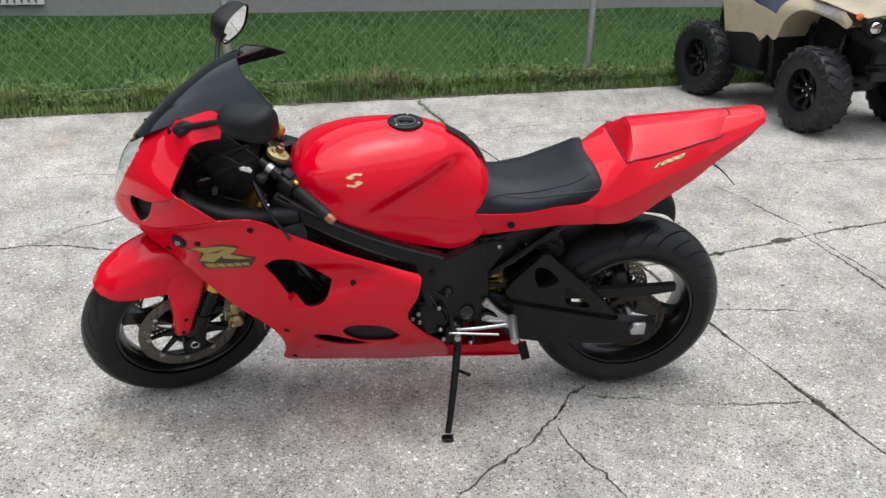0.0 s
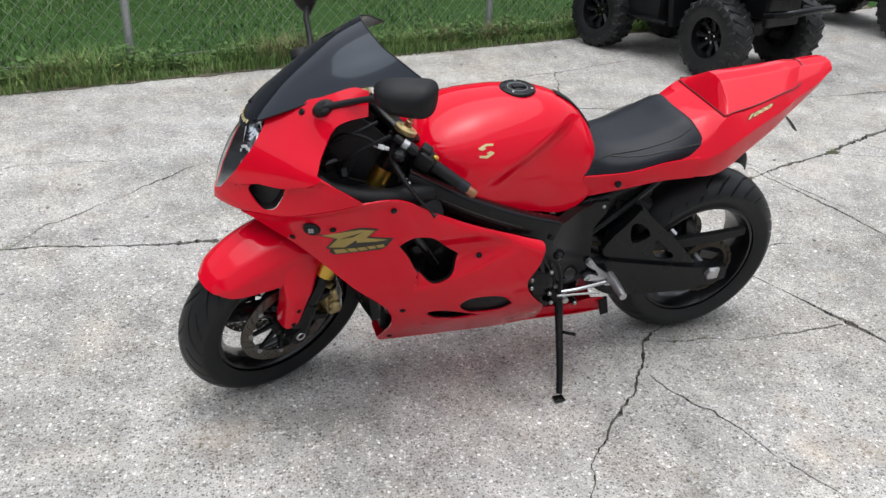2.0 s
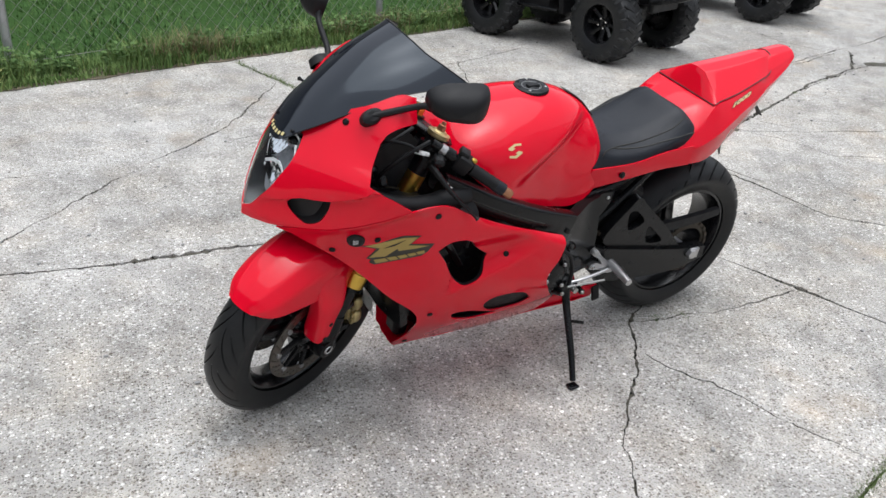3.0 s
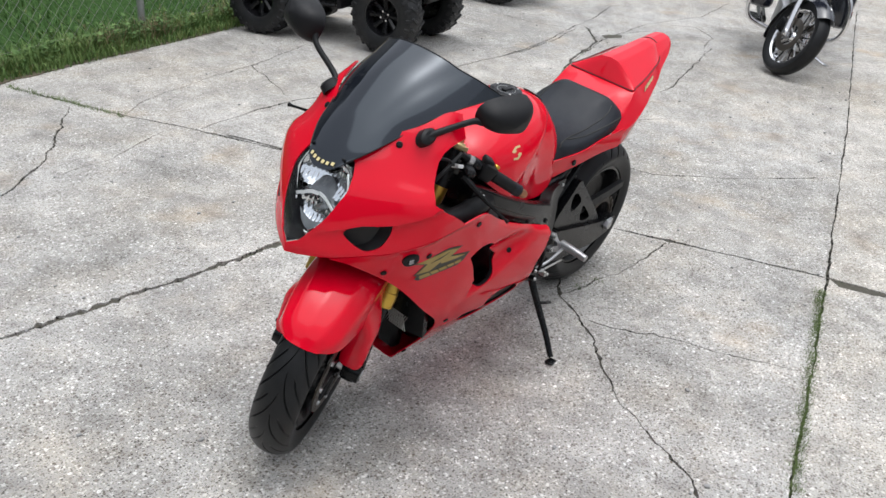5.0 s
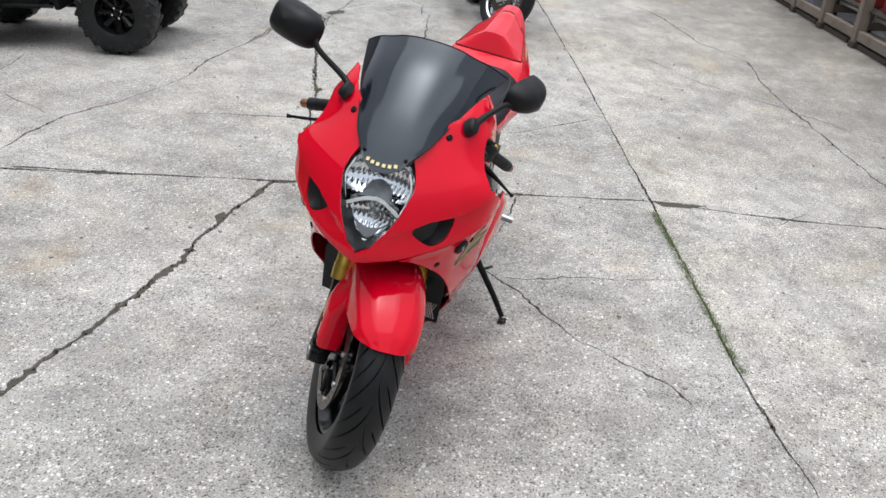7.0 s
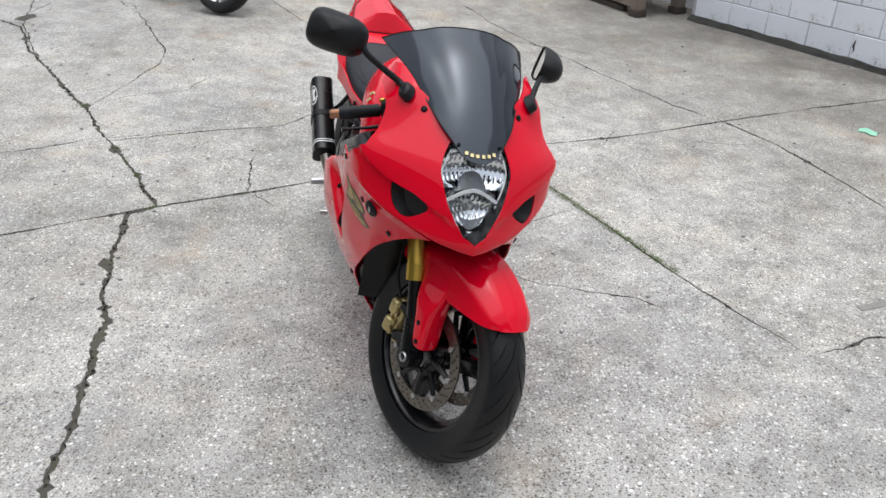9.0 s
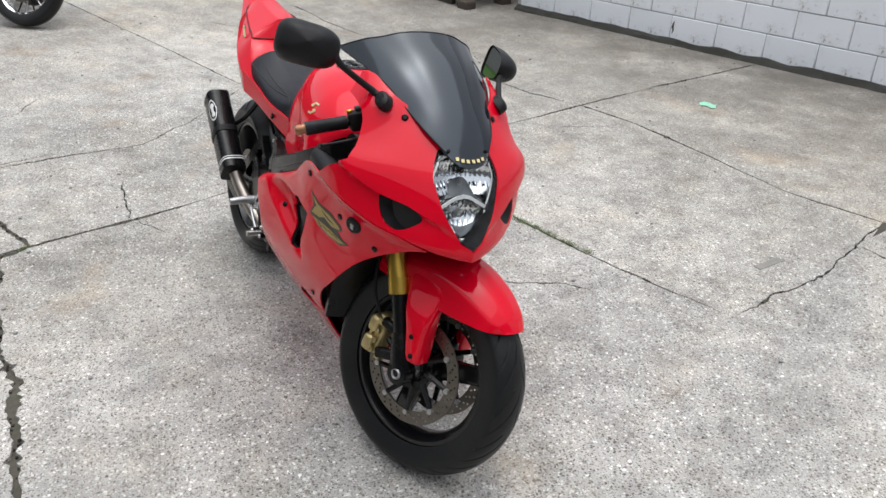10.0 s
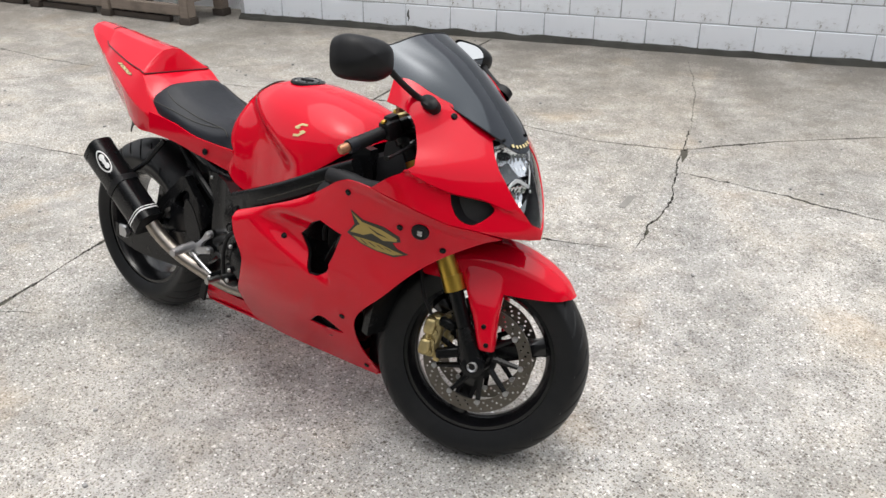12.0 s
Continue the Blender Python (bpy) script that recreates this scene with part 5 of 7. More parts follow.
def build_seat_tail():
    seat = [
        [(.540, 0, .800), (.540, .040, .798), (.540, .075, .784), (.538, .106, .752), (.532, .120, .716)],
        [(.505, 0, .816), (.505, .040, .813), (.506, .072, .796), (.506, .104, .764), (.502, .120, .726)],
        [(.45, 0, .801), (.45, .048, .800), (.452, .088, .787), (.456, .126, .758), (.460, .137, .722)],
        [(.37, 0, .806), (.37, .064, .805), (.370, .108, .792), (.375, .142, .768), (.38, .151, .740)],
        [(.29, 0, .838), (.285, .078, .836), (.28, .125, .818), (.285, .154, .796), (.29, .160, .766)],
        [(.238, 0, .870), (.226, .085, .866), (.210, .130, .842), (.204, .152, .816), (.208, .157, .790)],
        [(.212, 0, .876), (.200, .085, .870), (.184, .130, .842), (.178, .150, .818), (.182, .155, .796)],
        [(.204, 0, .862), (.192, .080, .856), (.176, .124, .828), (.171, .142, .808), (.176, .147, .792)],
    ]
    g = shell(loft(seat, 48, 41, True, 0.35), -0.012)
    s = part("seat", g, "vinyl", bike, "black stitched vinyl rider's seat")

    def on_seat(t, a, sg, out):
        def at(t, a):
            cols = []
            for sec in seat:
                q = curve_through(sec, a)
                n = len(sec) - 1
                i = min(n - 1, int(a * n))
                f = a * n - i
                cols.append(tuple(x * .65 + (y + (z - y) * f) * .35 for x, y, z in zip(q, sec[i], sec[i + 1])))
            return Vector(curve_through(cols, t))
        p = at(t, a)
        n = (at(min(1, t + .01), a) - p).cross(at(t, min(1, a + .01)) - p).normalized()
        if n.z < 0:
            n = -n
        p = p + n * out
        return Vector((p.x, p.y * sg, p.z))
    for sg in (1, -1):
        for run in ([(.16, .80), (.22, .66), (.32, .56), (.48, .50), (.62, .47), (.72, .40)], [(.28, .60), (.40, .62), (.55, .66), (.68, .72), (.79, .74)]):
            line = [on_seat(*curve_through(run, i / 24), sg, 0.0008) for i in range(25)]
            part("seat_seam", tube(line, 0.0015, 6), "ink", s)
    tail = [
        [(.262, 0, .835), (.262, .070, .832), (.245, .132, .800), (.240, .166, .764), (.245, .160, .722), (.262, .12, .706)],
        [(.185, 0, .868), (.180, .080, .866), (.176, .150, .830), (.172, .179, .783), (.172, .166, .716), (.175, .118, .704)],
        [(.112, 0, .893), (.112, .080, .893), (.111, .136, .893), (.108, .180, .816), (.105, .158, .716), (.10, .110, .706)],
        [(.05, 0, .905), (.05, .070, .905), (.05, .126, .903), (.05, .169, .845), (.052, .148, .738), (.05, .10, .728)],
        [(0, 0, .916), (0, .060, .916), (0, .117, .914), (0, .154, .865), (.002, .134, .768), (0, .09, .758)],
        [(-.10, 0, .941), (-.10, .050, .941), (-.10, .097, .938), (-.10, .122, .898), (-.10, .106, .826), (-.10, .06, .820)],
        [(-.150, 0, .986), (-.150, .032, .980), (-.150, .068, .958), (-.150, .101, .920), (-.150, .090, .864), (-.150, .048, .858)],
        [(-.196, 0, .999), (-.196, .030, .993), (-.194, .064, .966), (-.198, .086, .938), (-.200, .075, .897), (-.200, .04, .890)],
        [(-.250, 0, 1.006), (-.250, .030, 1.000), (-.250, .055, .980), (-.252, .069, .962), (-.252, .060, .934), (-.25, .03, .926)],
        [(-.292, 0, 1.010), (-.292, .027, 1.005), (-.293, .041, .994), (-.294, .049, .981), (-.292, .045, .969), (-.289, .02, .961)],
        [(-.305, 0, 1.009), (-.305, .024, 1.004), (-.305, .036, .995), (-.305, .043, .984), (-.304, .039, .975), (-.302, .015, .968)],
    ]
    t = part("tail_cowl", shell(loft(tail, 72, 71, True, 0.85), -0.004), "red", bike, "glossy red pointed tail fairing")
    # side strips below the seat run forward to the frame
    strip = [(.545, .640), (.40, .680), (.30, .708), (.20, .722), (.20, .790), (.30, .772), (.40, .742), (.535, .722)]
    for sg in (1, -1):
        lp = loop_through(strip, 5, (0, 3, 4, 7))
        if sg < 0:
            lp = lp[::-1]
        def lay(x, z, sg=sg):
            y = key([(.18, .183), (.26, .170), (.40, .151), (.55, .120)], x) - .014 * smooth_between(.74, .66, z)
            return Vector((x, y * sg, z))
        g = sheet(lp, [], lay, 0.02)
        part("seat_side_panel", shell(g, -0.004 if sg > 0 else 0.004), "red", bike)
        part("panel_hole", bolt(Vector((.43, .142 * sg, .700)), (0, sg, 0.2), .011, .003), "black", bike)
    # solo-seat hump with a gap line round it
    hump = [
        [(.115, 0, .894), (.115, .050, .894), (.115, .100, .894), (.114, .128, .895)],
        [(.112, 0, .905), (.112, .048, .904), (.112, .098, .900), (.112, .130, .898)],
        [(.094, 0, .961), (.093, .034, .957), (.096, .086, .925), (.104, .130, .900)],
        [(.080, 0, .969), (.080, .036, .964), (.082, .086, .931), (.086, .125, .903)],
        [(.0, 0, .978), (.0, .036, .972), (.0, .082, .940), (.0, .113, .917)],
        [(-.10, 0, .989), (-.10, .034, .983), (-.10, .068, .959), (-.10, .094, .941)],
        [(-.160, 0, .998), (-.160, .031, .992), (-.160, .056, .970), (-.152, .079, .949)],
        [(-.184, 0, 1.000), (-.183, .028, .994), (-.180, .050, .974), (-.176, .066, .957)],
        [(-.200, 0, 1.001), (-.199, .022, .996), (-.196, .038, .984), (-.192, .050, .973)],
    ]
    h = part("seat_hump", shell(loft(hump, 60, 49, True, 0.92), -0.006), "red", bike, "glossy red solo-seat hump")
    for sg in (1, -1):
        edge = [(p[-1][0], (p[-1][1] + .0025) * sg, p[-1][2] + .0005) for p in hump[1:-1]] + [(p[0] - .002, p[1] * sg, p[2] + .0005) for p in hump[-1][::-1]]
        part("gap_line", tube(edge, 0.0019, 6, True, 40), "gap", h)
    part("gap_line", tube([(.116, y, .8945) for y in (-.130, -.08, 0, .08, .130)], 0.0019, 6), "gap", h)
    # gold number on the tail sides, with a dark edge
    skin = BVHTree.FromPolygons([tuple(v.co) for v in t.data.vertices], [tuple(p.vertices) for p in t.data.polygons])
    for sg in (1, -1):
        nor = Vector((.10, .78 * sg, .62)).normalized()
        run = Vector((-.093, -.012 * sg, .035)) * sg
        xa = (run - nor * run.dot(nor)).normalized()
        ya = nor.cross(xa)
        mm = Matrix((xa, ya, nor)).transposed().to_4x4()
        for body, fat, out, mat in (("1000", .0042, 0.0012, "ink"), ("1000", .0016, 0.0022, "decal_pale")):
            cu = bpy.data.curves.new("badge_number", "FONT")
            cu.body, cu.size, cu.extrude, cu.shear, cu.offset = body, 0.034, 0.0006, 0.5, fat
            cu.align_x, cu.align_y = "CENTER", "CENTER"
            tmp = bpy.data.objects.new("badge_number", cu)
            me = bpy.data.meshes.new_from_object(tmp)
            bpy.data.objects.remove(tmp)
            me.materials.clear()
            me.materials.append(M[mat])
            mm.translation = Vector((.002, .1285 * sg, .8965))
            flat = mm @ Matrix.Diagonal((1.42, 0.37, 1, 1))
            for v in me.vertices:
                p = flat @ Vector((v.co.x, v.co.y, 0))
                hit = skin.ray_cast(p + nor * .05, -nor)[0]
                if hit:
                    v.co = hit + nor * (out + v.co.z * .5)
            part("badge_number" if mat != "ink" else "badge_edge", me, None, t, "pale gold number 1000" if mat != "ink" else "")
    # mudflap blade and lamp under the tail
    part("number_bracket", shell(grid(lambda u, v: Vector((-.185 - .082 * u, .020 + .022 * (v - .5), .836 - .070 * u + .006 * math.sin(3 * u))), 8, 4), .003), "plastic", bike, "thin black plate bracket")
    under = [[(.02, 0, .72), (.02, .05, .715), (.02, .07, .70)], [(-.05, 0, .735), (-.05, .045, .72), (-.05, .062, .685)], [(-.088, 0, .715), (-.088, .038, .70), (-.086, .052, .660)], [(-.098, 0, .680), (-.098, .034, .672), (-.096, .046, .648)]]
    part("rear_inner_guard", shell(loft(under, 14, 13), .004), "plastic", bike, "black plastic guard under the tail")
    part("tail_lamp", block(.03, .07, .03, Matrix.Translation((-.205, 0, .925)), .008), "gloss_black", bike)
    # dark undertray
    part("undertray", block(.42, .17, .05, Matrix.Translation((.19, 0, .715)) @ Matrix.Rotation(radians(4), 4, "Y"), .015), "plastic", bike)


def tyre(centre, rad, width, rim_r, name, parent, m, pattern, across=49):
    """A road tyre with cut grooves that sweep from the crown to the shoulder, turned about the bike's y axis."""
    fine = 32

    def f(u, v):
        w = 2 * v - 1
        aw = abs(w)
        q = min(1.0, aw / 0.74)
        a = 2 * math.pi * (u - (1.25 * q ** 0.62) / pattern)
        if aw < 0.74:
            y = math.sin(q * 1.25) / math.sin(1.25) * width / 2
            r = rad - (1 - math.cos(q * 1.25)) * width * 0.42
            k = round(u * pattern * fine) % fine
            here = 8 if w > 0 else 24
            cut = (1.0 if k in (here, here + 1) else 0.0) * smooth_between(0.0, 0.06, q) * smooth_between(0.98, 0.90, q)
            there = (here + 16) % fine
            cut = max(cut, (0.9 if k in (there, there + 1) else 0.0) * smooth_between(0.30, 0.36, q) * smooth_between(0.94, 0.86, q))
            r -= 0.006 * cut
        else:
            t = (aw - 0.74) / 0.26
            y = width / 2 * (1 - 0.18 * t ** 1.6)
            r0 = rad - (1 - math.cos(1.25)) * width * 0.42
            r = r0 + (rim_r - r0) * t + (.0012 if .30 < t < .36 or .62 < t < .68 else 0)
        y = math.copysign(y, w)
        return m @ (Vector(centre) + Vector((math.cos(a) * r, y, math.sin(a) * r)))
    return part(name, grid(f, pattern * fine, across, wrap_u=True), "rubber", parent, "black road tyre with diagonal grooves")


def spoke(c, a, r0, r1, w0, w1, th):
    """One tapering cast spoke."""
    d, s = Vector((math.cos(a), 0, math.sin(a))), Vector((-math.sin(a), 0, math.cos(a)))
    g = Geo()
    for i in range(7):
        t = i / 6
        r = r0 + (r1 - r0) * t
        w = w0 + (w1 - w0) * t
        if i == 6:
            w *= 1.35
        h = th * (1 - 0.35 * t)
        c0 = Vector(c) + d * r
        for y, k in ((-h / 2, .55), (-h / 4, 1), (h / 4, 1), (h / 2, .55)):
            g.v.append(tuple(c0 + s * w / 2 * k + Vector((0, y, 0))))
        for y, k in ((h / 2, .55), (h / 4, 1), (-h / 4, 1), (-h / 2, .55)):
            g.v.append(tuple(c0 - s * w / 2 * k + Vector((0, y, 0))))
    for i in range(6):
        for k in range(8):
            b = (k + 1) % 8
            g.f.append((i * 8 + k, i * 8 + b, i * 8 + 8 + b, i * 8 + 8 + k))
    return g


def rim(c, r, w):
    g = lathe([(r, -w / 2), (r + .006, -w / 2 + .004), (r - .012, -w / 2 + .012), (r - .022, -w * 0.22), (r - .026, 0), (r - .022, w * 0.22), (r - .012, w / 2 - .012), (r + .006, w / 2 - .004), (r, w / 2), (r - .018, w / 2), (r - .034, w * .25), (r - .038, 0), (r - .034, -w * .25), (r - .018, -w / 2), (r, -w / 2)], 72, c, (0, 1, 0))
    g.join(lathe([(.0, -.05), (.024, -.05), (.030, -.045), (.045, -.03), (.05, 0), (.045, .03), (.030, .045), (.024, .05), (0, .05)], 28, c, (0, 1, 0)))
    return g


def brake_disc(c, y, r0, r1, m, parent, n=30):
    def circle(cx, cz, r, k):
        return [(cx + r * math.cos(2 * math.pi * i / k), cz + r * math.sin(2 * math.pi * i / k)) for i in range(k)]
    holes = [circle(c[0], c[2], r0, 60)]
    for ring, rr in enumerate((0.25, 0.5, 0.75)):
        for k in range(n):
            a = 2 * math.pi * (k + ring / 3) / n
            r = r0 + (r1 - r0) * rr
            holes.append(circle(c[0] + r * math.cos(a), c[2] + r * math.sin(a), .0035, 6))
    g = shell(sheet(circle(c[0], c[2], r1, 80), holes, lambda u, v: (u, y - .0025, v), 0.03), 0.005).moved(m)
    d = part("brake_disc", g, "disc", parent, "drilled steel brake disc")
    part("disc_carrier", lathe([(.040, -.005), (.056, -.005), (.056, .005), (.040, .005), (.040, -.005)], 30, (c[0], y, c[2]), (0, 1, 0)).moved(m), "black", parent)
    for k in range(9):
        a = 2 * math.pi * k / 9
        p0, p1 = Vector((c[0] + .045 * math.cos(a + .25), y, c[2] + .045 * math.sin(a + .25))), Vector((c[0] + (r0 + .006) * math.cos(a), y, c[2] + (r0 + .006) * math.sin(a)))
        part("carrier_arm", tube([p0, p1], [.010, .007], 6).moved(m), "black", parent)
        part("disc_button", lathe([(0, .0085), (.0075, .008), (.0085, 0), (.0075, -.008), (0, -.0085)], 12, p1, (0, 1, 0)).moved(m), "alloy", parent)
    return d


def build_wheels():
    eye = Matrix()
    fw = part("front_wheel", rim(FAX, .222, .090).moved(STEER), "gloss_black", bike, "gloss black three-spoke cast front wheel")
    for k in range(3):
        part("spoke", spoke(FAX, radians(18) + 2 * math.pi * k / 3, .035, .197, .062, .046, .05).moved(STEER), "gloss_black", fw)
    tyre(FAX, .303, .122, .215, "tyre", fw, STEER, 15)
    for sg in (1, -1):
        brake_disc(FAX, .062 * sg, .117, .153, STEER, fw)
    part("axle", lathe([(.009, .136), (.013, .138), (.016, .134), (.016, -.134), (.013, -.138), (.009, -.136), (.009, -.12), (0, -.12)], 20, FAX, (0, 1, 0)).moved(STEER), "alloy", fw, "bright front axle end")
    rw = part("rear_wheel", rim(RAX, .222, .150), "gloss_black", bike, "gloss black three-spoke cast rear wheel")
    for k in range(3):
        part("spoke", spoke(RAX, radians(78) + 2 * math.pi * k / 3, .035, .197, .062, .050, .05), "gloss_black", rw)
    tyre(RAX, .315, .192, .215, "tyre", rw, eye, 15)
    brake_disc(RAX, -.075, .070, .108, eye, rw, 20)
    # sprocket with teeth and the chain
    spr = [(RAX.x + (.098 + (.006 if k % 2 else 0)) * math.cos(math.pi * k / 44), RAX.z + (.098 + (.006 if k % 2 else 0)) * math.sin(math.pi * k / 44)) for k in range(88)]
    hole = [(RAX.x + .086 * math.cos(k * .3142), RAX.z + .078 * math.sin(k * .3142)) for k in range(20)]
    part("sprocket", plate(spr, .104, .110, [hole]), "chain", rw, "worn steel sprocket")
    part("axle", lathe([(0, .168), (.010, .168), (.018, .166), (.020, .158), (.020, .150), (.014, .15), (.014, -.15), (.02, -.15), (.02, -.165), (0, -.165)], 6, RAX, (0, 1, 0)), "alloy", rw, "bright axle nut")
    ch = Geo()
    f0 = Vector((.50, .107, .435))
    up0, up1 = Vector((f0.x, .107, f0.z + .034)), Vector((RAX.x + .01, .107, RAX.z + .101))
    lo0, lo1 = Vector((f0.x, .107, f0.z - .034)), Vector((RAX.x - .01, .107, RAX.z - .101))
    path = [up0.lerp(up1, i / 34) for i in range(35)]
    path += [Vector((RAX.x + .101 * math.cos(a), .107, RAX.z + .101 * math.sin(a))) for a in [math.pi / 2 + math.pi * k / 20 for k in range(1, 20)]]
    path += [lo1.lerp(lo0, i / 34) - Vector((0, 0, .012 * math.sin(math.pi * i / 34))) for i in range(35)]
    for i, (a, b) in enumerate(zip(path, path[1:])):
        mid = (a + b) / 2
        ang = math.atan2(b.z - a.z, b.x - a.x)
        ch.join(block((b - a).length * 1.12, .016 if i % 2 else .010, .011, Matrix.Translation(mid) @ Matrix.Rotation(-ang, 4, "Y"), 0))
    part("chain", ch, "chain", bike, "rusty brown drive chain")


def fork_x(z):
    return 1.425 - math.tan(RAKE) * (z - .303)


def stem_x(z):
    return fork_x(.50) - (math.tan(RAKE) + .070) * (z - .50)


def build_front_end():
    for sg in (1, -1):
        y = .104 * sg
        up = tube([(fork_x(.50), y, .50), (stem_x(.82), y, .82)], .0275, 20).join(tube([(fork_x(.495), y, .495), (fork_x(.535), y, .535)], .030, 20))
        part("fork_tube", up.moved(STEER), "gold", bike, "gold anodised fork tube")
        part("fork_top", tube([(stem_x(.815), y, .815), (stem_x(.922), y, .922)], .0268, 18).moved(STEER), "black", bike)
        low = tube([(fork_x(.36), y, .36), (fork_x(.50), y, .50)], .0215, 18)
        part("fork_slider", low.moved(STEER), "black", bike)
        foot = tube([(fork_x(.275) - .002, y, .275), (fork_x(.31) - .004, y, .31), (fork_x(.40), y, .40)], [.024, .034, .025], 16)
        foot.join(lathe([(.018, -.022), (.030, -.024), (.032, 0), (.030, .024), (.018, .026), (.012, .02), (.0, .02)], 22, FAX + Vector((0, y + .006 * sg, 0)), (0, sg, 0)))
        foot.join(block(.085, .022, .030, Matrix.Translation((1.355, y - .008 * sg, .318)) @ Matrix.Rotation(radians(-18), 4, "Y"), .006))
        foot.join(block(.05, .02, .028, Matrix.Translation((1.335, y - .008 * sg, .395)) @ Matrix.Rotation(radians(15), 4, "Y"), .006))
        part("fork_foot", foot.moved(STEER), "black", bike, "black fork foot with caliper lugs")
        # radial-looking gold caliper behind the leg, over the disc
        cc = Vector((1.296, .064 * sg, .348))
        rot = Matrix.Translation(cc) @ Matrix.Rotation(radians(6), 4, "Y")
        cal = block(.046, .054, .125, rot, .016, 3)
        cal.join(block(.034, .062, .050, rot @ Matrix.Translation((-.012, .014 * sg, .030)), .012, 3))
        cal.join(block(.034, .062, .050, rot @ Matrix.Translation((-.012, .014 * sg, -.030)), .012, 3))
        cal.join(block(.020, .046, .030, rot @ Matrix.Translation((.026, .004 * sg, .052)), .006, 2))
        cal.join(block(.020, .046, .030, rot @ Matrix.Translation((.026, .004 * sg, -.052)), .006, 2))
        cal.join(tube([rot @ Vector((-.014, .030 * sg, .055)), rot @ Vector((-.014, .030 * sg, -.055))], .006, 8))
        for dz in (.045, .015, -.015, -.045):
            cal.join(lathe([(0, .004), (.009, .004), (.010, -.002)], 10, rot @ Vector((.004, .033 * sg, dz)), rot.to_3x3() @ Vector((0, sg, 0))))
        c = part("brake_caliper", cal.moved(STEER), "caliper", bike, "gold four-piston brake caliper")
        hose = [(1.285, .09 * sg, .41), (1.255, .10 * sg, .47), (1.235, .09 * sg, .56), (1.25, .06 * sg, .66), (1.20, .03 * sg, .80)]
        part("brake_hose", tube(hose, .005, 7, True, 24).moved(STEER), "plastic", c)
    # yokes and steering stem
    g = block(.055, .26, .030, Matrix.Translation((fork_x(.70) - .022, 0, .70)) @ Matrix.Rotation(-RAKE, 4, "Y"), .010)
    g.join(block(.06, .27, .026, Matrix.Translation((stem_x(.905) - .018, 0, .905)) @ Matrix.Rotation(-RAKE, 4, "Y"), .010))
    g.join(tube([(fork_x(.66) - .05, 0, .66), (stem_x(.915) - .035, 0, .915)], .026, 16))
    part("fork_yoke", g.moved(STEER), "black", bike)
    part("stem_nut", lathe([(0, .02), (.014, .02), (.018, .012), (.018, -.01)], 6, Vector((stem_x(.922) - .035, 0, .922)), STEER_AXIS).moved(STEER), "gold", bike)
    # mudguard: a hood over the tyre with two leg guards
    hood = [
        [(1.656, 0, .520), (1.654, .020, .519), (1.648, .038, .517), (1.640, .050, .515)],
        [(1.624, 0, .561), (1.621, .040, .556), (1.612, .070, .538), (1.602, .080, .511)],
        [(1.562, 0, .603), (1.558, .052, .596), (1.546, .086, .566), (1.532, .092, .508)],
        [(1.472, 0, .634), (1.470, .055, .626), (1.462, .092, .588), (1.455, .099, .508)],
        [(1.366, 0, .634), (1.366, .056, .626), (1.368, .092, .592), (1.375, .100, .512)],
        [(1.266, 0, .602), (1.268, .056, .594), (1.275, .090, .565), (1.300, .098, .520)],
        [(1.208, 0, .565), (1.212, .055, .558), (1.225, .085, .540), (1.250, .090, .520)],
    ]
    guard = part("front_mudguard", shell(loft(hood, 48, 37, True, 0.6), 0.003).moved(STEER), "red", bike, "glossy red front mudguard")
    for sg in (1, -1):
        def channel(u, v, sg=sg):
            z = .352 + .225 * u
            cx = key([(.35, 1.452), (.43, 1.437), (.49, 1.424), (.58, 1.402)], z)
            rx = key([(.35, .022), (.38, .027), (.43, .034), (.49, .048), (.58, .066)], z)
            cy = key([(.35, .098), (.46, .099), (.54, .088), (.58, .078)], z)
            ry = key([(.35, .030), (.37, .036), (.46, .036), (.54, .019), (.58, .017)], z)
            a = radians(-62) + radians(238) * v
            c, sn = math.cos(a), math.sin(a)
            return Vector((cx + rx * math.copysign(abs(c) ** .62, c), (cy + ry * math.copysign(abs(sn) ** .62, sn)) * sg, z))
        part("fork_guard", shell(grid(channel, 22, 25), -.003 if sg > 0 else .003).moved(STEER), "red", guard)
        for x, z in ((1.438, .420), (1.452, .370)):
            part("fastener", bolt((x, .1345 * sg, z), (0, sg, 0), .007, .003).moved(STEER), "black", guard)
    # handlebars, levers, switches: steered with the fork
    for sg in (1, -1):
        a, b = Vector((1.165, .150 * sg, .921)), Vector((1.056, .305 * sg, .842))
        d = (b - a).normalized()
        bar = part("clip_on_bar", tube([a - d * .03, a + d * .19], .0115, 12).moved(STEER), "black", bike, "black clip-on handlebar")
        part("clamp", tube([(stem_x(.862), .104 * sg, .862), (stem_x(.896), .104 * sg, .896)], .036, 16).join(block(.05, .05, .026, Matrix.Translation((stem_x(.88), .128 * sg, .893)), .008)).moved(STEER), "black", bar)
        part("collar", tube([a - d * .004, a + d * .016], .0150, 14).moved(STEER), "alloy", bar, "bright bar collar")
        p0 = a.lerp(b, .46)
        grip = tube([p0 + d * (.104 * i / 12) for i in range(13)], [.0165 + (.0012 if i % 2 else 0) for i in range(13)], 14)
        part("grip", grip.moved(STEER), "plastic", bar, "black rubber handlebar grip")
        part("grip_worn_end", tube([b - d * .030, b - d * .004], .0176, 14).moved(STEER), "vinyl", bar)
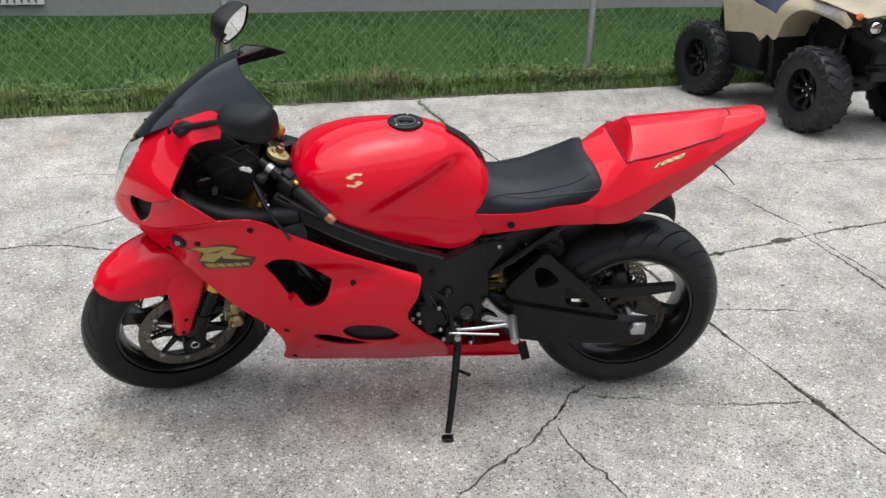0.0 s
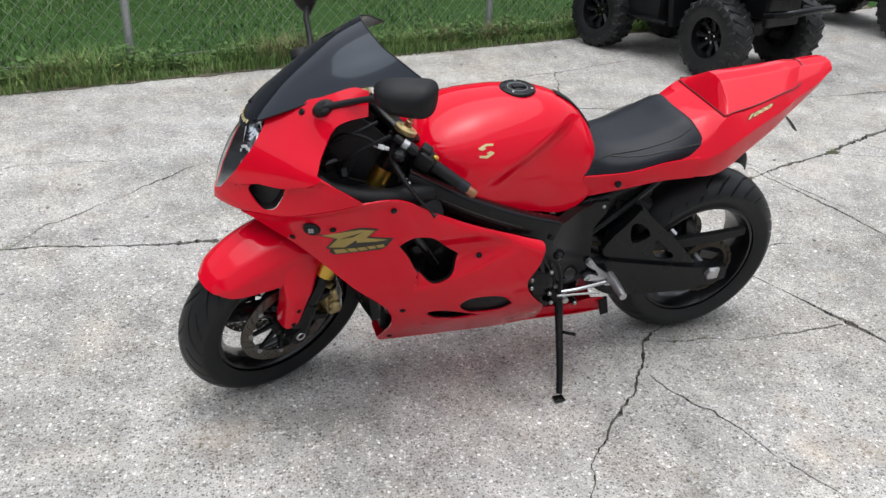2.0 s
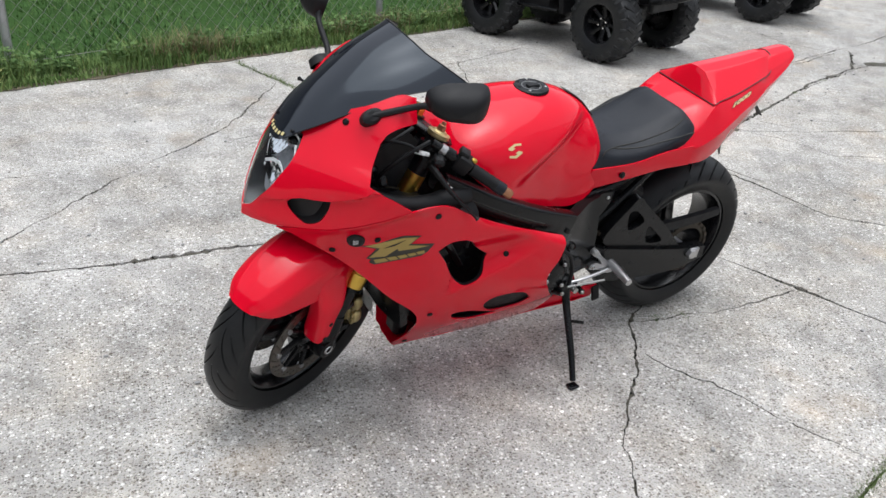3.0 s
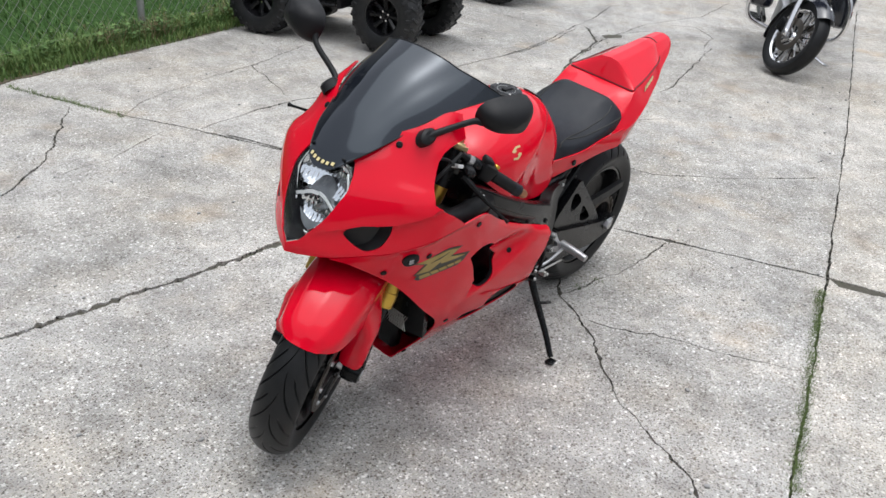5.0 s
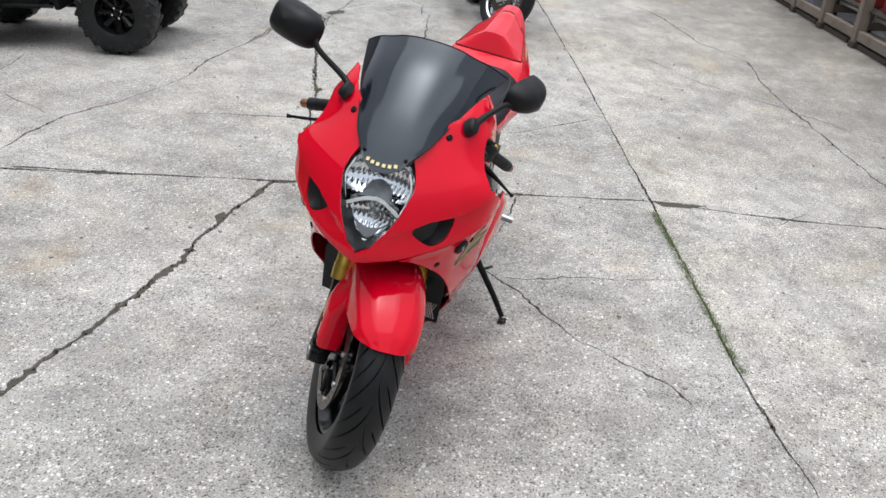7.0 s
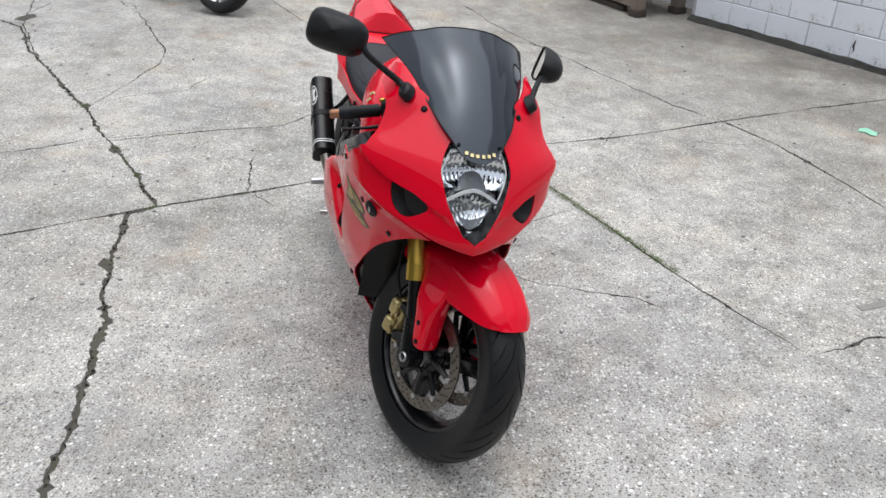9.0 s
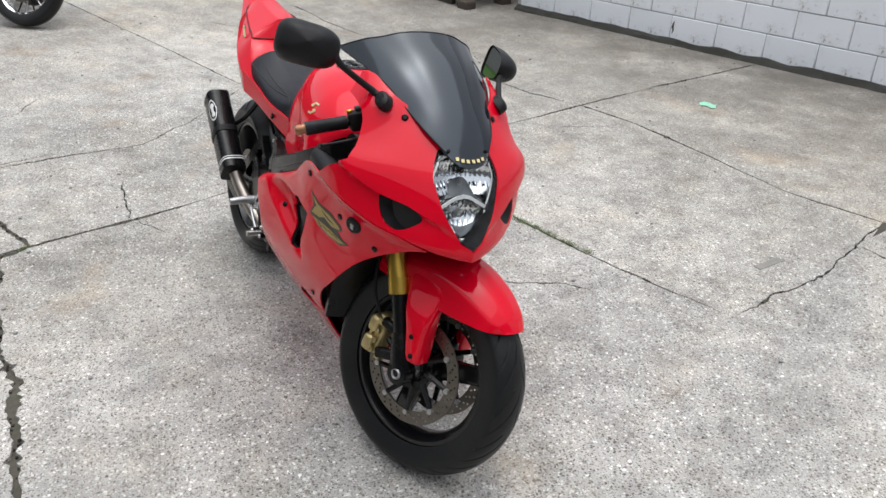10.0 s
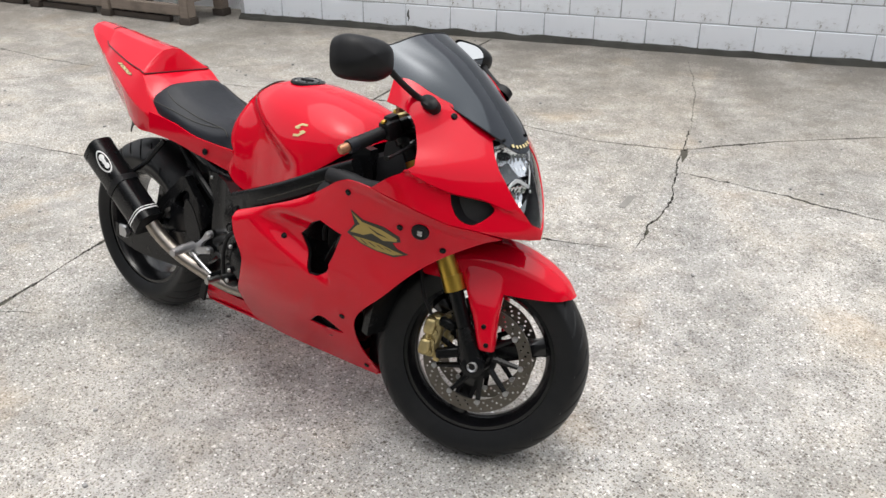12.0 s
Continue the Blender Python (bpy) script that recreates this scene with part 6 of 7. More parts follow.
        part("bar_end", tube([b - d * .004, b + d * .016, b + d * .022], [.0125, .0130, .010], 14).moved(STEER), "bronze", bar, "worn bronze bar end")
        frame_m = d.to_track_quat("Y", "Z").to_matrix().to_4x4()
        sw = block(.044, .046, .050, Matrix.Translation(a.lerp(b, .33)) @ frame_m, .010, 2)
        sw.join(block(.030, .030, .018, Matrix.Translation(a.lerp(b, .30) + Vector((-.006, 0, .026))) @ frame_m, .005, 2))
        swp = part("switch_block", sw.moved(STEER), "plastic", bar, "black switch block")
        part("button", block(.012, .016, .010, Matrix.Translation(a.lerp(b, .36) + Vector((-.010, .018 * sg, .020))) @ frame_m, .003).moved(STEER), "gold", swp, "yellow switch")
        part("button", block(.010, .012, .010, Matrix.Translation(a.lerp(b, .30) + Vector((-.026, 0, -.004))) @ frame_m, .003).moved(STEER), "gloss_black", swp)
        pivot = Vector((1.208, .158 * sg, .893))
        perch = block(.060, .034, .024, Matrix.Translation((pivot + a.lerp(b, .08)) / 2) @ Matrix.Rotation(radians(38 * sg), 4, "Z"), .008)
        perch.join(tube([a.lerp(b, .06), a.lerp(b, .18)], .0175, 12))
        part("lever_perch", perch.moved(STEER), "black", bar)
        tip = Vector((1.165, .314, .803)) if sg > 0 else Vector((1.176, -.361, .838))
        lv = [pivot, pivot.lerp(tip, .2) + Vector((.006, 0, .002)), pivot.lerp(tip, .55) + Vector((.012, 0, .004)), pivot.lerp(tip, .9) + Vector((.002, 0, 0)), tip]
        lever = part("lever", tube([tuple(p) for p in lv], [.0110, .0098, .0056, .0040, .0066], 8, True, 20).moved(STEER), "black", bar, "black adjustable lever")
        for k in range(3):
            part("lever_hole", lathe([(0, .0085), (.0034, .0085), (.0034, .006)], 10, pivot.lerp(tip, .30 + .07 * k) + Vector((.009, 0, .002)), (-.55, 0, .83)).moved(STEER), "white" if k % 2 == 0 else "alloy", lever)
        if sg > 0:
            st = lathe([(0, .006), (.010, .005), (.011, -.005), (0, -.006)], 10, Vector((1.224, .133, .921)), (-.4, -.3, .8))
            for k in range(4):
                an = math.pi / 2 * k
                st.join(block(.017, .009, .010, Matrix.Translation((1.224, .133, .921)) @ Vector((-.4, -.3, .8)).to_track_quat("Z", "Y").to_matrix().to_4x4() @ Matrix.Rotation(an, 4, "Z") @ Matrix.Translation((.012, 0, 0)), .002))
            part("adjuster", st.moved(STEER), "white", bar, "white star-shaped clutch cable adjuster")
            part("clutch_cable", tube([(1.228, .130, .922), (1.262, .105, .945), (1.300, .06, .935), (1.30, .02, .85), (1.22, .05, .72)], .0042, 7, True, 26).moved(STEER), "plastic", bar)
        else:
            part("reservoir", lathe([(0, .030), (.020, .030), (.023, .024), (.023, -.02), (.018, -.024), (0, -.024)], 20, Vector((1.250, -.150, .935)), (0, 0, 1)).moved(STEER), "plastic", bar, "black brake fluid reservoir")
            part("throttle_cable", tube([(1.175, -.175, .915), (1.230, -.150, .905), (1.27, -.08, .87), (1.20, -.04, .74)], .0050, 7, True, 20).moved(STEER), "plastic", bar)
        cap = lathe([(0, .010), (.018, .010), (.021, .006), (.031, .004), (.031, -.006), (.027, -.010)], 24, Vector((stem_x(.925), .104 * sg, .925)), STEER_AXIS)
        fc = part("fork_cap", cap.moved(STEER), "caliper", bike, "pale gold fork top cap")
        part("preload_nut", lathe([(0, .034), (.006, .034), (.007, .026), (.011, .024), (.012, .008)], 6, Vector((stem_x(.925), .104 * sg, .925)), STEER_AXIS).moved(STEER), "bronze", fc, "coppery preload nut")
    # instrument pod, dark cockpit and inner fairing
    part("instruments", block(.06, .20, .10, Matrix.Translation((1.30, 0, .985)) @ Matrix.Rotation(radians(-40), 4, "Y"), .02, 2), "plastic", bike, "black instrument pod")
    # rounded inner ducts; black blocks added to darken the hollow below the bars
    part("head_cover", block(.20, .20, .20, Matrix.Translation((1.150, 0, .745)) @ Matrix.Rotation(-RAKE, 4, "Y"), .04, 2), "plastic", bike, "black block added to darken the steering head hollow")
    part("cockpit_floor", block(.27, .36, .016, Matrix.Translation((1.275, 0, .752)), .006), "plastic", bike)
    for sg in (1, -1):
        duct = tube([(1.345, .168 * sg, .824), (1.30, .188 * sg, .797), (1.23, .205 * sg, .774), (1.15, .208 * sg, .764), (1.085, .203 * sg, .768), (1.03, .198 * sg, .770)], [.016, .021, .025, .028, .030, .028], 16, True, 36)
        cover = part("beam_cover", flat_bar([(1.10, .176 * sg, .800), (1.03, .190 * sg, .768), (.94, .199 * sg, .722), (.85, .201 * sg, .680), (.75, .197 * sg, .638), (.64, .184 * sg, .596)], (.022, .024), (.030, .034)), "black", bike, "flat-sided black frame beam")
        part("beam_seam", tube([(1.02, .214 * sg, .757), (.94, .2225 * sg, .718), (.85, .2245 * sg, .676), (.76, .221 * sg, .637)], .0016, 5, True, 16), "ink", cover)
        part("inner_duct", duct, "plastic", bike, "rounded matt black inner duct")
        part("dash_panel", block(.09, .10, .010, Matrix.Translation((1.315, .075 * sg, .915)) @ Matrix.Rotation(radians(-50), 4, "Y"), .004), "plastic", bike)
        part("relay_box", block(.05, .04, .035, Matrix.Translation((1.29, .125 * sg, .835)) @ Matrix.Rotation(radians(20), 4, "Z"), .006), "gloss_black", bike)
        part("connector", block(.022, .018, .03, Matrix.Translation((1.255, .145 * sg, .815)) @ Matrix.Rotation(radians(35), 4, "X"), .004), "black", bike)
    stay = tube([(1.20, 0, .93), (1.32, .0, .93), (1.40, .10, .93)], .010, 8, True, 10).join(tube([(1.32, 0, .93), (1.40, -.10, .93)], .010, 8)).join(tube([(1.32, .10, .99), (1.42, .12, .86), (1.36, .16, .78)], .007, 8, True, 10)).join(tube([(1.32, -.10, .99), (1.42, -.12, .86), (1.36, -.16, .78)], .007, 8, True, 10))
    part("fairing_stay", stay, "black", bike)
    for k, pts in enumerate(([(1.16, .10, .93), (1.26, .13, .90), (1.32, .10, .84), (1.20, .06, .74)], [(1.18, -.08, .93), (1.28, -.12, .88), (1.30, -.10, .80), (1.16, -.05, .72)], [(1.14, .16, .92), (1.24, .17, .88), (1.26, .13, .80), (1.14, .10, .74)])):
        part("cable", tube(pts, .0055, 7, True, 20), "plastic", bike)
    for sg in (1, -1):
        inner = [(1.02, .70), (1.02, .757), (1.10, .752), (1.20, .776), (1.29, .815), (1.325, .845), (1.34, .80), (1.30, .72), (1.15, .66)]
        lp = loop_through(inner, 4)
        if sg < 0:
            lp = lp[::-1]
        def lay(x, z, sg=sg):
            return Vector((x, (half_width(x, min(z, .80)) - .012 - 1.1 * max(0, z - .74 - max(0, x - 1.1) * .25)) * sg, z))
        part("inner_panel", shell(sheet(lp, [], lay, .03), -.003 if sg > 0 else .003), "plastic", bike, "matt black inner fairing panel")
        lining = [(1.14, .76), (1.24, .79), (1.33, .83), (1.42, .80), (1.44, .90), (1.38, .96), (1.28, .99), (1.20, .94), (1.12, .86)]
        lp = loop_through(lining, 4)
        if sg < 0:
            lp = lp[::-1]
        part("cockpit_lining", shell(sheet(lp, [], lambda x, z: Vector((x, (.085 + .03 * (1.4 - x)) * sg, z)), .05), -.003 if sg > 0 else .003), "mesh", bike, "black inner cockpit lining")


def foot_frame(n, along):
    n = n.normalized()
    x = (along - n * along.dot(n)).normalized()
    return Matrix((x, n.cross(x), n)).transposed().to_4x4()


def build_mirrors():
    for sg in (1, -1):
        base = Vector((1.312, .168 * sg, 1.012))
        head = Vector((1.137, .257, 1.070)) if sg > 0 else Vector((1.249, -.346, 1.122))
        arm = part("mirror", tube([base + Vector((.012, 0, 0)), base + Vector((-.03, .012 * sg, .012)), base.lerp(head, .55) + Vector((0, 0, .008)), head + (Vector((.06, -.02, -.014)) if sg > 0 else Vector((.012, .06, -.012)))], [.0095, .0085, .0078, .0105], 10, True, 18), "plastic", bike, "black fairing mirror on a thin stalk")
        fm = Matrix.Translation(base) @ foot_frame(Vector((.15, .75 * sg, .6)), Vector((1, 0, -.45)))
        foot = lathe([(0, .009), (.010, .009), (.015, .005), (.017, -.010)], 20, (0, 0, 0), (0, 0, 1))
        foot = foot.moved(fm @ Matrix.Diagonal((1.75, 1.2, 1.35, 1)))
        mf = part("mirror_foot", foot, "plastic", arm, "flat oval mirror foot")
        for o in (.021, -.021):
            part("fastener", bolt(fm @ Vector((o, 0, .004)), fm.to_3x3() @ Vector((0, 0, 1)), .005, .004), "black", mf)
        # rounded shell, its open face towards the rider
        # the left head is folded back, the right one stands out
        x_ax = Vector((-.28, -.93, .22)).normalized() if sg > 0 else Vector((-.92, .33, -.30)).normalized()
        y_ax = Vector((-.95, .28, -.02)) if sg > 0 else Vector((-.33, -.93, .15))
        y_ax = (y_ax - x_ax * y_ax.dot(x_ax)).normalized()
        z_ax = x_ax.cross(y_ax)
        def f(u, v):
            a = 2 * math.pi * u
            c, s = math.cos(a), math.sin(a)
            k = (1 - v ** 2.6) ** 0.5 if v < 1 else 0
            py, pz = .076 * math.copysign(abs(c) ** .62, c), (.043 if sg > 0 else .050) * math.copysign(abs(s) ** .62, s) * (1 + (.30 if sg > 0 else .10) * c)
            return head + y_ax * py * k + z_ax * pz * k + x_ax * (.020 - .072 * v)
        part("mirror_shell", grid(f, 36, 12, wrap_u=True), "plastic", arm)
        def glass(u, v):
            a = 2 * math.pi * u
            c, s = math.cos(a), math.sin(a)
            return head + (y_ax * .070 * math.copysign(abs(c) ** .62, c) + z_ax * (.038 if sg > 0 else .045) * math.copysign(abs(s) ** .62, s) * (1 + (.30 if sg > 0 else .10) * c)) * v + x_ax * .016
        part("mirror_glass", grid(glass, 36, 4, wrap_u=True), "mirror", arm)


def build_frame_engine():
    beam = [(1.055, .845), (1.03, .808), (.984, .768), (.924, .722), (.85, .683), (.764, .648), (.68, .622), (.60, .611), (.545, .628), (.50, .640), (.490, .56), (.482, .45), (.492, .375), (.545, .36), (.60, .40), (.665, .46), (.690, .53), (.70, .59), (.83, .632), (.93, .68), (1.04, .735), (1.10, .76), (1.09, .84)]
    for sg in (1, -1):
        lp = loop_through(beam, 4, (9, 12, 17, 22))
        if sg < 0:
            lp = lp[::-1]
        def lay(x, z, sg=sg):
            y = .205 - .10 * smooth_between(.86, 1.10, x) - .055 * smooth_between(.70, .52, x)
            edge = .012 * math.cos((z - .45 - (x - .5) * .6) * 9)
            return Vector((x, (y + edge) * sg, z))
        b = part("frame_beam", shell(sheet(lp, [], lay, .02), -.035 if sg > 0 else .035), "black", bike, "black aluminium frame beam")
        for x, z, r in ((.611, .504, .017), (.544, .405, .027)):
            py = abs(lay(x, z).y) + .001
            part("frame_plug", lathe([(0, .005), (r * .72, .005), (r * .82, .002), (r * .95, .006), (r, .0), (r, -.01)], 26, (x, py * sg, z), (0, sg, 0)), "gloss_black", b)
        truss = plate([(.602, .589), (.549, .611), (.483, .641), (.442, .640), (.444, .599), (.486, .532), (.501, .536), (.594, .568)], .124 * sg, .138 * sg, [[(.544, .572), (.510, .596), (.501, .591), (.508, .552)]])
        tr = part("frame_bracket", truss, "black", b, "black triangular subframe bracket")
        for x, z in ((.508, .605), (.458, .622), (.586, .583), (.494, .546)):
            part("fastener", bolt((x, .138 * sg, z), (0, sg, 0), .006, .004), "steel" if z > .6 else "black", tr)
        for x, z in ((.80, .635), (.66, .585), (.62, .505), (.70, .56)):
            part("fastener", bolt((x, lay(x, z).y + .004 * sg, z), (0, sg, 0), .008, .004), "black", b)
        # clutch and stator covers low behind the fairing
        cov = lathe([(0, .030), (.045, .028), (.060, .018), (.066, 0), (.066, -.03)], 32, (.665, .180 * sg, .405), (0, sg, 0))
        cov.join(lathe([(0, .022), (.032, .020), (.040, .008), (.042, -.03)], 26, (.585, .165 * sg, .335), (0, sg, 0)))
        for k in range(8):
            t = 2 * math.pi * k / 8
            cov.join(bolt((.665 + .058 * math.cos(t), .200 * sg, .405 + .058 * math.sin(t)), (0, sg, 0), .005, .004))
        ec = part("engine_cover", cov, "black", bike, "black engine side cover")
        part("breather_hose", tube([(.690, .196 * sg, .535), (.647, .208 * sg, .506), (.619, .212 * sg, .482), (.598, .212 * sg, .425), (.590, .206 * sg, .353)], .0065, 8, True, 26), "plastic", ec, "black rubber hose")
        part("wire", tube([(.672, .204 * sg, .512), (.655, .215 * sg, .490), (.640, .212 * sg, .462)], .0028, 6, True, 10), "gloss_black", ec)
        for x, z in ((.695, .436), (.635, .457), (.691, .405), (.712, .417), (.627, .376), (.616, .339), (.532, .324)):
            part("fastener", bolt((x, .213 * sg, z), (0, sg, 0), .0065, .006), "steel" if z < .38 else "alloy", ec)
            part("boss", tube([(x, .150 * sg, z), (x, .213 * sg, z)], .010, 10), "black", ec)
        if sg > 0:
            part("gear_rod", tube([(.601, .214, .362), (.447, .212, .351)], .0036, 8), "steel", ec, "thin steel gear linkage rod")
    g = block(.46, .30, .30, Matrix.Translation((.80, 0, .40)), .03, 2)
    g.join(block(.26, .28, .26, Matrix.Translation((.90, 0, .60)) @ Matrix.Rotation(radians(20), 4, "Y"), .03, 2))
    g.join(block(.46, .12, .10, Matrix.Translation((.80, 0, .215)), .03, 2))
    part("engine", g, "black", bike, "black four-cylinder engine block")
    for sg in (1, -1):
        # black block added behind the vent so that its hollow stays dark
        part("vent_liner", block(.20, .12, .30, Matrix.Translation((1.06, .085 * sg, .565)), .02, 2), "plastic", bike)
        part("inner_strut", tube([(1.120, .150 * sg, .670), (1.050, .158 * sg, .600), (.985, .156 * sg, .500)], [.013, .015, .012], 10, True, 12), "gloss_black", bike)
        part("relay_cover", block(.055, .020, .060, Matrix.Translation((1.035, .152 * sg, .545)) @ Matrix.Rotation(radians(24), 4, "Y"), .006, 2), "black", bike)
        part("hose_clip", tube([(1.010, .150 * sg, .640), (.975, .160 * sg, .600), (.972, .158 * sg, .560)], .007, 8, True, 12), "rubber", bike)
    part("oil_cooler", block(.05, .17, .16, Matrix.Translation((1.075, 0, .36)), .015), "black", bike)
    part("lower_cowl_liner", block(.05, .075, .14, Matrix.Translation((1.075, 0, .22)), .015), "plastic", bike)
    part("airbox", block(.36, .26, .14, Matrix.Translation((.88, 0, .76)), .04, 2), "plastic", bike)
    rad = grid(lambda u, v: (1.125 + .045 * math.cos((v - .5) * 2.2) + .05 * u, (v - .5) * .36, .34 + .30 * u), 14, 21)
    r = part("radiator", shell(rad, .025), "black", bike, "black finned radiator")
    fins = Geo()
    for i in range(24):
        u = (i + .5) / 24
        fins.join(tube([(1.130 + .045 * math.cos((k / 10 - .5) * 2.2) + .05 * u, (k / 10 - .5) * .35, .34 + .30 * u) for k in range(11)], .0028, 4))
    part("radiator_fins", fins, "steel", r, "dull alloy radiator fins")
    net = Geo()
    for i in range(9):
        for dz in (1, -1):
            y0 = .108 + .007 * i
            net.join(tube([(1.262, y0, .405 if dz > 0 else .455), (1.262, y0 + .020, .455 if dz > 0 else .405)], .0014, 4, False))
    part("radiator_mesh", net, "steel", r, "pale honeycomb mesh patch")
    heads = Geo()
    for y in (-.11, -.037, .037, .11):
        heads.join(tube([(1.0, y, .50), (1.09, y, .45), (1.09, y * .8, .30), (1.0, y * .5, .235), (.75, y * .4, .22)], .019, 10, True, 22))
    part("exhaust_header", heads, "black", bike, "black header pipes")
    # belly pan closing the fairing underneath, drawn out behind
    pan = [
        [(1.112, 0, .135), (1.112, .025, .134), (1.110, .045, .136)],
        [(.95, 0, .118), (.95, .030, .120), (.95, .052, .132)],
        [(.75, 0, .114), (.75, .030, .117), (.75, .052, .132)],
        [(.56, 0, .116), (.56, .035, .120), (.57, .058, .138)],
        [(.42, 0, .120), (.42, .035, .123), (.42, .060, .136)],
        [(.32, 0, .124), (.32, .030, .126), (.322, .052, .134)],
    ]
    p = part("belly_pan", shell(loft(pan, 26, 21), .004), "red", bike, "red belly pan under the engine")
    for sg in (1, -1):
        fin = loop_through([(.60, .132), (.318, .130), (.340, .212), (.40, .222), (.47, .200), (.60, .205)], 3, (0, 1, 2, 5))
        lp = fin if sg < 0 else fin[::-1]
        part("pan_side", shell(sheet(lp, [], lambda x, z: Vector((x, (.048 + (z - .132) * .45) * sg, z)), .05), .004 if sg < 0 else -.004), "red", p)
        part("pan_trim", block(.030, .012, .075, Matrix.Translation((.330, .078 * sg, .172)) @ Matrix.Rotation(radians(16), 4, "Y"), .003), "plastic", p, "black plastic edge trim")
    # side stand
    st = tube([(.565, .165, .335), (.570, .200, .27), (.590, .300, .150), (.603, .352, .082)], [.016, .013, .011, .010], 10, True, 16)
    st.join(block(.036, .030, .009, Matrix.Translation((.604, .358, .066)) @ Matrix.Rotation(radians(9), 4, "X"), .003))
    st.join(tube([(.565, .230, .225), (.535, .262, .235)], .006, 6))
    part("side_stand", st, "black", bike, "black steel side stand, folded out")
    # swingarm with its upper brace
    arm = [(.50, .440), (.42, .424), (.338, .405), (.138, .362), (.053, .346), (-.02, .338), (-.068, .335), (-.072, .285), (.0, .266), (.104, .257), (.346, .277), (.44, .325), (.50, .385)]
    brace = [(.408, .487), (.354, .549), (.320, .592), (.298, .588), (.277, .565), (.209, .505), (.126, .429), (.052, .350), (.134, .348), (.338, .398), (.42, .440)]
    webs = [[(.340, .536), (.306, .540), (.262, .492), (.322, .470)], [(.236, .468), (.196, .440), (.150, .392), (.225, .402)]]
    for sg in (1, -1):
        lp = loop_through(arm, 4, (6, 7))
        bl = loop_through(brace, 3, (2, 7))
        o = plate(lp, .112 * sg, .150 * sg)
        a = part("swingarm", o, "black", bike, "black braced aluminium swingarm")
        part("swingarm_brace", plate(bl, .106 * sg, .136 * sg, [loop_through(w, 3) for w in webs]), "black", a)
        part("axle_block", block(.044, .014, .044, Matrix.Translation((-.012, .154 * sg, .318)), .004), "alloy", a, "bright chain adjuster block")
        part("adjuster_bolt", tube([(.03, .135 * sg, .318), (.075, .135 * sg, .322)], .005, 8), "steel", a)
    part("swingarm_bridge", block(.09, .25, .07, Matrix.Translation((.37, 0, .365)), .02, 2), "black", bike)
    # chain guard
    guard = loop_through([(.36, .470), (.20, .448), (.02, .452), (-.12, .462), (-.122, .436), (.0, .418), (.20, .412), (.36, .438)], 3, (3, 4))
    part("chain_guard", plate(guard, .098, .118), "plastic", bike, "black plastic chain guard")
    # gold shock spring behind the engine
    part("shock_absorber", tube([(.445 + .030 * math.cos(k * .55), .030 * math.sin(k * .55), .34 + k * .0021) for k in range(110)], .0055, 6), "gold", bike, "gold rear shock spring")
    part("shock_body", tube([(.445, 0, .30), (.445, 0, .62)], .018, 12), "black", bike)
    sub = Geo()
    for sg in (1, -1):
        sub.join(tube([(.52, .115 * sg, .62), (.38, .11 * sg, .665), (.20, .09 * sg, .72), (-.05, .06 * sg, .80)], .014, 8, True, 14))
        sub.join(tube([(.49, .115 * sg, .50), (.36, .11 * sg, .60), (.22, .095 * sg, .71)], .012, 8, True, 12))
    part("subframe", sub, "black", bike)
    part("battery_tray", block(.22, .18, .14, Matrix.Translation((.36, 0, .66)), .02), "plastic", bike)
    # black filler block, added to keep the space under the seat dark
    part("rear_airbox", block(.17, .20, .20, Matrix.Translation((.465, 0, .615)), .03, 2), "plastic", bike)
    part("inner_guard", block(.20, .17, .05, Matrix.Translation((.33, 0, .600)) @ Matrix.Rotation(radians(-28), 4, "Y"), .015), "plastic", bike)
    part("linkage", block(.10, .06, .16, Matrix.Translation((.46, 0, .29)), .015), "black", bike)
    # rear sets
    for sg in (1, -1):
        y = .175 * sg
        hanger = loop_through([(.500, .448), (.484, .458), (.455, .424), (.420, .396), (.394, .380), (.390, .354), (.412, .350), (.440, .366), (.478, .378), (.497, .384), (.494, .399), (.476, .403), (.450, .394), (.464, .416), (.494, .436)], 4)
        h = part("rear_set", plate(hanger, y - .007, y + .007), "alloy", bike, "polished alloy footrest hanger")
        for x, z in ((.488, .446), (.486, .391)):
            part("fastener", bolt((x, y + .008 * sg, z), (0, sg, 0), .0085, .005), "steel", h)
        part("foot_peg", tube([(.405, y, .385), (.408, y + .045 * sg, .385), (.412, y + (.108 if sg > 0 else .088) * sg, .382)], [.015, .0145, .012], 10), "alloy", h, "alloy foot peg")
        if sg < 0:
            part("heel_guard", plate(loop_through([(.43, .41), (.40, .50), (.36, .53), (.35, .46), (.37, .40)], 4), y - .012 * sg, y - .008 * sg), "black", h)
        lev = tube([(.40, y + .012 * sg, .372), (.50, y + .022 * sg, .366), (.55, y + .020 * sg, .360), (.575, y + .016 * sg, .356)] if sg > 0 else [(.40, y + .012 * sg, .372), (.47, y + .02 * sg, .345), (.54, y + .024 * sg, .318)], .0055, 8, True, 12)
        pl = part("gear_lever" if sg > 0 else "brake_pedal", lev, "alloy", h)
        tip = Vector((.575, y + .016 * sg, .350)) if sg > 0 else Vector((.545, y + .024 * sg, .318))
        part("toe_piece", tube([tip - Vector((0, .012 * sg, 0)), tip + Vector((0, .038 * sg, 0))], .010, 10), "steel", pl)


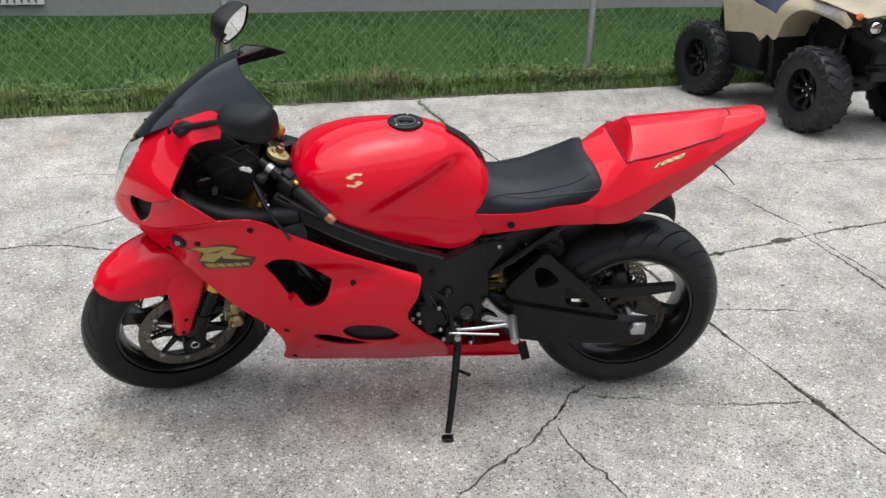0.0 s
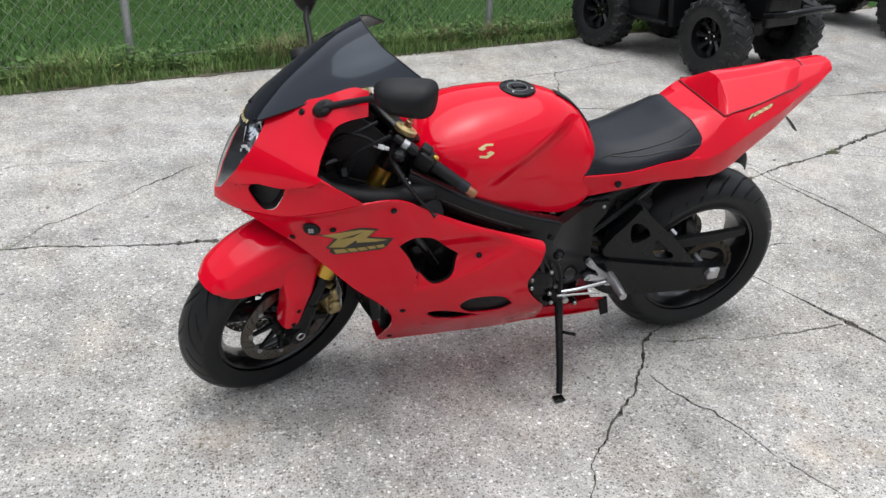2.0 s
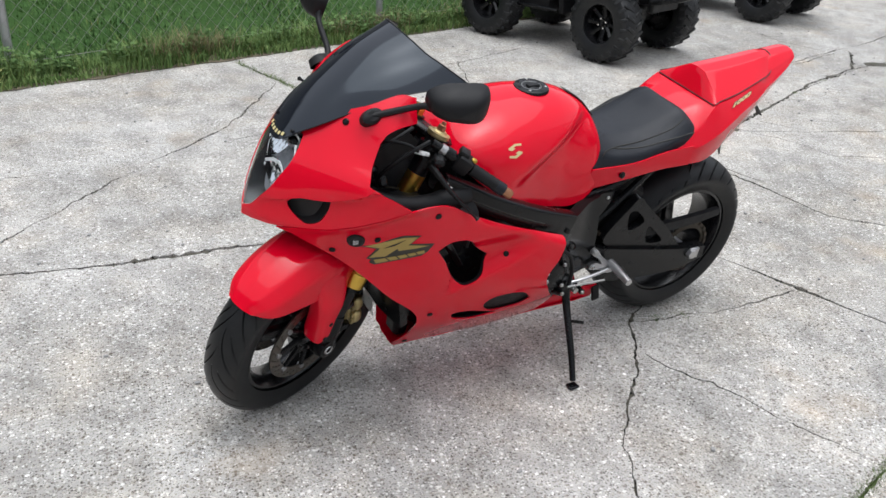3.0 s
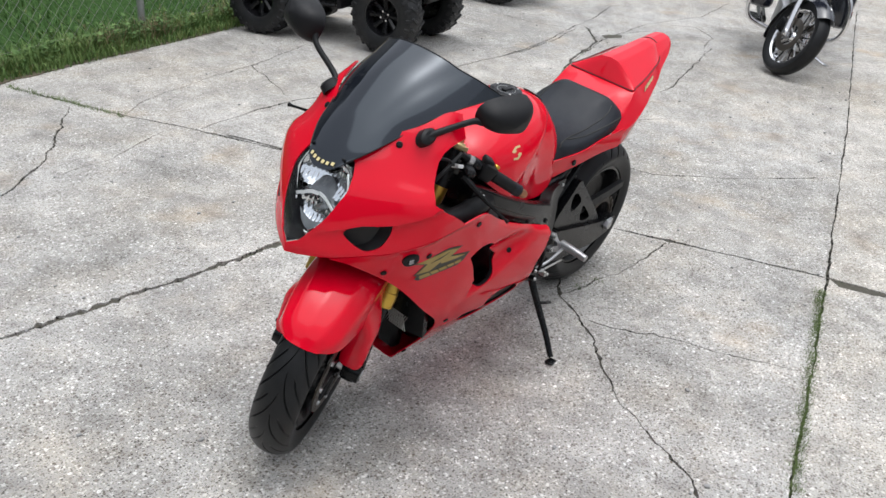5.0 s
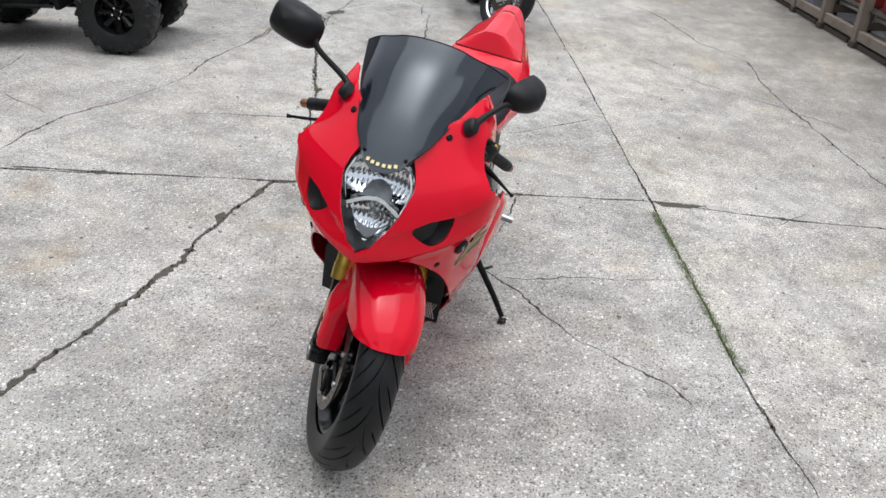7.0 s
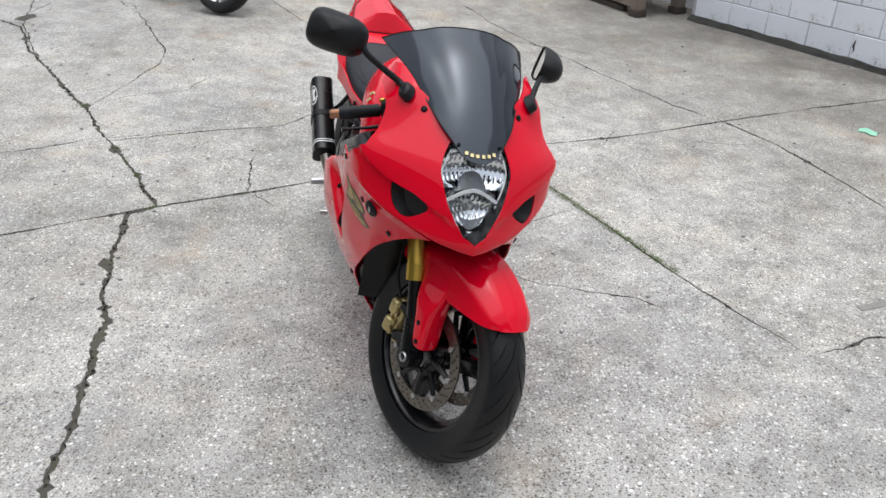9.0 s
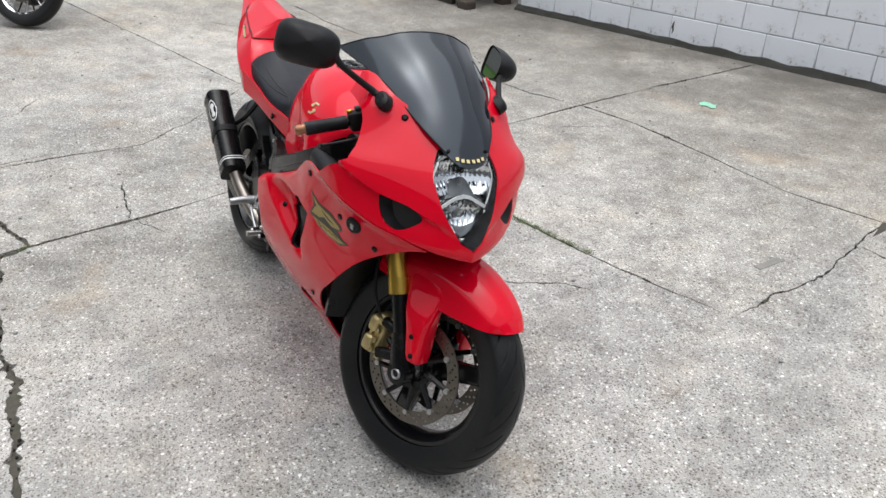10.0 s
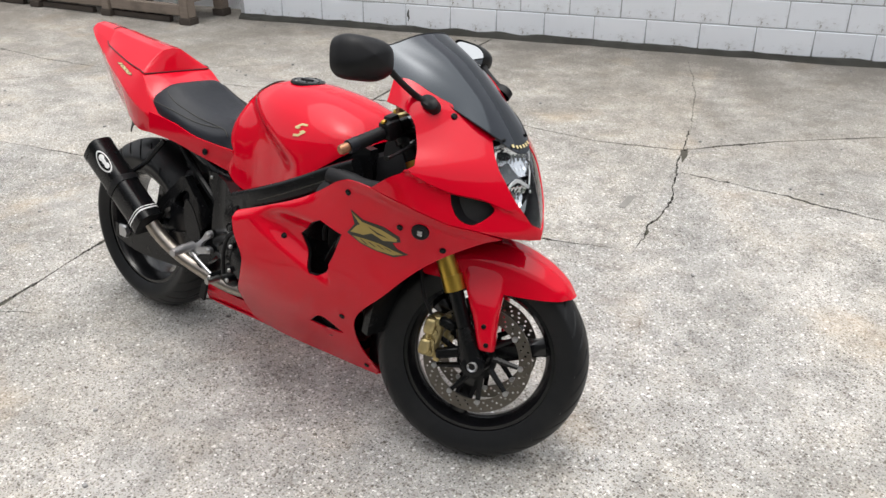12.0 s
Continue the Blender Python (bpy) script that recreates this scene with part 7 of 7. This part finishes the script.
def build_exhaust():
    a, b = Vector((.200, -.196, .410)), Vector((-.066, -.203, .618))
    d = (b - a).normalized()
    s = Vector((0, 1, 0))
    s = (s - d * s.dot(d)).normalized()
    u_ax = d.cross(s)

    ring = []
    for k in range(28):
        t = 2 * math.pi * k / 28
        c, sn = math.cos(t), math.sin(t)
        ring.append(Vector((.043 * math.copysign(abs(c) ** .56, c), .053 * math.copysign(abs(sn) ** .56, sn))))

    def can(grow, t0, t1, n=3):
        def f(u, v):
            o = ring[round(u * len(ring)) % len(ring)]
            return a.lerp(b, t0 + (t1 - t0) * v) + s * (o.x * grow) + u_ax * (o.y * grow)
        return grid(f, len(ring), n, wrap_u=True)
    body = can(1.0, 0.04, .96, 4)
    ex = part("exhaust_can", body, "black", bike, "satin black box-section silencer with white print")
    for t0, t1, mat in ((0.0, .05, "black"), (.95, 1.0, "black"), (.085, .10, "white"), (.115, .125, "white"), (.46, .53, "plastic")):
        part("can_band", can(1.05 if mat == 'plastic' else 1.022, t0, t1, 2), mat, ex, "white printed band" if mat == "white" else "")
    for t, sgn in ((0.0, -1), (1.0, 1)):
        c0 = a.lerp(b, t)
        tip = c0 + d * .010 * sgn
        lip = [c0 + s * o.x + u_ax * o.y for o in ring]
        n = len(lip)
        g = Geo().add([tip] + lip, [(0, 1 + k, 1 + (k + 1) % n) for k in range(n)])
        part("can_cap", g, "plastic", ex)
    # plain white oval print on the can's flank
    def skin_at(t, v, out):
        c, sn = math.cos(t), math.sin(t)
        o = Vector((.043 * math.copysign(abs(c) ** .56, c), .053 * math.copysign(abs(sn) ** .56, sn)))
        n = (s * c / .043 + u_ax * sn / .053).normalized()
        return a.lerp(b, v) + s * o.x + u_ax * o.y + n * out

    def mark(t0, v0, ht, hv, out, inner=0.0):
        return grid(lambda p, q: skin_at(t0 + ht * (inner + (1 - inner) * q) * math.sin(2 * math.pi * p), v0 + hv * (inner + (1 - inner) * q) * math.cos(2 * math.pi * p), out), 30, 5, wrap_u=True)
    T0 = math.pi + .62
    part("print_oval", mark(T0, .745, .56, .135, .0010, .86), "white", ex, "white oval ring printed on the can")
    for dt, dv, ht, hv in ((.02, .050, .30, .036), (.0, .0, .20, .042), (.05, -.055, .26, .034)):
        part("print_bar", mark(T0 + dt, .745 + dv, ht, hv, .0012), "white", ex)
    pipe = tube([(.205, -.190, .412), (.238, -.178, .372), (.30, -.160, .325), (.38, -.140, .290), (.48, -.10, .245), (.60, -.05, .225)], [.024, .0235, .023, .023, .023, .023], 14, True, 26)
    part("link_pipe", pipe, "pipe", bike, "stained stainless exhaust link pipe")
    part("can_bracket", tube([(.06, -.165, .55), (.12, -.14, .60), (.18, -.11, .68)], .008, 8, True, 8), "black", bike)
    part("rear_caliper", block(.07, .05, .05, Matrix.Translation((.085, -.085, .275)), .012, 2), "caliper", bike, "gold rear brake caliper")
    part("rear_brake_rod", tube([(.08, -.12, .29), (.24, -.13, .29), (.42, -.12, .34)], .007, 8), "steel", bike)
    # hugger
    def hug(u, v):
        t = radians(30) + radians(48) * u
        w = 2 * v - 1
        r = .336 - .045 * abs(w) ** 3
        return Vector((RAX.x + r * math.cos(t), w * .100, RAX.z + r * math.sin(t)))
    part("rear_hugger", shell(grid(hug, 20, 13), -.003), "plastic", bike, "matt black rear hugger")


build_fairing()
build_decals()
build_screen()
build_tank()
build_seat_tail()
build_wheels()
build_front_end()
build_mirrors()
build_frame_engine()
build_exhaust()


# ---- quads and the touring motorcycle behind ----
def knobbly_wheel(name, c, out, parent, turn=0.0):
    """A black alloy wheel with a lugged tyre; out is the side (+1, -1) of its outer face."""
    c = Vector(c)
    m = Matrix.Translation(c) @ Matrix.Rotation(turn, 4, "Z") @ Matrix.Translation(-c)
    R, W, r = .305, .215, .155
    y = lambda t: t * out
    rm = lathe([(r, -W * .42), (r + .008, -W * .42), (r + .004, -W * .36), (r - .010, -W * .30), (r - .012, W * .22), (r + .002, W * .36), (r + .010, W * .40), (r + .006, W * .44), (r - .006, W * .42), (r - .022, W * .20), (r - .028, W * .10)], 40, c, (0, out, 0))
    rm.join(lathe([(0, W * .16), (.030, W * .16), (.036, W * .10), (.052, W * .06), (.06, W * .04)], 24, c, (0, out, 0)))
    arms = []
    for k in range(8):
        a = 2 * math.pi * k / 8
        d = Vector((math.cos(a), 0, math.sin(a)))
        arms.append(tube([c + d * .045 + Vector((0, y(W * .06), 0)), c + d * .10 + Vector((0, y(W * .12), 0)), c + d * (r - .018) + Vector((0, y(W * .16), 0))], [.022, .020, .026], 6))
    w = part(name, rm.moved(m), "gloss_black", parent, "gloss black spoked alloy wheel")
    for arm in arms:
        part("spoke", arm.moved(m), "black", w)
    part("wheel_back", lathe([(0, W * .0), (.10, -W * .02), (r - .02, -W * .05)], 30, c, (0, out, 0)).moved(m), "black", w)
    t = lathe([(r - .004, -W * .42), (r + .03, -W * .50), (R - .06, -W * .52), (R - .028, -W * .46), (R - .012, -W * .25), (R - .008, 0), (R - .012, W * .25), (R - .028, W * .46), (R - .06, W * .52), (r + .03, W * .50), (r - .004, W * .42)], 64, c, (0, out, 0))
    lugs = Geo()
    for k in range(22):
        for sd in (1, -1):
            a = 2 * math.pi * (k + (.5 if sd > 0 else 0)) / 22
            d = Vector((math.cos(a), 0, math.sin(a)))
            q = Matrix.Translation(c + d * (R - .017) + Vector((0, sd * W * .22, 0))) @ Matrix(((d.x, 0, -d.z, 0), (0, 1, 0, 0), (d.z, 0, d.x, 0), (0, 0, 0, 1))) @ Matrix.Rotation(sd * .55, 4, "X")
            lugs.join(block(.026, W * .46, .026, q, .005))
            q2 = Matrix.Translation(c + d * (R - .042) + Vector((0, sd * W * .48, 0))) @ Matrix(((d.x, 0, -d.z, 0), (0, 1, 0, 0), (d.z, 0, d.x, 0), (0, 0, 0, 1))) @ Matrix.Rotation(sd * -.5, 4, "Z")
            lugs.join(block(.060, .010, .026, q2, .004))
    part("tyre", t.moved(m), "lugs", w, "lugged off-road tyre")
    tagged(part("tread", lugs.moved(m), "lugs", w), kind="stuff")
    hub = lathe([(0, W * .24), (.014, W * .24), (.020, W * .20), (.022, W * .12)], 14, c, (0, out, 0))
    part("hub_cap", hub.moved(m), "black", w)
    for k in range(4):
        a = 2 * math.pi * k / 4 + .4
        part("wheel_nut", lathe([(0, .012), (.008, .012), (.009, 0)], 6, c + Vector((.038 * math.cos(a), y(W * .16), .038 * math.sin(a))), (0, out, 0)).moved(m), "chrome", w)
    return w


def quad(m, label):
    """A four-wheel utility quad: x forward from the rear axle, y to its left."""
    q = thing("quad_bike", m, label, "quad bike")
    B, T = 1.08, .45
    BACK, FRONT = -.05, 1.13
    for x in (BACK, FRONT):
        for sg in (1, -1):
            knobbly_wheel("wheel", (x, T * sg, .303), sg, q, radians(-6) if x > 0 else 0)
    part("chassis", block(1.35, .34, .16, Matrix.Translation((B / 2, 0, .36)), .03, 2), "black", q)
    part("front_frame", block(.56, .36, .34, Matrix.Translation((1.05, 0, .60)), .05, 2), "plastic", q, "black front frame and plastics")
    part("rear_frame", block(.50, .46, .34, Matrix.Translation((.02, 0, .64)), .05, 2), "plastic", q)
    part("engine", block(.55, .36, .26, Matrix.Translation((.52, 0, .52)), .05, 2), "black", q)
    for x in (BACK, FRONT):
        part("axle", tube([(x, -T, .303), (x, T, .303)], .025, 10), "black", q)
        for sg in (1, -1):
            part("suspension_arm", tube([(x + .10, .12 * sg, .33), (x, (T - .08) * sg, .29), (x - .10, .12 * sg, .33)], .016, 8), "black", q)
            part("shock", tube([(x, (T - .14) * sg, .34), (x - .03, .20 * sg, .66)], .030, 10), "black", q)
            part("brake_drum", lathe([(0, .03), (.07, .03), (.085, 0), (.085, -.03), (0, -.04)], 20, (x, (T - .10) * sg, .303), (0, sg, 0)), "black", q)
    for sg in (1, -1):
        well = block(.45, .22, .30, Matrix.Translation((.335, .34 * sg, .44)), .03, 2)
        f = part("footwell", well, "plastic", q, "black plastic footwell")
        part("foot_bar", tube([(.22, .46 * sg, .315), (.45, .50 * sg, .330), (.66, .46 * sg, .320)], .014, 8), "black", f)
        side = [(-.34, .92), (-.20, .84), (.02, .80), (.08, .72), (.14, .545), (.44, .585), (.53, .535), (.60, .600), (.665, .570), (.70, .590), (.745, .71), (.83, .79), (.93, .82), (1.09, .806), (1.22, .78), (1.31, .752), (1.34, .80), (1.25, .85), (1.15, .885), (.95, .91), (.80, .92), (.72, .865), (.65, .75), (.54, .78), (.38, .82), (.20, .95), (0, 1.0), (-.32, .97)]
        lp = loop_through(side, 4, (4, 6, 7, 8, 22))
        if sg < 0:
            lp = lp[::-1]
        def lay(x, z, sg=sg):
            y = .45 - .17 * smooth_between(.80, 1.0, z)
            return Vector((x, y * sg, z))
        part("body_panel", shell(sheet(lp, [], lay, .05), -.006 if sg > 0 else .006), "tan", q, "tan plastic body panel and mudguard")
        edge = [(.70, .590), (.745, .71), (.83, .79), (.93, .82), (1.09, .806), (1.22, .78), (1.30, .755)]
        def under(u, v, sg=sg):
            x, z = curve_through(edge, u)
            return Vector((x, (.17 + .275 * v) * sg, z + .004))
        part("wheel_arch", shell(grid(under, 24, 4), .004), "tan", q, "tan inner wheel arch")
        rear_arch = grid(lambda u, v: Vector((.34 * math.cos(radians(50) + radians(60) * u), (.16 + .26 * v) * sg, .38 + .43 * math.sin(radians(50) + radians(60) * u))), 14, 4)
        part("wheel_arch", shell(rear_arch, .004), "plastic", q, "black rear wheel arch")
        part("splash_guard", block(.05, .26, .34, Matrix.Translation((.655, .31 * sg, .46)) @ Matrix.Rotation(radians(-10), 4, "Y"), .01), "plastic", q, "black splash guard behind the front wheel")
        vl = [(.96, .868), (1.05, .880), (1.15, .868), (1.245, .828), (1.285, .788), (1.20, .800), (1.12, .812), (.985, .828)]
        if sg < 0:
            vl = vl[::-1]
        part("fender_vent", shell(sheet(vl, [], lambda x, z: lay(x, z) + Vector((0, .006 * sg, .004)), .05), -.003 if sg > 0 else .003), "camo", q, "grey and tan patterned fender insert")
        lamp = part("head_lamp", lathe([(0, .030), (.034, .028), (.048, .012), (.054, -.02), (.056, -.05)], 20, (1.452, .36 * sg, .777), (1, .25 * sg, 0)), "chrome", q, "round chrome headlamp")
        part("lamp_rim", lathe([(.048, .02), (.062, .015), (.066, -.03), (.056, -.06)], 20, (1.452, .36 * sg, .777), (1, .25 * sg, 0)), "plastic", lamp)
        part("marker_lamp", lathe([(0, .02), (.020, .016), (.024, -.01)], 14, (1.369, .42 * sg, .838), (.4, sg, .2)), "amber", q, "amber marker lamp")
    hood = [[(1.45, 0, .86), (1.45, .20, .86), (1.42, .40, .83)], [(1.30, 0, .95), (1.30, .20, .94), (1.30, .42, .85)], [(1.05, 0, 1.0), (1.05, .20, .99), (1.05, .42, .89)], [(.80, 0, 1.0), (.80, .15, .98), (.80, .36, .90)]]
    part("hood", shell(loft(hood, 16, 15), .006), "tan", q, "tan plastic hood")
    part("bumper", tube([(1.42, -.30, .50), (1.60, -.26, .54), (1.64, 0, .56), (1.60, .26, .54), (1.42, .30, .50)], .028, 10, True, 20), "black", q, "black front bumper")
    part("nose_guard", block(.30, .74, .10, Matrix.Translation((1.42, 0, .69)) @ Matrix.Rotation(radians(10), 4, "Y"), .04, 2), "plastic", q, "black plastic nose guard under the lamps")
    part("radiator", block(.05, .40, .26, Matrix.Translation((1.36, 0, .52)), .01), "mesh", q)
    seat = [[(.72, 0, .88), (.72, .12, .87), (.72, .20, .74)], [(.55, 0, .90), (.55, .16, .88), (.55, .28, .70)], [(.30, 0, .98), (.30, .18, .96), (.30, .30, .76)], [(-.05, 0, 1.04), (-.05, .18, 1.02), (-.05, .25, .94)]]
    part("seat", shell(loft(seat, 18, 15), .02), "blue_seat", q, "dark blue vinyl seat")
    for y in (-.30, -.15, 0, .15, .30):
        part("rack_bar", tube([(.98, y, 1.06), (1.30, y, 1.04), (1.48, y, .96)], .012, 8), "black", q)
    for x, z in ((1.0, 1.07), (1.25, 1.05), (1.46, .98)):
        part("rack_bar", tube([(x, -.36, z - .01), (x, .36, z - .01)], .013, 8), "black", q)
    part("handlebar", tube([(.78, -.36, 1.12), (.86, -.12, 1.16), (.86, .12, 1.16), (.78, .36, 1.12)], .013, 8, True, 16), "black", q)
    part("skid_plate", block(1.2, .30, .02, Matrix.Translation((B / 2, 0, .27)), .006), "black", q)
    return q


QUAD = pose(2.417, 7.232, 0, 0, 0, -65)
first = quad(QUAD, "tan utility quad bike with black knobbly wheels")
second = copy_thing(first, Matrix.Translation((2.64, 1.255, 0)) @ QUAD)
tagged(second, "tan utility quad bike parked further off", "quad bike")
for o in (first, second):
    tagged(o, group="parked quad bikes")


def touring_bike():
    m = pose(5.08, 3.87, 0, 0, 0, 208) @ pose(0, 0, 0, -9)
    b = thing("touring_motorcycle", m, "dark blue touring motorcycle with chrome forks and crash bars", "motorcycle")
    turn = Matrix.Translation((-.05, 0, .325)) @ Matrix.Rotation(radians(32), 4, Vector((-.5, 0, .866))) @ Matrix.Translation((.05, 0, -.325))
    R = .325
    c = Vector((0, 0, R))
    rm = lathe([(.235, -.045), (.245, -.045), (.238, -.02), (.232, 0), (.238, .02), (.245, .045), (.235, .045), (.222, .035), (.218, 0), (.222, -.035), (.235, -.045)], 48, c, (0, 1, 0))
    w = part("front_wheel", rm.moved(turn), "chrome", b, "chrome-rimmed spoked front wheel")
    for k in range(18):
        a = 2 * math.pi * k / 18
        d = Vector((math.cos(a), 0, math.sin(a)))
        d2 = Vector((math.cos(a + .12), 0, math.sin(a + .12)))
        part("spoke", tube([c + d2 * .05, c + d * .225], .007, 6).moved(turn), "gloss_black" if k % 2 else "alloy", w)
    part("hub", lathe([(0, -.06), (.03, -.06), (.055, -.03), (.055, .03), (.03, .06), (0, .06)], 24, c, (0, 1, 0)).moved(turn), "chrome", w)
    t = lathe([(.238, -.045), (.27, -.062), (.30, -.062), (.318, -.04), (R, 0), (.318, .04), (.30, .062), (.27, .062), (.238, .045)], 64, c, (0, 1, 0))
    part("tyre", t.moved(turn), "rubber", w, "black road tyre")
    for sg in (1, -1):
        ring = lathe([(.09, -.003), (.145, -.003), (.145, .003), (.09, .003), (.09, -.003)], 40, c + Vector((0, .07 * sg, 0)), (0, 1, 0))
        part("brake_disc", ring.moved(turn), "disc", w, "steel brake disc")
        part("fork_slider", tube([(-.01, .10 * sg, .30), (-.10, .10 * sg, .52), (-.20, .10 * sg, .80)], .030, 14).moved(turn), "chrome", b, "chrome fork slider")
        part("fork_tube", tube([(-.20, .10 * sg, .80), (-.28, .10 * sg, 1.05)], .024, 12).moved(turn), "steel", b)
        part("brake_caliper", block(.09, .05, .12, Matrix.Translation((-.14, .09 * sg, .36)), .015, 2).moved(turn), "black", b)
        part("axle_cap", lathe([(0, .02), (.022, .018), (.028, 0)], 14, c + Vector((0, .12 * sg, 0)), (0, sg, 0)).moved(turn), "chrome", b)
    def fend(u, v):
        a = radians(48) + radians(156) * u
        w2 = 2 * v - 1
        r = R + .035 - .06 * abs(w2) ** 2.5
        return Vector((r * math.cos(a) * 1.02, w2 * .094, R + r * math.sin(a)))
    g = shell(grid(fend, 30, 13), -.004)
    fen = part("front_mudguard", g.moved(turn), "dark_paint", b, "dark glossy front mudguard")
    part("mudguard_trim", tube([(.36 * math.cos(radians(q)), .0, R + .365 * math.sin(radians(q))) for q in range(62, 100, 8)], .008, 6).moved(turn), "chrome", fen)
    # chrome crash bars each side
    for sg in (1, -1):
        loop = [(-.58, .12 * sg, .78), (-.50, .34 * sg, .70), (-.47, .42 * sg, .52), (-.50, .38 * sg, .32), (-.60, .12 * sg, .24)]
        part("crash_bar", tube(loop, .019, 10, True, 26), "chrome", b, "chrome engine crash bar")
        part("leg_fairing", block(.10, .22, .42, Matrix.Translation((-.60, .33 * sg, .62)) @ Matrix.Rotation(radians(-8), 4, "Y"), .05, 2), "dark_paint", b, "dark blue lower leg fairing")
        part("floor_board", block(.34, .12, .025, Matrix.Translation((-.92, .30 * sg, .27)), .008), "black", b)
        part("saddlebag", block(.56, .20, .30, Matrix.Translation((-1.55, .32 * sg, .56)), .06, 2), "dark_paint", b, "dark blue hard saddlebag")
        part("silencer", tube([(-.9, .24 * sg, .26), (-1.75, .27 * sg, .30)], .045, 14), "chrome", b, "chrome silencer")
        cyl = block(.15, .16, .30, Matrix.Translation((-.70 - .12 * (sg > 0), 0, .55)) @ Matrix.Rotation(radians(22 * sg), 4, "Y"), .02)
        part("cylinder", cyl, "alloy", b)
    part("crankcase", block(.52, .30, .28, Matrix.Translation((-.82, 0, .36)), .05, 2), "alloy", b, "alloy crankcase")
    part("frame", tube([(-.30, 0, .98), (-.52, 0, .60), (-.56, 0, .24), (-1.2, 0, .24), (-1.62, 0, .34)], .026, 10, True, 24), "black", b)
    part("fuel_tank", shell(loft([[(-.42, 0, 1.0), (-.42, .08, .97), (-.42, .09, .88)], [(-.60, 0, 1.06), (-.60, .15, 1.0), (-.60, .17, .86)], [(-.85, 0, 1.02), (-.85, .14, .96), (-.85, .15, .84)], [(-1.0, 0, .92), (-1.0, .08, .88), (-1.0, .09, .82)]], 18, 17), .004), "dark_paint", b)
    part("seat", block(.62, .30, .12, Matrix.Translation((-1.25, 0, .80)), .05, 2), "vinyl", b)
    part("front_fairing", block(.30, .58, .40, Matrix.Translation((-.22, 0, 1.18)), .12, 3), "dark_paint", b)
    rt = lathe([(.20, -.06), (.26, -.075), (.30, -.07), (.32, 0), (.30, .07), (.26, .075), (.20, .06)], 48, Vector((-1.62, 0, .32)), (0, 1, 0))
    rw = part("rear_wheel", lathe([(.0, -.03), (.20, -.06), (.205, 0), (.20, .06), (0, .03)], 40, Vector((-1.62, 0, .32)), (0, 1, 0)), "chrome", b)
    part("tyre", rt, "rubber", rw)
    st = tube([(-.72, .12, .22), (-.66, .26, .13), (-.62, .40, .074), (-.58, .44, .072)], .011, 8, True, 14)
    part("side_stand", st, "chrome", b, "chrome side stand folded out")
    return b


touring_bike()
